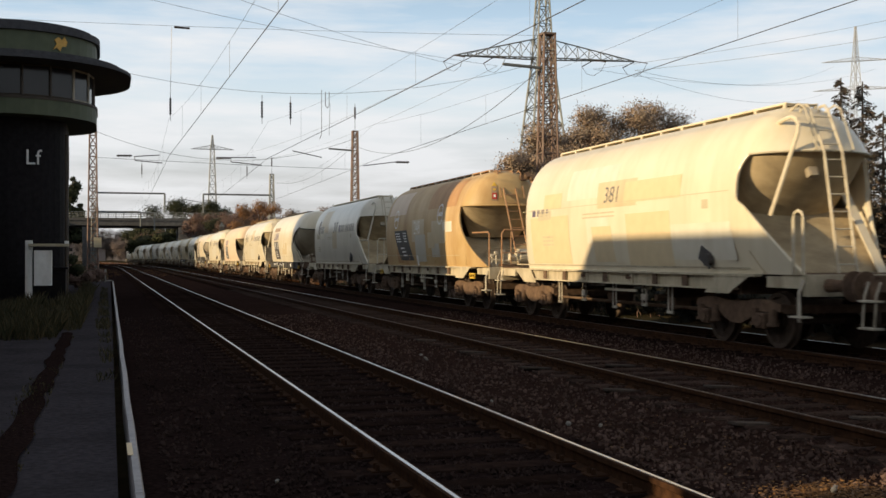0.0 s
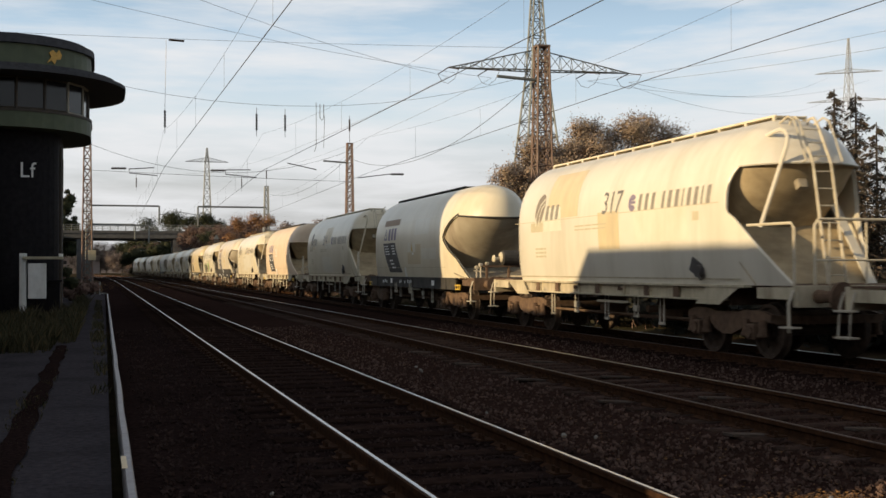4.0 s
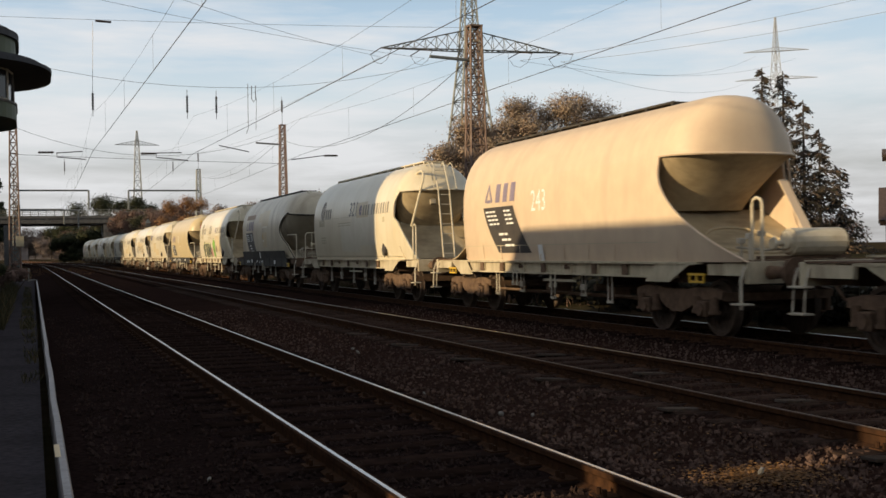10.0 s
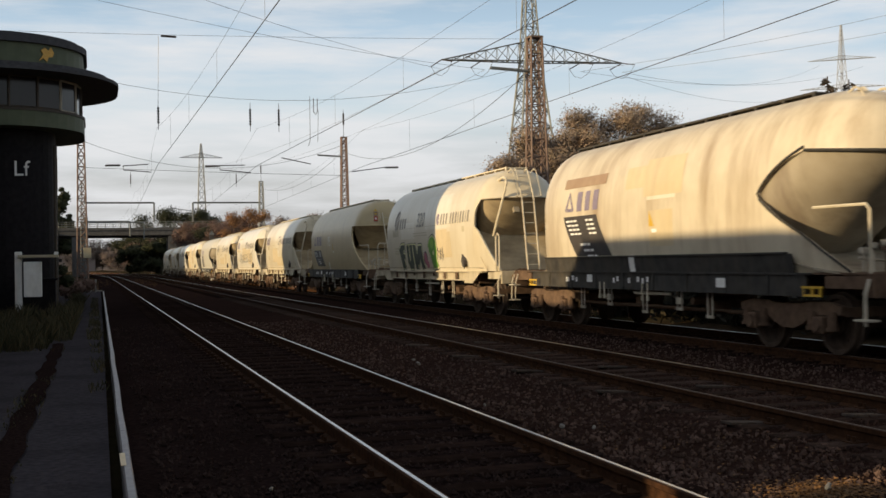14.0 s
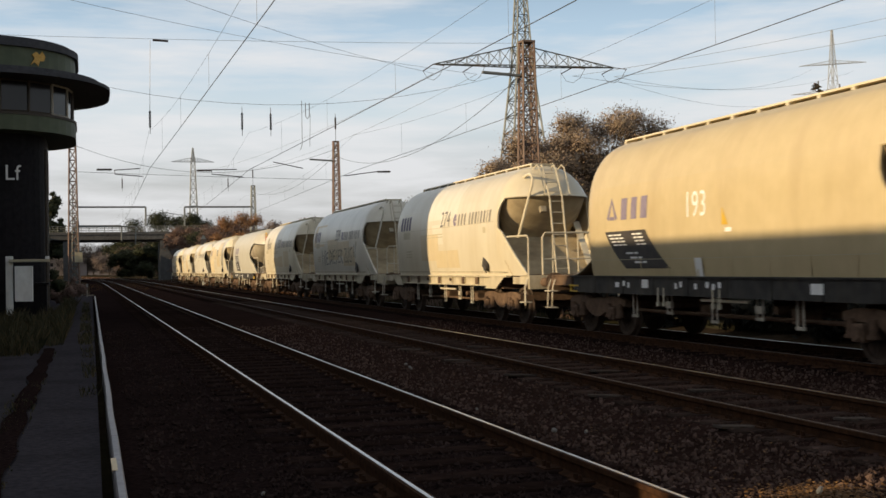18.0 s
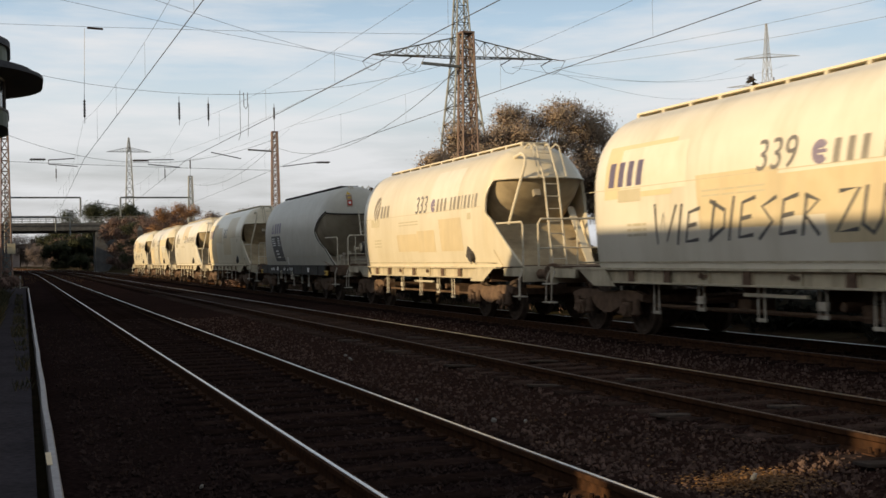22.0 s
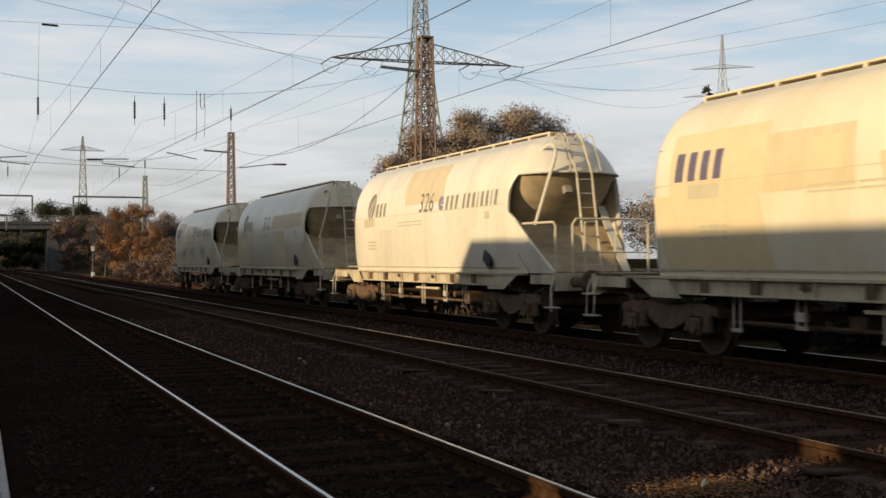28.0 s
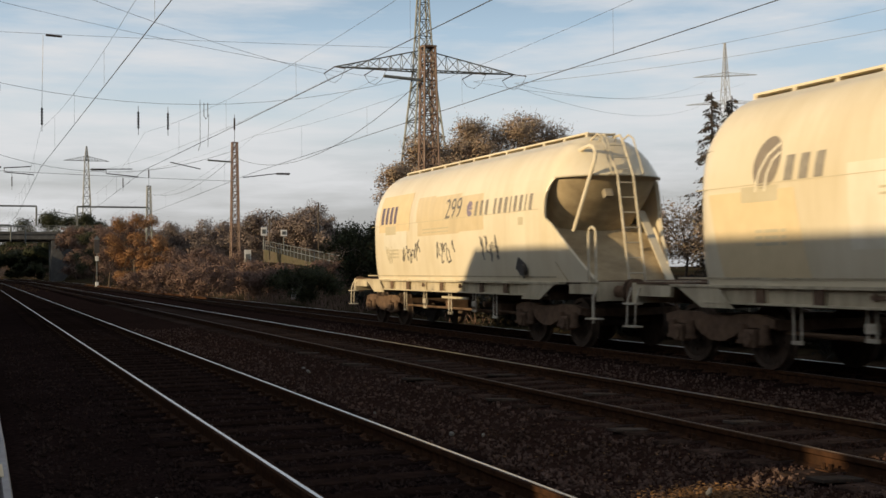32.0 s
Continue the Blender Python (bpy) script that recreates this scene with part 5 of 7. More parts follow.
CORNER = 5.3                             # from a wagon's middle to the upper corner of its end recess


def skin(z):
    """Half the width of the hopper body at height z."""
    if z >= 2.45:
        return 1.45 * max(0.0, 1 - ((z - 2.45) / 1.62) ** 2.3) ** (1 / 2.3)
    return 1.45 * max(0.0, 1 - ((2.45 - z) / 2.4) ** 2.6) ** (1 / 2.6)


def conform(flat, name, mat, parent, y0, z0, sy=1.0, sz=1.0, label="", lift=0.006, lean=0.0, kind=""):
    """Lay a flat mesh (right, up) on the body's side that faces the eye, cut finely enough to follow its curve."""
    bm = flat
    if isinstance(flat, bpy.types.Mesh):
        bm = B()
        bm.from_mesh(flat)
    for v in bm.verts:
        v.co = Vector((v.co.x * sy + v.co.y * sz * lean, v.co.y * sz, 0))
    lo, hi = min(v.co.y for v in bm.verts), max(v.co.y for v in bm.verts)
    cut = math.ceil(lo / 0.07) * 0.07
    while cut < hi:
        bmesh.ops.bisect_plane(bm, geom=bm.verts[:] + bm.edges[:] + bm.faces[:], plane_co=(0, cut, 0), plane_no=(0, 1, 0))
        cut += 0.07
    for v in bm.verts:
        z = z0 + v.co.y
        v.co = Vector((-skin(z) * SLIM - lift, y0 - v.co.x, z))
    return part(name, bm, mat, parent, label, kind=kind)


def flat_rect(u0, w0, u1, w1, n=4, bm=None):
    bm = bm or B()
    vs = [[bm.verts.new((u0 + (u1 - u0) * i, w0 + (w1 - w0) * k / n, 0)) for i in (0, 1)] for k in range(n + 1)]
    for a, b in zip(vs, vs[1:]):
        bm.faces.new((a[0], a[1], b[1], b[0]))
    return bm


def flat_ring(r0, r1, sx=1.0, n=28, a0=0.0, a1=math.tau, bm=None, cx=0.0, cy=0.0):
    bm = bm or B()
    vs = [[bm.verts.new((cx + math.cos(a0 + (a1 - a0) * k / n) * r * sx, cy + math.sin(a0 + (a1 - a0) * k / n) * r, 0)) for r in (r0, r1)] for k in range(n + 1)]
    for a, b in zip(vs, vs[1:]):
        bm.faces.new((a[0], a[1], b[1], b[0]))
    return bm


def flat_stroke(pts, w, bm=None):
    """A brush stroke along points, in the plane."""
    bm = bm or B()
    pts = [Vector((*p, 0)) for p in pts]
    row = []
    for i, p in enumerate(pts):
        d = (pts[min(i + 1, len(pts) - 1)] - pts[max(i - 1, 0)]).normalized()
        nrm = Vector((-d.y, d.x, 0)) * w / 2
        row.append((bm.verts.new(p - nrm), bm.verts.new(p + nrm)))
    for a, b in zip(row, row[1:]):
        bm.faces.new((a[0], a[1], b[1], b[0]))
    return bm


def bars(widths, h, gap=0.05, bm=None, u=0.0, w=0.0):
    bm = bm or B()
    for k in widths:
        flat_rect(u, w, u + k, w + h, 2, bm)
        u += k + gap
    return bm


RIM = {"A": 3.20, "C": 3.15, "D": 3.02}                        # height of the hood's lower edge
SHAPE = {"A": (5.05, 0.98), "C": (4.75, 1.65), "D": (4.62, 0.86)}    # where the hood begins, and its length
SQUARE = {"A": 2.2, "C": 2.0, "D": 2.7}                         # how square the hood's plan is
FAR = {"A": 0.76, "C": 0.76, "D": 0.86}                         # the far ends are shorter
ROOF_Z = 4.06


def end_of_side(z, kind):
    """How far the side sheet reaches towards the wagon's end at height z."""
    if kind == "A":
        if z > 2.75:
            return CORNER - 0.07 + 0.17 * ((z - 2.75) / 0.45) ** 2
        return CORNER - 0.07 + max(0.0, 2.45 - z) / 1.2 * 1.72
    if kind == "D":
        if z > 2.75:
            return 4.66
        return 4.66 + 2.45 * ((2.75 - z) / 1.53) ** 1.9
    if z > 2.45:
        return 4.42 + 1.0 * ((z - 2.45) / 0.70) ** 1.35
    return 4.42 + 2.15 * ((2.45 - z) / 1.23) ** 1.12


def hood_scale(t, kind):
    """Narrowing of the plan towards the wagon's end."""
    t0, ln = SHAPE[kind]
    n = SQUARE[kind]
    return 1.0 if t <= t0 else max(0.0, 1 - ((t - t0) / ln) ** n) ** (1 / n)


def round_plan(a, kind):
    """Unit plan of the hood at angle a: across, and along."""
    k = 2 / SQUARE[kind]
    return math.copysign(abs(math.cos(a)) ** k, math.cos(a)), abs(math.sin(a)) ** k


def hood_reach(z, kind):
    """Length of the hood at height z: a cone on the angular wagons, a dome on the round ones."""
    f = skin(z) / skin(RIM[kind])
    ln = SHAPE[kind][1]
    if kind == "A":
        return 0.10 + (ln - 0.10) * ((ROOF_Z - z) / (ROOF_Z - RIM[kind])) ** 0.60
    return ln * (1 - (1 - f) ** (1.9 if kind == "C" else 2.4))


def far_end(y, kind):
    return y if y < 3.4 else 3.4 + (y - 3.4) * FAR[kind]


def rim_height(a, kind):
    """The hood's lower edge hangs a little lower round the nose of the wagons with a bag-like funnel."""
    return RIM[kind] + {"A": 0.04, "C": -0.14, "D": 0.0}[kind] * abs(math.sin(a))


def hopper_body(kind):
    """Upper shell with its rounded hoods and the two side sheets with their cut-away ends."""
    bm = B()
    t0, ln = SHAPE[kind]
    rim = RIM[kind]
    n = 22
    rings = []
    for k in range(11):
        z = rim + (ROOF_Z - rim) * math.sin(k / 10 * math.pi / 2)
        w, e = max(skin(z), 0.12), hood_reach(z, kind)
        lo = 1 - k / 10
        near, far = [], []
        for i in range(n + 1):
            a = math.pi * i / n
            px, py = round_plan(a, kind)
            dz = lo * (rim_height(a, kind) - rim)
            near.append((-w * px, -t0 - e * py, z + dz))
            far.append((w * px, far_end(t0 + e * py, kind), z + dz))
        rings.append(near + [(w, y, z) for y in (-2.5, 0, 2.5)] + far + [(-w, y, z) for y in (2.5, 0, -2.5)])
    vs = loft(bm, rings, closed=True, caps=False)
    bm.faces.new(vs[-1])
    for side in (-1, 1):
        sheet = B()
        levels = [1.22 + (rim - 1.22) * k / 16 for k in range(17)]
        least = end_of_side(2.45, kind)
        grid = []
        for z in levels:
            e = end_of_side(z, kind)
            if side > 0:
                e = min(e, least + 0.30 * (e - least))
            row = []
            reach = t0 + ln * 0.93
            brk = min(t0, e - 0.4)
            ys = [-e + (e - brk) * k / 5 for k in range(5)] + [-brk + (brk + t0) * k / 9 for k in range(10)] + [t0 + (reach - t0) * math.sin(k / 6 * math.pi / 2) for k in range(1, 7)]
            for y in ys:
                s = hood_scale(y if y > 0 else min(-y, end_of_side(rim, kind)), kind)
                up = ((z - 1.22) / (rim - 1.22)) ** 6 * min(1.0, max(0.0, (-y - t0) / ln)) * (rim_height(math.pi / 2, kind) - rim)
                row.append(sheet.verts.new((side * skin(z) * s, far_end(y, kind), z + up)))
            grid.append(row)
        for a, b in zip(grid, grid[1:]):
            for k in range(20):
                sheet.faces.new((a[k], a[k + 1], b[k + 1], b[k]) if side < 0 else (a[k + 1], a[k], b[k], b[k + 1]))
        bmesh.ops.recalc_face_normals(sheet, faces=sheet.faces)
        bmesh.ops.solidify(sheet, geom=sheet.faces[:], thickness=0.045)
        me = bpy.data.meshes.new("tmp")
        sheet.to_mesh(me)
        sheet.free()
        bm.from_mesh(me)
        bpy.data.meshes.remove(me)
    return tidy(bm)


def rim_edges(kind, mat, parent):
    """The thin stiffening lips round the near end recess and under the hood."""
    t0, ln = SHAPE[kind]
    rim = RIM[kind]
    for side in (-1, 1):
        bm = B()
        pts = []
        for k in range(21):
            z = 1.25 + (rim - 1.25) * k / 20
            y = end_of_side(z, kind)
            if side > 0:
                y = end_of_side(2.45, kind) + 0.30 * max(0.0, y - end_of_side(2.45, kind))
            pts.append((side * (skin(z) * hood_scale(min(y, end_of_side(rim, kind)), kind) + 0.010), -y, z))
        tube(bm, pts, 0.022, 5)
        part("recess_lip", bm, mat, parent)
    bm = B()
    e = min(max(0.0, end_of_side(rim, kind) - t0) / ln, 1.0)
    a0 = math.asin(e ** (SQUARE[kind] / 2))
    pts = []
    for k in range(33):
        a = a0 + (math.pi - 2 * a0) * k / 32
        px, py = round_plan(a, kind)
        pts.append((-px * (skin(rim) + 0.01), -t0 - (ln + 0.01) * py, rim_height(a, kind)))
    tube(bm, pts, 0.024, 5)
    part("hood_lip", bm, mat, parent)


# funnel rings under the hood: half width, where the half ellipse begins, its length, height
FUNNEL = {"A": ((1.30, 5.03, 0.93, 3.22), (1.24, 4.90, 0.74, 2.85), (1.12, 4.72, 0.50, 2.50), (0.98, 4.56, 0.28, 2.18)),
          "C": ((1.32, 4.75, 1.60, 3.15), (1.385, 4.52, 1.60, 2.80), (1.40, 4.28, 1.44, 2.45), (1.28, 4.14, 1.14, 2.05), (0.96, 4.02, 0.80, 1.70), (0.62, 3.9, 0.46, 1.40)),
          "D": ((1.37, 4.60, 0.84, 3.04), (1.24, 4.40, 0.62, 2.72), (1.04, 4.18, 0.42, 2.40), (0.86, 4.02, 0.28, 2.10))}


def hopper_cone(kind, sign):
    bm = B()
    rings = []
    for i, (rx, cy, ry, z) in enumerate(FUNNEL[kind]):
        ring = []
        for k in range(25):
            a = math.pi * k / 24
            px, py = round_plan(a, kind if i == 0 else "C")
            y = cy + py * ry
            dz = (rim_height(a, kind) - RIM[kind]) * max(0.0, 1 - 0.5 * i)
            ring.append((px * rx, far_end(y, kind) if sign > 0 else -y, z + dz))
        rings.append(ring)
    loft(bm, rings, closed=False, caps=False)
    return tidy(bm)


def apron(parent, kind, sign, mat):
    """The sloping plate under the funnel, with its flanged edges."""
    z1, y1, y0 = {"A": (2.36, 4.72, 5.92), "C": (1.62, 4.15, 6.3), "D": (2.12, 4.02, 6.4)}[kind]
    q = 1.0 if sign < 0 else FAR[kind] * 1.06
    bm = B()
    n = 8
    rows = []
    for k in range(n + 1):
        f = k / n
        y, z = y1 + (y0 - y1) * f, 1.25 + (z1 - 1.25) * (1 - f) ** (1.0 if kind == "A" else 1.45)
        w = skin(z) - 0.06
        rows.append([(-w, sign * y * q, z), (w, sign * y * q, z), (w, sign * y * q, z - 0.03), (-w, sign * y * q, z - 0.03)])
    loft(bm, rows)
    plate = part("apron_plate", tidy(bm), mat, parent, "dusty sloping plate under the funnel")
    if kind == "D" and sign < 0:
        rb = B()
        pts = []
        for k in range(25):
            a = math.tau * k / 24
            y = 5.35 + 0.62 * math.sin(a)
            f = (y - y1) / (y0 - y1)
            pts.append((0.80 * math.cos(a), -y, 1.27 + (z1 - 1.25) * max(0.0, 1 - f) ** 1.45))
        tube(rb, pts, 0.03, 5)
        part("hatch_ring", rb, mat, plate, "round hatch flange in the sloping plate")


def gusset(parent, mat):
    """The pale flanged bracket between the apron and the far side sheet."""
    gb2 = B()
    loft(gb2, [[(1.02 + a, -4.98 - 1.02 * f, 2.62 - 1.37 * f + c) for a, c in ((0.0, 0.0), (0.20, 0.0), (0.20, -0.04), (0.0, -0.04))] for f in (0.0, 0.33, 0.67, 1.0)])
    part("gusset", tidy(gb2), mat, parent, "sunlit flange beside the apron")


def bogie_parts(parent, y):
    """Two-axle bogie: frame, bolster, axle boxes and springs, two wheelsets that turn."""
    bg = thing("bogie")
    bg.parent, bg.matrix_basis = parent, pose(0, y, 0)
    for side in (-1, 1):
        fb = B()
        prof = [(-1.35, 0.62), (-1.35, 0.74), (-1.05, 0.80), (-0.55, 0.80), (-0.35, 0.76), (0.35, 0.76), (0.55, 0.80), (1.05, 0.80), (1.35, 0.74), (1.35, 0.62),
                (0.60, 0.60), (0.42, 0.47), (0.15, 0.38), (-0.15, 0.38), (-0.42, 0.47), (-0.60, 0.60)]
        slab(fb, [(side * 1.02 - 0.05, a, b) for a, b in prof], (0.10, 0, 0))
        part("side_frame", tidy(fb), M["bogie"], bg)
        for ya in (-0.9, 0.9):
            ab = B()
            box(ab, (side * 1.08, ya, 0.46), (0.20, 0.26, 0.26), bevel=0.03)
            for yy in (-0.25, 0.25):
                rod(ab, (side * 1.08, ya + yy, 0.42), (side * 1.08, ya + yy, 0.66), 0.075, 10)
                rod(ab, (side * 1.08, ya + yy, 0.38), (side * 1.08, ya + yy, 0.43), 0.10, 10)
            rod(ab, (side * 1.16, ya, 0.46), (side * 1.215, ya, 0.46), 0.10, 12)
            part("axle_box", ab, M["bogie"], bg, "dusty axle box with coil springs")
    cb = B()
    box(cb, (0, 0, 0.66), (2.0, 0.36, 0.22), bevel=0.02)
    part("bolster", cb, M["bogie"], bg)
    for s in (-1, 1):
        eb3 = B()
        box(eb3, (0, s * 1.3, 0.66), (2.0, 0.10, 0.14))
        part("end_bar", eb3, M["bogie"], bg)
    for ya in (-0.9, 0.9):
        wb = B()
        rod(wb, (-1.0, 0, 0), (1.0, 0, 0), 0.075, 10)
        for side in (-1, 1):
            prof = [(0.685, 0.02), (0.685, 0.485), (0.715, 0.49), (0.725, 0.462), (0.82, 0.455), (0.82, 0.39), (0.77, 0.37), (0.76, 0.16), (0.81, 0.14), (0.81, 0.02)]
            loft(wb, [[(side * a, math.cos(k * math.tau / 28) * r, math.sin(k * math.tau / 28) * r) for a, r in prof] for k in range(29)], closed=False, caps=False)
            for k in range(4):
                box(wb, (side * 0.775, math.cos(k * math.tau / 4) * 0.27, math.sin(k * math.tau / 4) * 0.27), (0.015, 0.05, 0.05))
        ws = part("wheelset", tidy(wb), M["wheel"], bg, "worn steel wheels on their axle")
        ws.location = (0, ya, 0.458)
        WHEELSETS.append((ws, ya))
    return bg


WHEELSETS = []


def underframe(parent, kind):
    sill = M["sill"] if kind == "A" else M["sill_dark"]
    top = 1.22
    for side in (-1, 1):
        sb2 = B()
        if kind == "A":
            box(sb2, (side * 1.36, 0, top - 0.02), (0.16, 11.6, 0.04))
            box(sb2, (side * 1.33, 0, top - 0.14), (0.03, 10.2, 0.22))
            box(sb2, (side * 1.36, 0, top - 0.26), (0.14, 10.2, 0.03))
            for k in range(9):
                box(sb2, (side * 1.365, -4.6 + k * 1.15, top - 0.14), (0.05, 0.03, 0.21))
            for s2 in (-1, 1):
                slab(sb2, [(side * 1.40, s2 * 4.55, top), (side * 1.40, s2 * 5.75, top), (side * 1.40, s2 * 5.55, top - 0.06), (side * 1.40, s2 * 4.95, top - 0.34), (side * 1.40, s2 * 4.15, top - 0.34)], (side * 0.02, 0, 0))
        else:
            box(sb2, (side * 1.37, 0, top - 0.17), (0.06, 11.2, 0.34))
            box(sb2, (side * 1.39, 0, top), (0.10, 11.4, 0.03))
            for k in range(8):
                box(sb2, (side * 1.41, -4.6 + k * 1.3, top - 0.17), (0.02, 0.05, 0.32))
        part("side_sill", tidy(sb2), sill, parent)
    if kind == "A":
        for y in (3.55, 2.35, 0.1, -2.2, -3.4):
            pb3 = B()
            box(pb3, (-1.405, y, top - 0.145), (0.03, 0.20, 0.20), bevel=0.006)
            part("sill_post", pb3, M["bogie"], parent, "dark post in the frame side")
        for y in (1.3, -1.0):
            nb3 = B()
            box(nb3, (-1.372, y, top - 0.13), (0.02, 0.30, 0.05))
            box(nb3, (-1.385, y + 0.06, top - 0.12), (0.03, 0.06, 0.09))
            part("label_clip", nb3, M["bogie"], parent)
    for s2 in (-1, 1):
        dk = B()
        box(dk, (0, s2 * 6.32, 1.225), (2.56, 1.36, 0.03))
        part("end_deck", dk, M["bogie"], parent, "dusty steel deck of the end platform")
    cb = B()
    box(cb, (0, 0, 1.02), (0.55, 14.2, 0.30))
    for y in (-4.85, 4.85):
        box(cb, (0, y, 1.0), (2.5, 0.5, 0.26))
    part("centre_sill", cb, M["bogie"], parent)
    for s2 in (-1, 1):
        hb = B()
        box(hb, (0, s2 * 7.02, 1.06), (2.6, 0.12, 0.34), bevel=0.01)
        box(hb, (0, s2 * 6.70, 1.20), (2.5, 0.75, 0.04))
        for side in (-1, 1):
            box(hb, (side * 1.25, s2 * 6.5, 1.10), (0.08, 1.1, 0.18))
        part("end_beam", hb, M["sill"] if kind == "A" else M["bogie"], parent)
        for side in (-1, 1):
            bf = B()
            rod(bf, (side * 0.875, s2 * 7.05, 1.06), (side * 0.875, s2 * 7.45, 1.06), 0.11, 14, 0.085)
            rod(bf, (side * 0.875, s2 * 7.45, 1.06), (side * 0.875, s2 * 7.68, 1.06), 0.07, 12)
            rod(bf, (side * 0.875, s2 * 7.68, 1.06), (side * 0.875, s2 * 7.72, 1.06), 0.23, 20)
            part("buffer", bf, M["bogie"], parent, "round steel buffer")
            st = B()
            for z in ((0.58,) if s2 < 0 else (0.88, 0.50)):
                box(st, (side * 1.36, s2 * 6.98, z), (0.22, 0.34, 0.03), bevel=0.008)
            for yy in (-0.02, 0.02) if s2 < 0 else (-0.14, 0.12):
                tube(st, [(side * 1.30, s2 * 6.98 + yy, 1.15), (side * 1.38, s2 * 6.98 + yy, 0.95), (side * 1.38, s2 * 6.98 + yy + (0.0 if s2 < 0 else 0.05), 0.50)], 0.018, 6)
            part("step", st, M["brake"], parent)
        hk = B()
        rod(hk, (0, s2 * 7.08, 1.04), (0, s2 * 7.60, 1.04), 0.05)
        tube(hk, [(0.0, s2 * 7.5, 1.08), (0.05, s2 * 7.6, 0.9), (0.0, s2 * 7.72, 0.86)], 0.03)
        tube(hk, [(0.35, s2 * 7.1, 0.95), (0.36, s2 * 7.4, 0.62), (0.3, s2 * 7.7, 0.66)], 0.025)
        part("coupling", hk, M["bogie"], parent)
    # brake gear between the bogies
    for k, y in enumerate((2.9, 1.5, -0.1, -1.5, -2.6)):
        hg = B()
        rod(hg, (-1.22, y, 0.98), (-1.22, y, 0.42 + 0.1 * (k % 2)), 0.017)
        rod(hg, (-1.22, y + 0.16, 0.98), (-1.22, y + 0.16, 0.42 + 0.1 * (k % 2)), 0.017)
        box(hg, (-1.22, y + 0.08, 0.45 + 0.1 * (k % 2)), (0.04, 0.22, 0.05))
        if k % 2:
            box(hg, (-1.22, y + 0.08, 0.7), (0.06, 0.2, 0.12))
        part("brake_hanger", hg, M["brake"], parent)
    lg = B()
    box(lg, (-1.26, -0.4, 0.82), (0.05, 1.5, 0.05))
    part("hand_lever_bar", lg, M["railing"], parent)
    ag = B()
    rod(ag, (0.35, -1.5, 0.72), (0.35, 0.1, 0.72), 0.2, 16)
    part("air_tank", ag, M["bogie"], parent)
    rg = B()
    rod(rg, (-0.9, -3.3, 0.55), (-0.9, 3.6, 0.55), 0.03)
    rod(rg, (-0.5, -3.6, 0.5), (-0.5, 3.6, 0.5), 0.035)
    box(rg, (-0.6, 0.9, 0.62), (0.5, 0.35, 0.22), bevel=0.02)
    box(rg, (-0.7, -2.0, 0.6), (0.4, 0.3, 0.24), bevel=0.02)
    part("brake_rigging", rg, M["bogie"], parent)
    for y in (1.7, -1.7):
        og = B()
        rod(og, (0, y, 1.25), (0, y, 0.75), 0.32, 16, 0.16)
        rod(og, (-1.1, y, 0.70), (0.2, y, 0.70), 0.07, 10)
        part("outlet_pipe", og, M["bogie"], parent)


def ladder(parent, foot, knee, top, x=-0.05, wide=0.19, label="pale end ladder"):
    """A leaning ladder with a bend at the hood's edge; foot, knee and top are (y, z). Two grips stand beside its head."""
    bm = B()
    f, n, t = (Vector((0, *p)) for p in (foot, knee, top))
    for sx in (-wide, wide):
        o = Vector((x + sx, 0, 0))
        tube(bm, [f + o, f.lerp(n, 0.5) + o, f.lerp(n, 0.94) + o, n.lerp(t, 0.08) + o, t + o, t + o + Vector((0, 0.10, 0.10)), t + o + Vector((0, 0.24, 0.09)), t + o + Vector((0, 0.28, 0.0))], 0.026, 6)
    for a, b in ((f, n), (n, t)):
        steps = max(2, round((b - a).length / 0.29))
        for k in range(steps):
            p = a.lerp(b, (k + 0.5) / steps)
            rod(bm, p + Vector((x - wide, 0, 0)), p + Vector((x + wide, 0, 0)), 0.014)
    lad = part("ladder", bm, M["railing"], parent, label)
    for sx in (-wide - 0.12, wide + 0.26):
        gb3 = B()
        o = Vector((x + sx, 0, 0))
        tube(gb3, [n + o + Vector((0, 0.24, 0)), n + o + Vector((0, 0.02, 0.04)), t + o + Vector((0, 0.0, 0.04)), t + o + Vector((0, 0.16, 0.12)), t + o + Vector((0, 0.45, 0.02))], 0.018, 6)
        part("grip", gb3, M["railing"], lad)
    return lad


bk = B()
for side in (-1, 1):
    box(bk, (side * 0.30, 0, 0), (0.04, 0.07, 0.14))
box(bk, (0, 0, 0.05), (0.6, 0.05, 0.03))
BRACKET = mesh_of(bk, "walkway_bracket", M["cream"])
BRACKET_DARK = BRACKET.copy()
BRACKET_DARK.materials[0] = M["sill_dark"]


def walkway(parent, light=True, near=-5.2):
    """The narrow grating along the roof, on its brackets, and the filling hatches beside it."""
    mat = M["cream"] if light else M["sill_dark"]
    bm = B()
    mid, ln = (near + 4.9) / 2, 4.9 - near
    box(bm, (0, mid, 4.108), (0.62, ln, 0.018))
    for s in (-1, 1):
        box(bm, (s * 0.33, mid, 4.112), (0.026, ln, 0.034))
    part("walkway", bm, mat, parent, "narrow roof walkway")
    n = round(ln / 0.9)
    for k in range(n + 1):
        ob = new("walkway_bracket", BRACKET if light else BRACKET_DARK)
        ob.parent, ob.location = parent, (0, near + 0.05 + (ln - 0.1) * k / n, 4.035)
    for y in (-2.9, -0.9, 1.1, 3.1):
        hb = B()
        rod(hb, (0.66, y, 3.74), (0.66, y, 3.99), 0.22, 16)
        rod(hb, (0.66, y, 3.99), (0.66, y, 4.02), 0.25, 16)
        part("filling_hatch", hb, mat, parent)


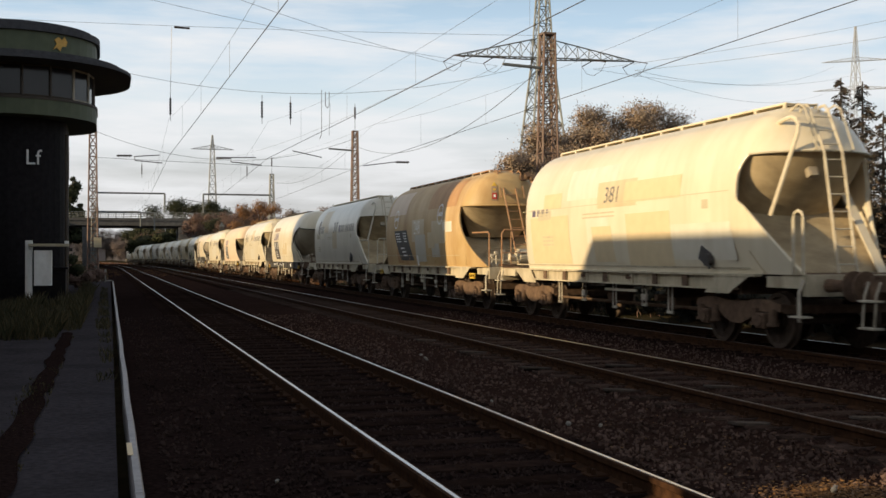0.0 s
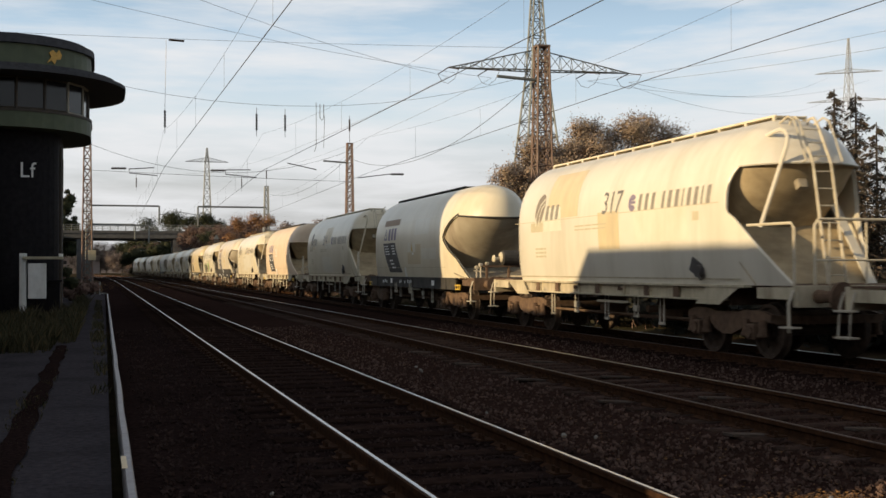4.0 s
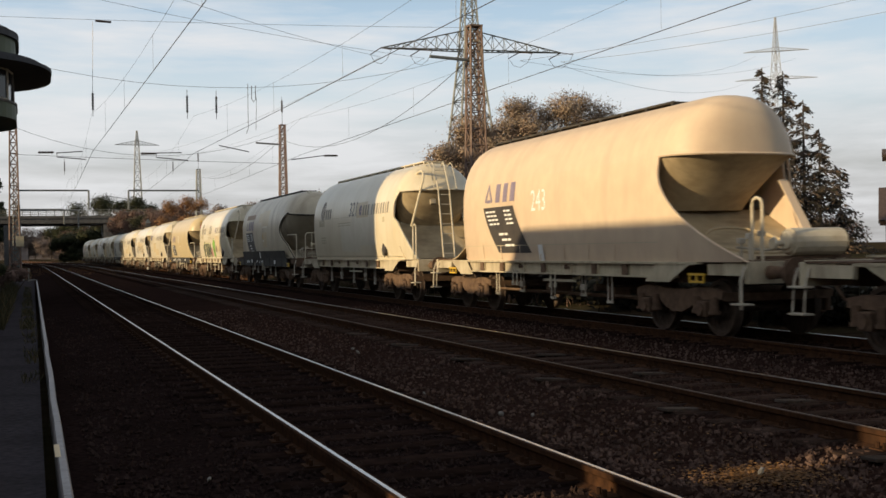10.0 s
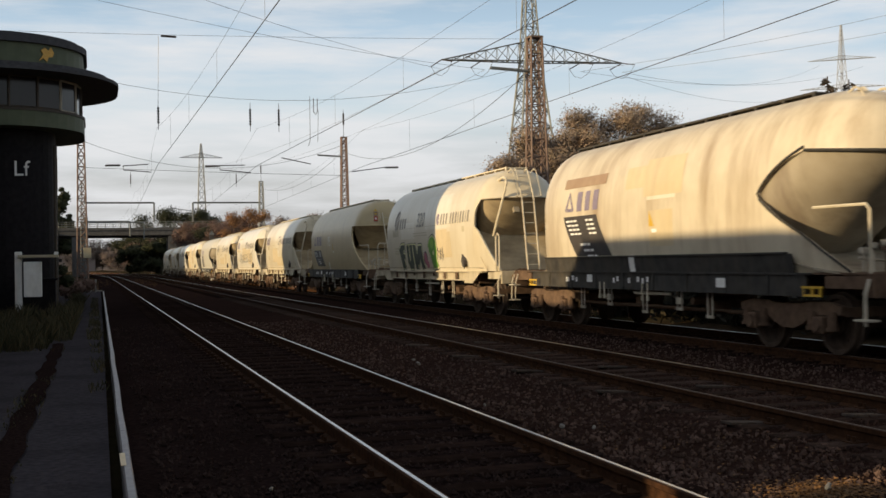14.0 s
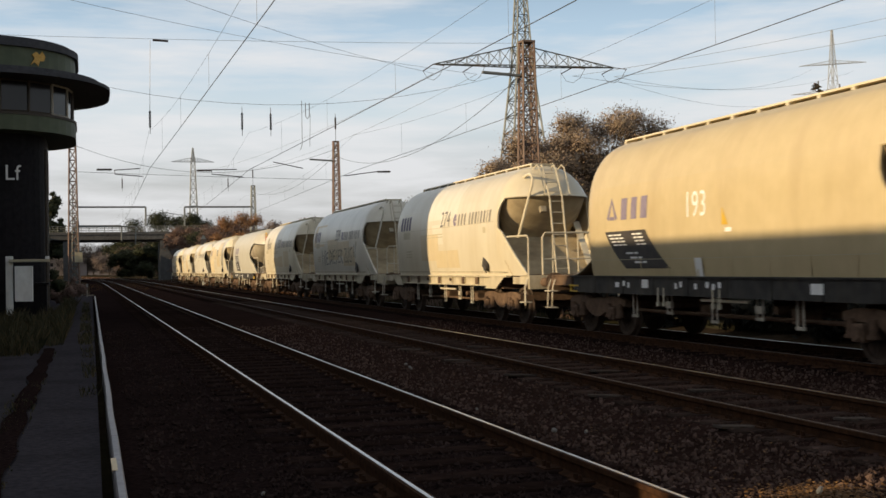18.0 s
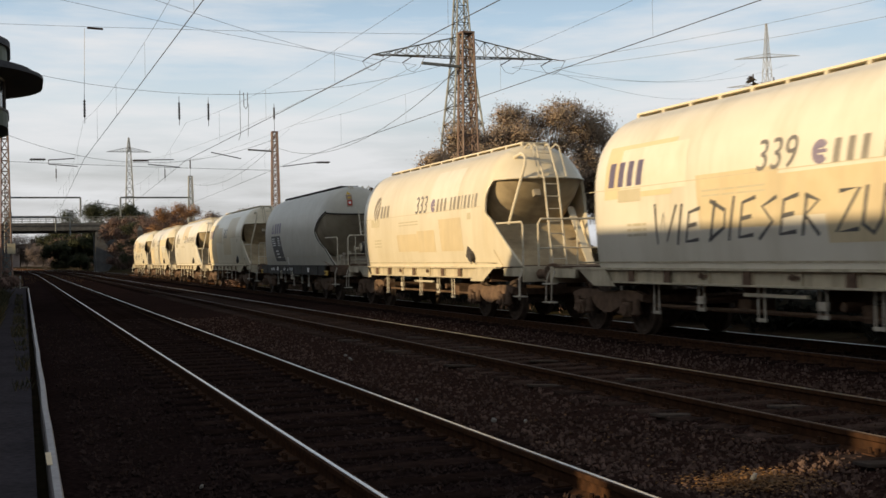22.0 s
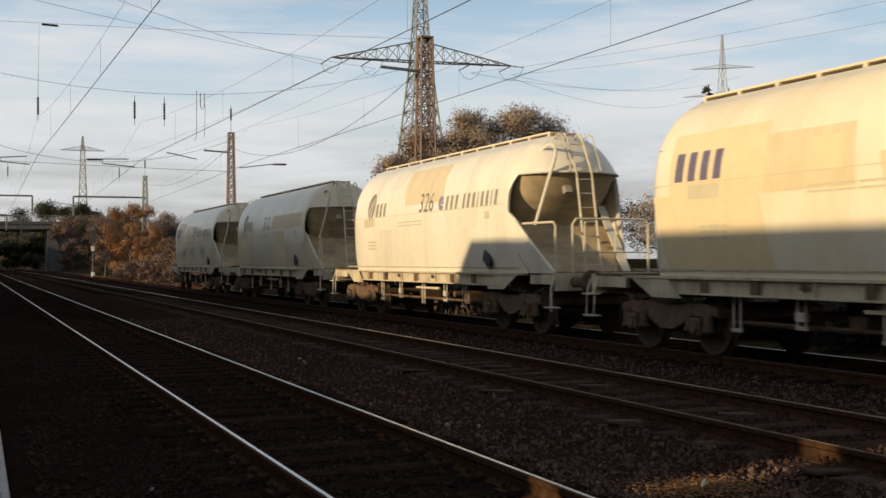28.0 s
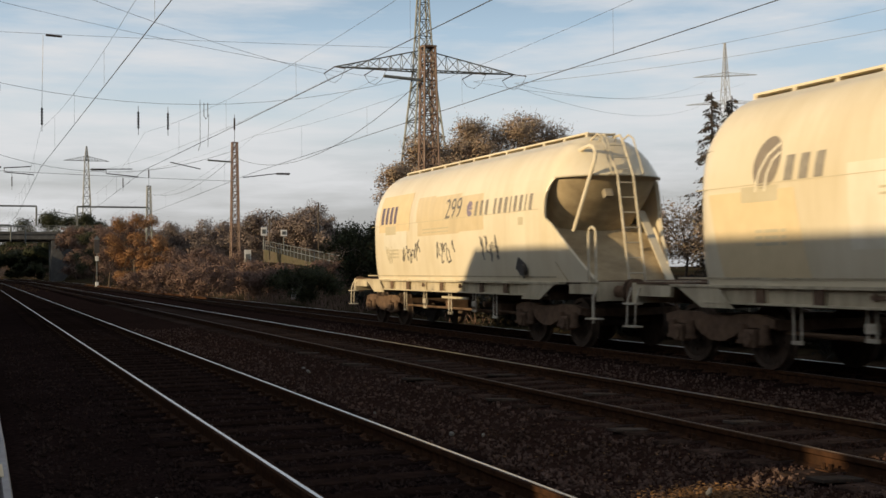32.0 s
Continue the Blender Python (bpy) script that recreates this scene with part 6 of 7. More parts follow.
def railing(parent, sign=-1):
    """Guard rail across the end platform, and a side rail running back to the body."""
    y = sign * 6.98
    sb6 = B()
    tube(sb6, [(-1.27, y, 1.22), (-1.27, y, 2.12), (-1.27, y + 0.08, 2.2), (-1.40, y + 1.15, 2.2)], 0.024, 6)
    part("side_rail", sb6, M["railing"], parent, "tubular side rail")
    bm = B()
    a, b = -0.86, 1.0
    tube(bm, [(a, y, 1.22), (a, y, 2.16), (a + 0.08, y, 2.26), (b - 0.08, y, 2.26), (b, y, 2.16), (b, y, 1.22)], 0.026, 6)
    rod(bm, (a, y, 1.62), (b, y, 1.62), 0.017)
    for x in (-0.55, 0.2):
        rod(bm, (x, y + 0.02, 1.22), (x, y + 0.02, 2.26), 0.018)
    return part("end_railing", bm, M["railing"], parent, "tubular guard rail")


def hoop(parent, sign=-1, x=-1.36):
    bm = B()
    y = sign * 6.93
    tube(bm, [(x, y - 0.13, 1.22), (x, y - 0.13, 2.08), (x, y - 0.10, 2.17), (x, y + 0.0, 2.21), (x, y + 0.10, 2.17), (x, y + 0.13, 2.08), (x, y + 0.13, 1.22)], 0.026, 6)
    return part("grab_hoop", bm, M["railing"], parent, "pale grab hoop")


SLIM = 0.90                              # the bodies are narrower than the loading gauge


def slim(w):
    for ob in w.children_recursive:
        if ob.data and ob.data.users == 1 and ob.name.split(".")[0] != "side_skirt":
            ob.data.transform(Matrix.Diagonal((SLIM, 1, 1, 1)))


def wagon_angular(m, paint, rail, label):
    w = thing("hopper_wagon", label, "freight wagon", "freight train wagons", m=m)
    part("hopper_body", hopper_body("A"), paint, w, smooth=True).data.set_sharp_from_angle(angle=radians(32))
    rim_edges("A", paint, w)
    for s in (-1, 1):
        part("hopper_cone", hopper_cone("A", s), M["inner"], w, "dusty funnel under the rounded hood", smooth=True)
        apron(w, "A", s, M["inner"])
    gusset(w, paint)
    underframe(w, "A")
    walkway(w)
    ladder(w, (-6.52, 1.24), (-6.14, 3.22), (-5.76, 3.93))
    pp = B()
    tube(pp, [(-0.72, -5.45, 3.72), (-0.72, -5.70, 3.77), (-0.71, -5.88, 3.79), (-0.70, -5.99, 3.74), (-0.70, -6.05, 3.63), (-0.72, -6.05, 3.50), (-0.98, -5.62, 2.18)], 0.038, 8)
    part("vent_pipe", pp, paint, w)
    bx2 = B()
    box(bx2, (-0.36, -5.96, 2.88), (0.19, 0.12, 0.16), rx=-25, bevel=0.012)
    box(bx2, (-0.36, -6.03, 2.87), (0.11, 0.02, 0.09), rx=-25)
    part("label_holder", bx2, M["inner_grey"], w)
    hl = B()
    box(hl, (-1.425, -4.17, 1.52), (0.05, 0.34, 0.26), rx=25, bevel=0.01)
    rod(hl, (-1.42, -4.35, 1.45), (-1.52, -4.35, 1.45), 0.11, 12)
    rod(hl, (-1.50, -4.35, 1.45), (-1.50, -4.45, 1.30), 0.025)
    part("connector", hl, M["panel"], w, "dark pipe connector on the side")
    if rail:
        railing(w, -1)
    else:
        hoop(w, -1)
    slim(w)
    for y in (-4.85, 4.85):
        bogie_parts(w, y)
    return w


def wagon_round(m, paint, has_ladder, rail, label, light_sill=False, kind="C", skirt=False):
    w = thing("hopper_wagon", label, "freight wagon", "freight train wagons", m=m)
    part("hopper_body", hopper_body(kind), paint, w, smooth=True).data.set_sharp_from_angle(angle=radians(32))
    rim_edges(kind, M["sill_dark"] if kind == "C" else paint, w)
    for s in (-1, 1):
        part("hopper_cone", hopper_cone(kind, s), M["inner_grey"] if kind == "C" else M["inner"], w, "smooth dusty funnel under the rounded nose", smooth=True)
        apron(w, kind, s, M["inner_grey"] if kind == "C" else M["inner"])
    underframe(w, "A" if light_sill else "B")
    walkway(w, kind == "D" and has_ladder, -4.6 if has_ladder else -3.6)
    if kind == "D":
        gusset(w, paint)
    if has_ladder:
        ladder(w, *(((-6.75, 1.25), (-5.62, 3.2), (-5.22, 3.96)) if kind == "D" else ((-6.62, 2.25), (-6.34, 3.2), (-5.75, 3.93))), x=0.0, wide=0.21)
        vb = B()
        rod(vb, (0.62, -5.4, 3.85), (0.62, -5.5, 3.95), 0.10, 12)
        rod(vb, (0.75, -5.5, 3.80), (0.75, -5.6, 3.88), 0.08, 12)
        box(vb, (0.5, -5.35, 3.84), (0.2, 0.14, 0.16), bevel=0.02)
        part("valve_box", vb, M["bogie"], w)
        vp = B()
        tube(vp, [(0.78, -5.35, 3.75), (0.92, -5.62, 3.62), (0.98, -5.75, 3.40), (0.90, -5.70, 3.2), (0.6, -5.5, 2.95)], 0.04, 8)
        part("vent_pipe", vp, M["railing"], w)
    tz = 1.82 if kind == "C" else 1.52
    tk = B()
    rod(tk, (-0.22, -6.75, tz), (0.85, -6.75, tz), 0.22, 16)
    rod(tk, (-0.26, -6.75, tz), (-0.22, -6.75, tz), 0.17, 16, 0.20)
    part("end_tank", tk, M["sill_dark"] if kind == "C" else M["railing"], w, "air tank lying across the end platform", smooth=False)
    td = B()
    rod(td, (-0.30, -6.75, tz + 0.02), (-0.26, -6.75, tz + 0.02), 0.13, 16, 0.15)
    rod(td, (-0.52, -6.70, tz - 0.02), (-0.48, -6.70, tz - 0.02), 0.09, 14, 0.11)
    rod(td, (-0.48, -6.70, tz - 0.02), (-0.26, -6.72, tz - 0.02), 0.04, 8)
    part("tank_cap", td, M["cream"], w, "cream round valve caps")
    ts = B()
    box(ts, (0.1, -6.75, tz - 0.24), (1.9, 0.10, 0.05))
    for x in (-0.75, 0.0, 0.7):
        box(ts, (x, -6.75, (tz + 0.96) / 2), (0.06, 0.08, tz - 1.44))
    part("tank_stand", ts, M["bogie"], w)
    vg = B()
    for x, y, z in ((-0.9, -6.6, 1.62), (-0.7, -6.65, 1.66), (-1.0, -6.5, 1.55)):
        rod(vg, (x, y, 1.25), (x, y, z), 0.025, 6)
        box(vg, (x, y, z), (0.12, 0.10, 0.09), bevel=0.02)
    tube(vg, [(-1.1, -6.5, 1.45), (-0.6, -6.55, 1.40), (0.2, -6.6, 1.42)], 0.022, 6)
    part("valve", vg, M["brake"], w, "small valves and pipes on the platform")
    if rail:
        railing(w, -1)
    elif kind == "D":
        hoop(w, -1, -1.0)
    if not light_sill:
        if skirt:
            sk = flat_rect(-4.75, 0, 5.3, 0.32)
            conform(sk, "side_skirt", M["sill_dark"], w, 0, 1.21, lift=0.012, label="black skirt along the lower edge")
            lg2 = B()
            box(lg2, (-skin(1.53) - 0.02, -0.2, 1.54), (0.06, 9.9, 0.03))
            part("skirt_ledge", lg2, M["sill_dark"], w)
        for k, (yy, wd) in enumerate(((3.4, 0.16), (3.1, 0.10), (2.9, 0.08), (2.2, 0.26), (1.0, 0.08), (0.82, 0.08), (0.3, 0.08), (-0.1, 0.09), (-0.3, 0.09), (-0.5, 0.09), (-3.2, 0.3))):
            sm4 = B()
            box(sm4, (-1.424, yy, 1.06 + 0.03 * (k % 2)), (0.008, wd, 0.10 if wd < 0.2 else 0.16))
            part("sill_marking", sm4, M["white"], w)
    for yy in (-5.75, 5.6):
        ys = B()
        box(ys, (-1.38, yy, 1.02), (0.05, 0.50, 0.035))
        box(ys, (-1.38, yy, 0.90), (0.05, 0.40, 0.035))
        for q in (-0.2, 0.0, 0.2):
            box(ys, (-1.38, yy + q, 0.96), (0.04, 0.035, 0.16))
        part("shunter_step", ys, M["yellow"], w, "yellow step frame")
    for k in range(4):
        lv = B()
        rod(lv, (-1.40, 1.5 + k * 0.22 - (2.4 if k > 1 else 0), 1.02), (-1.40, 1.5 + k * 0.22 - (2.4 if k > 1 else 0), 0.72), 0.02)
        box(lv, (-1.40, 1.5 + k * 0.22 - (2.4 if k > 1 else 0), 0.72), (0.05, 0.06, 0.08))
        part("brake_lever", lv, M["railing"], w)
    if kind == "D":
        for k in range(10):
            rbm = B()
            y = -5.2 + k * 1.08
            slab(rbm, [(-1.40, y, 1.24), (-skin(1.60) - 0.004, y, 1.60), (-skin(1.24) - 0.055, y, 1.24)], (0, 0.03, 0))
            part("side_rib", tidy(rbm), paint, w)
    slim(w)
    for y in (-4.85, 4.85):
        bogie_parts(w, y)
    return w


def placard(w, kind="D"):
    """Hazard plates on the hood: a yellow triangle above a dark red field with a pale ring."""
    t0, ln = SHAPE[kind]
    rim = RIM[kind]
    for name, dz, hh, ww, mat, lift in (("placard_field", 0.34, 0.42, 0.19, M["brownpatch"], 0.0), ("placard_triangle", 0.62, 0.12, 0.16, M["yellow"], 0.004), ("placard", 0.26, 0.18, 0.15, M["red"], 0.006),
                                        ("placard_mark", 0.26, 0.08, 0.07, M["white"], 0.010), ("placard_mark", 0.45, 0.06, 0.09, M["yellow"], 0.006)):
        bm = B()
        rows = []
        for f in (0.0, 0.5, 1.0):
            z = rim + dz - hh / 2 + hh * f
            row = []
            for du in (-0.5, 0.5):
                half = du * ww * ((1 - f) if name == "placard_triangle" else 1.0)
                x = -0.52 + half
                w0, e = skin(z), hood_reach(z, kind)
                n = SQUARE[kind]
                y = -t0 - e * max(0.0, 1 - abs(x / w0) ** n) ** (1 / n)
                row.append(Vector((x * SLIM, y - 0.012 - lift, z + 0.006 + lift)))
            rows.append(row)
        for a, b in zip(rows, rows[1:]):
            bm.faces.new([bm.verts.new(p) for p in (a[0], a[1], b[1], b[0])])
        part(name, bm, mat, w, "small hazard plate")


# markings; lettering of owners is drawn as plain bars and emblems
def letter_blocks(w, widths, h, y0, z0, mat, name, gap=0.07, lean=0.12):
    """Plain bars in place of an owner's lettering."""
    u = 0.0
    for k in widths:
        conform(flat_rect(u, 0, u + k, h), name, mat, w, y0, z0, lean=lean)
        u += k + gap


def mark_emblem_owner(w):
    disc = flat_ring(0.0, 0.36, 0.78, 30)
    conform(disc, "emblem", M["logo_grey"], w, 3.36, 2.92, lean=0.15)
    for pts in (((-0.16, -0.40), (-0.13, -0.12), (0.0, 0.10), (0.20, 0.24)), ((0.04, -0.40), (0.05, -0.16), (0.12, 0.02), (0.26, 0.12))):
        conform(flat_stroke(pts, 0.045), "emblem_stripe", M["repaint_pale"], w, 3.36, 2.92, lift=0.009, lean=0.15)
    letter_blocks(w, (0.17, 0.17, 0.17), 0.34, 2.98, 2.64, M["softletters"], "owner_bar", 0.13)


def mark_box_owner(w, patch_on=True):
    if patch_on:
        conform(flat_rect(0, 0, 2.3, 0.95), "paint_patch", M["patch"], w, 4.4, 2.45, lift=0.004)
    letter_blocks(w, (0.21, 0.19, 0.19, 0.19), 0.44, 4.26, 2.66, M["blue"], "owner_bar", 0.13, 0.05)


def mark_angular(w, number, owner, operator=True, patch_on=True, at_y=-0.2, wide=0.95):
    if owner == "emblem":
        mark_emblem_owner(w)
    elif owner == "rest":
        letter_blocks(w, (0.21, 0.15, 0.19, 0.12), 0.16, 4.30, 2.48, M["blue"], "owner_rest", 0.12, 0.05)
    else:
        mark_box_owner(w, patch_on)
    tm = text_mesh(number)
    conform(tm, "fleet_number", M["letters"], w, at_y, 2.64, wide / max(v.co.x for v in tm.vertices), 0.69 * wide, "dark fleet number", lean=0.1)
    if operator:
        lb = flat_ring(0.05, 0.17, 1.0, 16, 0.6, 5.6)
        flat_rect(-0.05, -0.02, 0.14, 0.03, 2, lb)
        conform(lb, "operator_emblem", M["softblue"], w, -1.66, 2.80)
        letter_blocks(w, (0.13, 0.13, 0.13), 0.33, -1.92, 2.62, M["softletters"], "operator_bar", 0.145, 0.12)
        letter_blocks(w, (0.10, 0.14, 0.14, 0.05, 0.12, 0.12, 0.05, 0.13), 0.33, -2.90, 2.62, M["softletters"], "operator_bar", 0.135, 0.12)
    rr = random.Random(int(number) + 7)
    for k in range(4):
        wd, ht = rr.uniform(1.0, 3.0), rr.uniform(0.4, 1.15)
        conform(flat_rect(0, 0, wd, ht, 6), "repainted_patch", M[rr.choice(("repaint_dark", "repaint_pale"))], w, rr.uniform(-2.4, 4.2), rr.uniform(1.35, 2.9), lift=0.002 + 0.0008 * k, lean=rr.uniform(-0.3, 0.05))
    small = B()
    for k in range(3):
        bars([0.16, 0.3, 0.12], 0.045, 0.04, small, 0, -k * 0.09)
    conform(small, "data_marking", M["faint"], w, 3.6, 1.95, kind="stuff")
    s2 = B()
    for k in range(2):
        bars([0.5, 0.35, 0.7], 0.03, 0.05, s2, 0, -k * 0.08)
    conform(s2, "data_marking", M["faint"], w, 1.2, 2.42, kind="stuff")
    conform(flat_rect(0, 0, 0.22, 0.16), "data_plate", M["faint"], w, -4.1, 2.35)
    conform(flat_rect(0, 0, 0.8, 0.22), "data_plate", M["faint"], w, 3.9, 2.38)
    seam = B()
    flat_rect(-5.0, 0, 5.0, 0.012, 1, seam)
    conform(seam, "weld_seam", M["faint"], w, 0, 2.62)
    sm3 = B()
    flat_rect(-5.6, 0, 5.6, 0.03, 1, sm3)
    conform(sm3, "weld_seam", M["sill"], w, 0, 1.30, lift=0.01)


def ochre_field(w, y0, z0, wide, tall, lean=-0.12, lift=0.0045):
    conform(flat_rect(0, 0, wide, tall, 8), "paint_patch", M["patch"], w, y0, z0, lift=lift, lean=lean)


def mark_round(w, number, dark=True, brown=False, warn=True, at_y=3.2, owner=True, low=0.0, deep=1.05):
    tri = B()
    if owner:
        letter_blocks(w, (0.26, 0.24, 0.26), 0.42, at_y - 0.62, 2.54 - low, M["softblue"], "owner_bar", 0.17, 0.1)
    flat_stroke([(0.04, 0.0), (0.22, 0.38), (0.42, 0.0)], 0.10, tri)
    flat_stroke([(0.12, 0.02), (0.34, 0.02)], 0.07, tri)
    if owner:
        conform(tri, "owner_mark", M["softblue"], w, at_y, 2.56 - low)
    else:
        tri.free()
    if dark:
        pn = B()
        n = 8
        prev = None
        for k in range(n + 1):
            f = k / n
            wz = -deep * f
            left, right = 0.0 + 0.80 * f ** 1.3, 1.75 + 0.85 * f ** 1.2
            row = (pn.verts.new((left, wz, 0)), pn.verts.new((right, wz, 0)))
            if prev:
                pn.faces.new((prev[0], prev[1], row[1], row[0]))
            prev = row
        conform(pn, "data_panel", M["panel"], w, at_y + 0.1, 2.44 - 1.6 * low, label="black curved data panel")
        tx = B()
        for k in range(4):
            bars([0.2, 0.14, 0.16], 0.04 * deep, 0.04, tx, 0.14 + 0.08 * k, (-0.12 - k * 0.09) * deep)
            bars([0.14, 0.2], 0.04 * deep, 0.04, tx, 1.2 + 0.06 * k, (-0.12 - k * 0.09) * deep)
        for k in range(3):
            bars([0.3, 0.16], 0.05 * deep, 0.04, tx, 0.9 + 0.16 * k, (-0.62 - k * 0.12) * deep)
        conform(tx, "data_marking", M["white"], w, at_y + 0.1, 2.44 - 1.6 * low, lift=0.010, kind="stuff")
    if brown:
        conform(flat_rect(0, 0, 2.2, 0.22), "brown_label", M["brownpatch"], w, at_y + 0.15, 3.06)
    if number:
        conform(text_mesh(number), "fleet_number", M["white"], w, 0.60, 2.28, 0.52, 0.64, "white fleet number")
    if warn:
        tr = B()
        a, b, c = tr.verts.new((0, 0, 0)), tr.verts.new((0.2, 0, 0)), tr.verts.new((0.02, 0.3, 0))
        tr.faces.new((a, b, c))
        conform(tr, "warning_triangle", M["yellow"], w, -0.65, 2.1)
        conform(flat_rect(0, 0, 0.4, 0.14), "data_plate", M["white"], w, -0.75, 1.98, 0.5, 0.5)
    rr = random.Random(int(at_y * 100) + len(number) + 3 * brown)
    for k in range(4):
        wd, ht = rr.uniform(0.7, 2.0), rr.uniform(0.3, 0.8)
        if warn and number != "193" or brown or not owner:
            conform(flat_rect(0, 0, wd, ht, 6), "repainted_patch", M[rr.choice(("repaint_dark", "repaint_pale"))] if owner else M["tan"], w, rr.uniform(-2.0, 1.0), rr.uniform(1.6, 2.9), lift=0.002 + 0.0008 * k, lean=rr.uniform(-0.1, 0.1))
    seam = B()
    flat_rect(-4.6, 0, 4.6, 0.012, 1, seam)
    conform(seam, "weld_seam", M["faint"], w, 0, 1.55)
    conform(flat_rect(0, 0, 0.24, 0.34), "route_card", M["white"], w, 0.3, 1.24 - 0.02, lift=0.03)


def scribble(w, seed, y0, z0, n, size, mat, name="sprayed_tag"):
    r = random.Random(seed)
    bm = B()
    u = 0.0
    for k in range(n):
        pts = [(u + r.uniform(0, 0.3) * size, r.uniform(0, 1) * size) for _ in range(3)]
        pts = [(u, r.uniform(0.4, 1) * size)] + pts + [(u + 0.35 * size, r.uniform(0, 0.6) * size)]
        fine = []
        for a, b in zip(pts, pts[1:]):
            for i in range(4):
                f = i / 4
                fine.append((a[0] + (b[0] - a[0]) * f + 0.03 * math.sin(f * 6), a[1] + (b[1] - a[1]) * f))
        flat_stroke(fine + [pts[-1]], 0.035 * (0.8 + size * 0.4), bm)
        u += 0.42 * size
    return conform(bm, name, mat, w, y0, z0, label="sprayed scrawl")


# wagon by wagon, from the head of the visible train to its tail
W = {}
A_LABEL = "dusty cream bulk hopper wagon with angular end"
W[-2] = wagon_angular(pose(T3, 0, 0), M["cream"], True, A_LABEL + " and a guard rail")
W[-1] = wagon_round(pose(T3, 0, 0), M["greybeige"], True, False, "grey-beige round-nosed bulk hopper wagon with dark frame")
W[0] = wagon_angular(pose(T3, 0, 0), M["cream"], False, A_LABEL + " and faded marks")
mark_angular(W[0], "381", "rest", operator=False, at_y=0.12, wide=0.7)
ochre_field(W[0], -0.9, 2.60, 2.4, 0.42, 0.0)
ochre_field(W[0], 4.3, 1.35, 2.4, 1.10)
ochre_field(W[0], 3.55, 2.62, 1.1, 0.36, 0.0)
ochre_field(W[0], -1.1, 1.32, 1.9, 1.05)
ochre_field(W[0], 0.55, 1.40, 1.0, 0.75, -0.25)
W[1] = wagon_round(pose(T3, 0, 0), M["ochre"], True, True, "ochre round-nosed bulk hopper wagon covered in brown dust", light_sill=True, kind="D")
mark_round(W[1], "248", warn=False, owner=False)
for yy in (3.1, -2.55):
    conform(flat_ring(0.28, 0.33, 0.95), "round_emblem", M["white"], W[1], yy, 2.85)
    conform(bars([0.1, 0.06, 0.1, 0.1], 0.13, 0.03, u=-0.2, w=-0.06), "emblem_bars", M["white"], W[1], yy, 2.85)
placard(W[1])
for ob in W[1].children_recursive:
    if ob.name.split(".")[0] in ("ladder", "grip", "end_railing", "side_rail", "vent_pipe", "walkway"):
        ob.data.materials[0] = M["rusty_rail"]
for y0, z0, wd, ht, mt in ((4.2, 3.0, 2.4, 0.8, "rose"), (-1.0, 3.05, 3.2, 0.85, "rust_dust"), (0.4, 1.35, 1.3, 0.9, "greybeige"), (-1.6, 1.5, 0.9, 0.7, "greybeige"), (-2.9, 2.28, 1.0, 0.32, "pale"), (3.0, 1.3, 0.8, 0.5, "rust_dust")):
    conform(flat_rect(0, 0, wd, ht, 8), "dust_field", M[mt], W[1], y0, z0, lift=0.003, lean=-0.1)
W[2] = wagon_angular(pose(T3, 0, 0), M["pale"], True, "pale bulk hopper wagon with angular end recess and grey stains")
mark_angular(W[2], "317", "emblem")
W[3] = wagon_round(pose(T3, 0, 0), M["cream"], False, False, "cream round-nosed bulk hopper wagon with smooth nose, dark frame")
mark_round(W[3], "", brown=True)
W[4] = wagon_angular(pose(T3, 0, 0), M["cream"], False, A_LABEL + " and dark fleet number")
mark_angular(W[4], "314", "emblem", at_y=0.52)
W[5] = wagon_round(pose(T3, 0, 0), M["rose"], False, False, "rose-dusted round-nosed bulk hopper wagon without end ladder", light_sill=True, kind="D")
mark_round(W[5], "243", warn=False)
W[6] = wagon_angular(pose(T3, 0, 0), M["cream"], False, A_LABEL + " and dark fleet number")
mark_angular(W[6], "321", "emblem")
W[7] = wagon_round(pose(T3, 0, 0), M["weathered"], True, True, "weathered cream round-nosed bulk hopper wagon with end ladder and brown label", skirt=True)
mark_round(W[7], "", brown=True, at_y=3.4)
W[8] = wagon_angular(pose(T3, 0, 0), M["cream"], False, "cream bulk hopper wagon with a green and pink sprayed piece")
mark_angular(W[8], "320", "emblem", at_y=0.85)
FAT = (("F", 3.05, ((0.0, 0.80), (0.30, 0.98), (0.86, 1.0), (0.98, 0.80), (0.64, 0.76), (0.66, 0.62), (0.94, 0.60), (0.92, 0.42), (0.72, 0.40), (0.84, 0.02), (0.40, 0.0), (0.22, 0.45))),
       ("U", 2.08, ((0.0, 0.96), (0.36, 0.98), (0.40, 0.40), (0.52, 0.30), (0.60, 0.45), (0.50, 0.98), (0.86, 0.98), (1.02, 0.30), (0.86, 0.0), (0.36, 0.0), (0.12, 0.25))),
       ("M", 1.30, ((0.02, 0.98), (0.40, 0.96), (0.66, 0.58), (0.82, 0.92), (1.34, 0.92), (1.36, 0.70), (1.62, 0.02), (1.20, 0.0), (1.02, 0.42), (0.86, 0.16), (0.56, 0.16), (0.50, 0.44), (0.66, 0.0), (0.28, 0.0))))


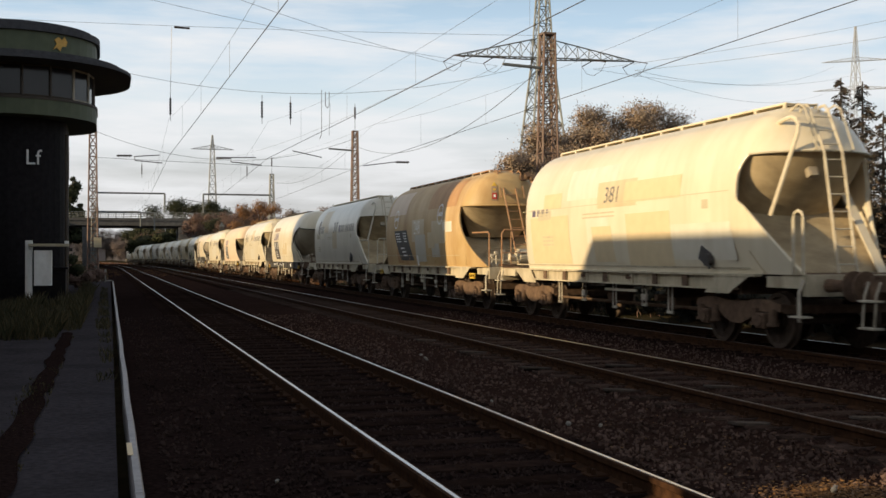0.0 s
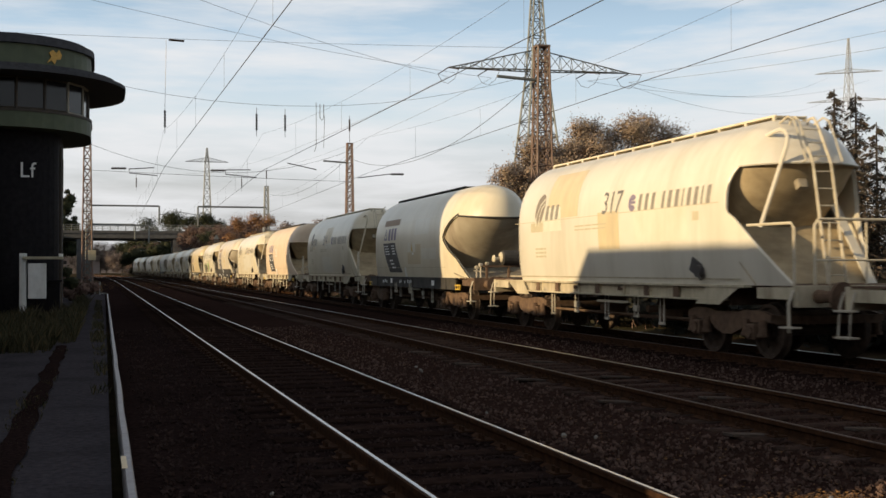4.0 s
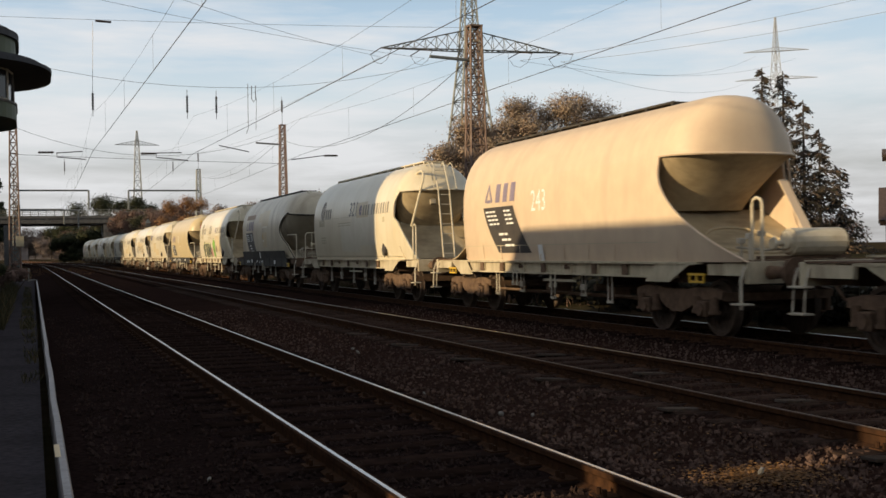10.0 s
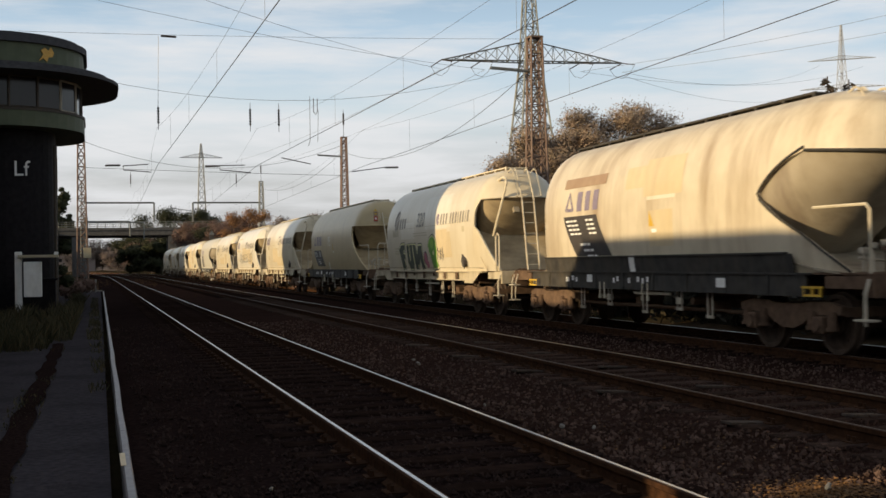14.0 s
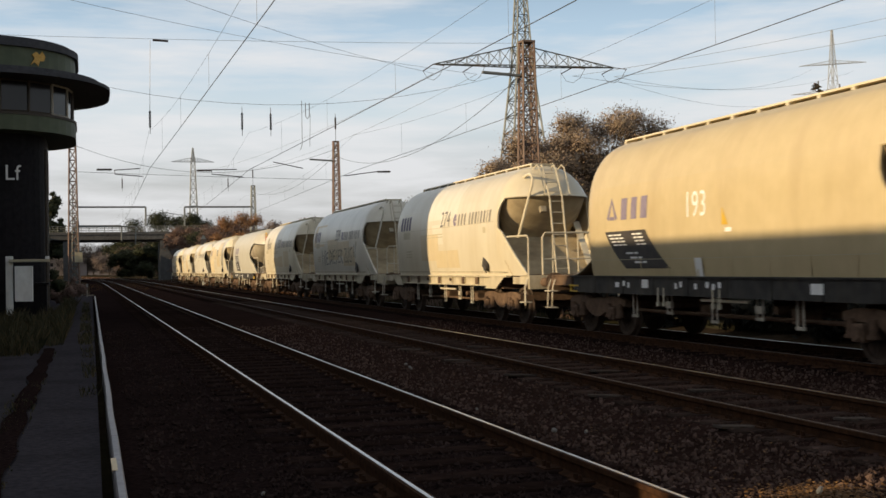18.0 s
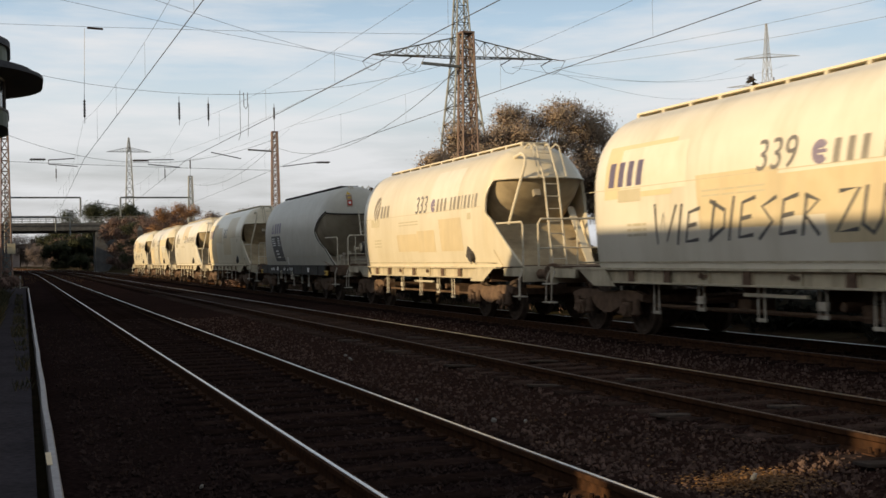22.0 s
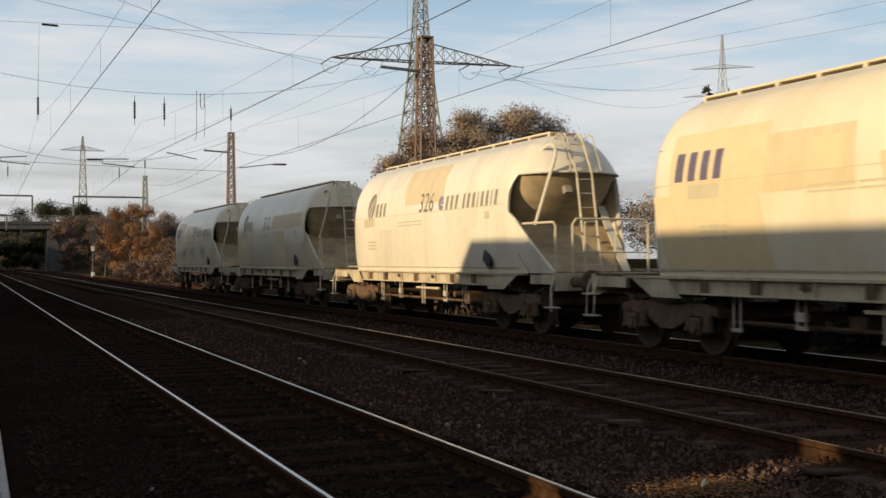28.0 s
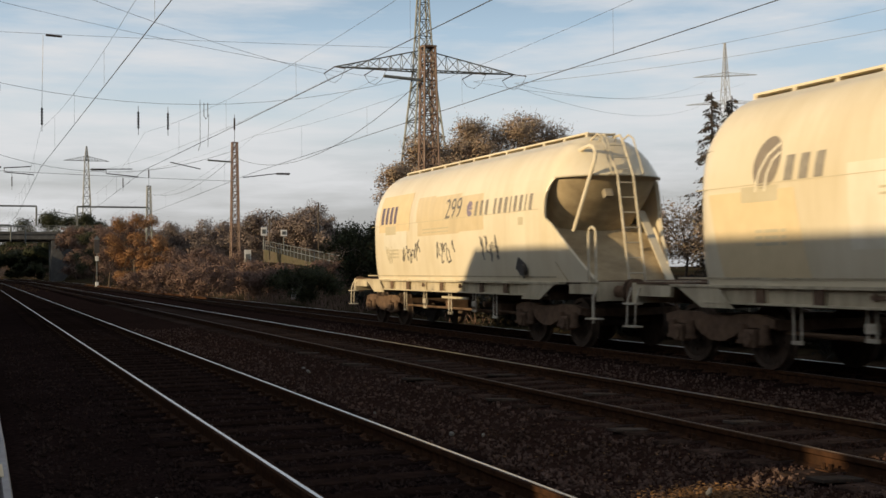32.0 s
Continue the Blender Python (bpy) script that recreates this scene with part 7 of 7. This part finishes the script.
def sprayed(w, name, outline, mat, y0, z0, size, grow, lift):
    """A sprayed field: an outline round its middle, swollen by grow."""
    bm = B()
    pts = []
    n = len(outline)
    for k, (a, b) in enumerate(outline):
        d0 = Vector(outline[k]) - Vector(outline[k - 1])
        d1 = Vector(outline[(k + 1) % n]) - Vector(outline[k])
        out = Vector((-(d0.y + d1.y), d0.x + d1.x)).normalized()
        pts.append(bm.verts.new((a * size + out.x * grow, b * size + out.y * grow, 0)))
    bmesh.ops.triangulate(bm, faces=[bm.faces.new(pts)])
    return conform(bm, name, mat, w, y0, z0, lift=lift)


for _, yy, shape in FAT:
    sprayed(W[8], "sprayed_outline", shape, M["spray"], yy, 1.29, 0.82, 0.075, 0.005)
    sprayed(W[8], "sprayed_outline", shape, M["spray_yellow"], yy, 1.29, 0.82, 0.045, 0.008)
    sprayed(W[8], "sprayed_letter", shape, M["spray_dark"], yy, 1.27, 0.82, 0.0, 0.011)
LOBE = ((0.0, 0.78), (0.22, 0.98), (0.55, 1.06), (0.86, 0.92), (0.98, 0.60), (0.92, 0.30), (1.05, 0.05), (0.45, 0.0), (0.36, 0.30), (0.14, 0.55))
sprayed(W[8], "sprayed_outline", LOBE, M["spray"], -0.55, 1.29, 0.95, 0.09, 0.005)
sprayed(W[8], "sprayed_outline", LOBE, M["spray_yellow"], -0.55, 1.29, 0.95, 0.055, 0.008)
sprayed(W[8], "sprayed_letter", LOBE, M["spray_green"], -0.55, 1.29, 0.95, 0.0, 0.011)
conform(flat_ring(0.0, 0.15, 1.3, 18), "sprayed_letter", M["spray_lime"], W[8], -1.0, 2.06, lift=0.014)
conform(flat_ring(0.0, 0.08, 1.0, 14), "sprayed_letter", M["spray_yellow"], W[8], -1.12, 1.78, lift=0.017)
conform(flat_ring(0.0, 0.22, 1.0, 18), "sprayed_blob", M["spray"], W[8], -0.22, 1.62, lift=0.012)
conform(flat_ring(0.0, 0.18, 1.0, 18), "sprayed_blob", M["spray_pink"], W[8], -0.22, 1.62, lift=0.015)
conform(flat_ring(0.0, 0.13, 1.2, 18), "sprayed_blob", M["spray_pink"], W[8], -0.40, 1.42, lift=0.015)
scribble(W[8], 5, -1.5, 1.5, 4, 0.45, M["spray"])
W[9] = wagon_round(pose(T3, 0, 0), M["tan"], True, True, "tan round-nosed bulk hopper wagon with end ladder and guard rail", kind="D")
mark_round(W[9], "193", at_y=3.75, low=0.20, deep=0.74)
placard(W[9])
W[10] = wagon_angular(pose(T3, 0, 0), M["cream"], True, A_LABEL + " and a guard rail")
mark_angular(W[10], "274", "box", patch_on=False)
W[11] = wagon_angular(pose(T3, 0, 0), M["pale"], True, "pale bulk hopper wagon with a large black sprayed scrawl")
mark_angular(W[11], "339", "box")
SCRAWL = {"W": (((0, 1), (0.22, 0), (0.42, 0.75), (0.62, 0.05), (0.95, 0.95)),), "I": (((0.1, 0.95), (0.0, 0)),), "E": (((0.5, 0.9), (0.06, 0.8), (0, 0.05), (0.5, 0.1)), ((0.03, 0.45), (0.4, 0.5))),
          "D": (((0.1, 0.95), (0, 0)), ((-0.1, 0.95), (0.5, 0.7), (0.5, 0.3), (-0.06, 0.0))), "S": (((0.5, 0.95), (0.05, 0.75), (0.42, 0.4), (0.0, 0.0)),), "R": (((0.06, 0.9), (0, 0)), ((0, 0.9), (0.42, 0.75), (0.05, 0.45), (0.5, 0.0))),
          "Z": (((0, 0.9), (0.55, 0.95), (0.0, 0.05), (0.6, 0.1)),), "U": (((0.05, 0.95), (0.0, 0.2), (0.3, 0.02), (0.5, 0.3), (0.52, 0.95)),), "G": (((0.55, 0.9), (0.1, 0.75), (0.05, 0.15), (0.5, 0.1), (0.5, 0.45), (0.3, 0.42)),),
          "!": (((0.12, 1.1), (0.06, 0.3)), ((0.04, 0.08), (0.03, 0.0)))}
r = random.Random(12)
u = 0.0
for ch in "WIE DIESER ZUG !!":
    if ch == " ":
        u += 0.20
        continue
    hh = 0.62 + 0.12 * r.random()
    sb5 = B()
    for stroke in SCRAWL[ch]:
        flat_stroke([(a * 0.72, b * hh) for a, b in stroke], 0.065, sb5)
    conform(sb5, "sprayed_letter", M["spray"], W[11], 2.75 - u, 1.58 + 0.06 * r.random() + 0.012 * u, label="sprayed black letter", lean=0.18)
    u += (0.78 if ch == "W" else 0.26 if ch in "I!" else 0.50)
W[12] = wagon_angular(pose(T3, 0, 0), M["cream"], True, A_LABEL + " and a guard rail")
mark_angular(W[12], "333", "emblem")
W[13] = wagon_round(pose(T3, 0, 0), M["greybeige"], True, True, "grey-beige round-nosed bulk hopper wagon with dark recess and frame")
mark_round(W[13], "", warn=False)
placard(W[13], "C")
W[14] = wagon_angular(pose(T3, 0, 0), M["cream"], True, A_LABEL + " and an ochre patch")
mark_angular(W[14], "302", "box", operator=False)
ochre_field(W[14], 4.5, 1.30, 2.6, 1.16, -0.30)
ochre_field(W[14], 1.15, 2.62, 0.62, 0.45, 0.0)
W[15] = wagon_angular(pose(T3, 0, 0), M["pale"], True, "pale bulk hopper wagon with angular end and a guard rail")
mark_angular(W[15], "326", "emblem")
W[16] = wagon_angular(pose(T3, 0, 0), M["cream"], False, A_LABEL + " and grab hoops")
mark_angular(W[16], "312", "emblem", operator=False, at_y=0.36)
ochre_field(W[16], -1.0, 2.63, 4.0, 0.46, 0.0)
ochre_field(W[16], 4.4, 1.30, 1.9, 1.24, -0.22)
ochre_field(W[16], -1.5, 1.30, 1.5, 1.25, -0.30)
W[17] = wagon_angular(pose(T3, 0, 0), M["cream"], False, "cream bulk hopper wagon with black sprayed tags, last of the train")
mark_angular(W[17], "299", "box")
scribble(W[17], 31, 2.6, 1.62, 5, 0.6, M["spray"])
scribble(W[17], 32, 0.3, 1.62, 5, 0.55, M["spray"])
scribble(W[17], 33, -2.2, 1.6, 4, 0.6, M["spray"])
scribble(W[17], 34, 3.9, 1.6, 3, 0.5, M["faint"])


# ---- what moves ----
def run(t):
    """How far the first wagon's recess lies ahead of the eye at t seconds: the train speeds up a little, then eases."""
    k = (t - 16) / 16
    return -109.889 - 134.137 * k - 6.0245 * k ** 2 + 5.1746 * k ** 3 + 2.5246 * k ** 4 - 0.9126 * k ** 5


# slack in the couplings, wagon by wagon
SLACK = {-2: 0.24, -1: 0.24, 0: 0.45, 1: 0.10, 2: 0.01, 3: 0.45, 4: -0.02, 5: -0.10, 6: 0.11, 7: 0.20, 8: -0.10, 9: -0.12, 10: -0.02, 12: -0.2, 13: -0.08, 14: 0.28, 16: 0.3, 17: 0.1, 11: -0.2, 15: 0.3}


def motions():
    for k, w in W.items():
        rows = []
        for t in range(0, 33):
            y = run(t) + PITCH * k + CORNER + 0.12 + SLACK.get(k, 0.0)
            rows.append((t, pose(T3 + bend(y), y, 0, 0, 0, math.degrees(math.atan((bend(y - 4) - bend(y + 4)) / 8)))))
        walk(w, rows)
    first = {}
    steps = 440
    for ws, ya in WHEELSETS:
        if ya not in first:
            walk(ws, [(32 * i / steps, pose(0, ya, 0.458, math.degrees(run(32 * i / steps) / -0.458))) for i in range(steps + 1)])
            first[ya] = ws
        else:
            src = first[ya].animation_data
            ws.rotation_mode = "QUATERNION"
            ws.animation_data_create().action = src.action
            ws.animation_data.action_slot = src.action_slot


motions()
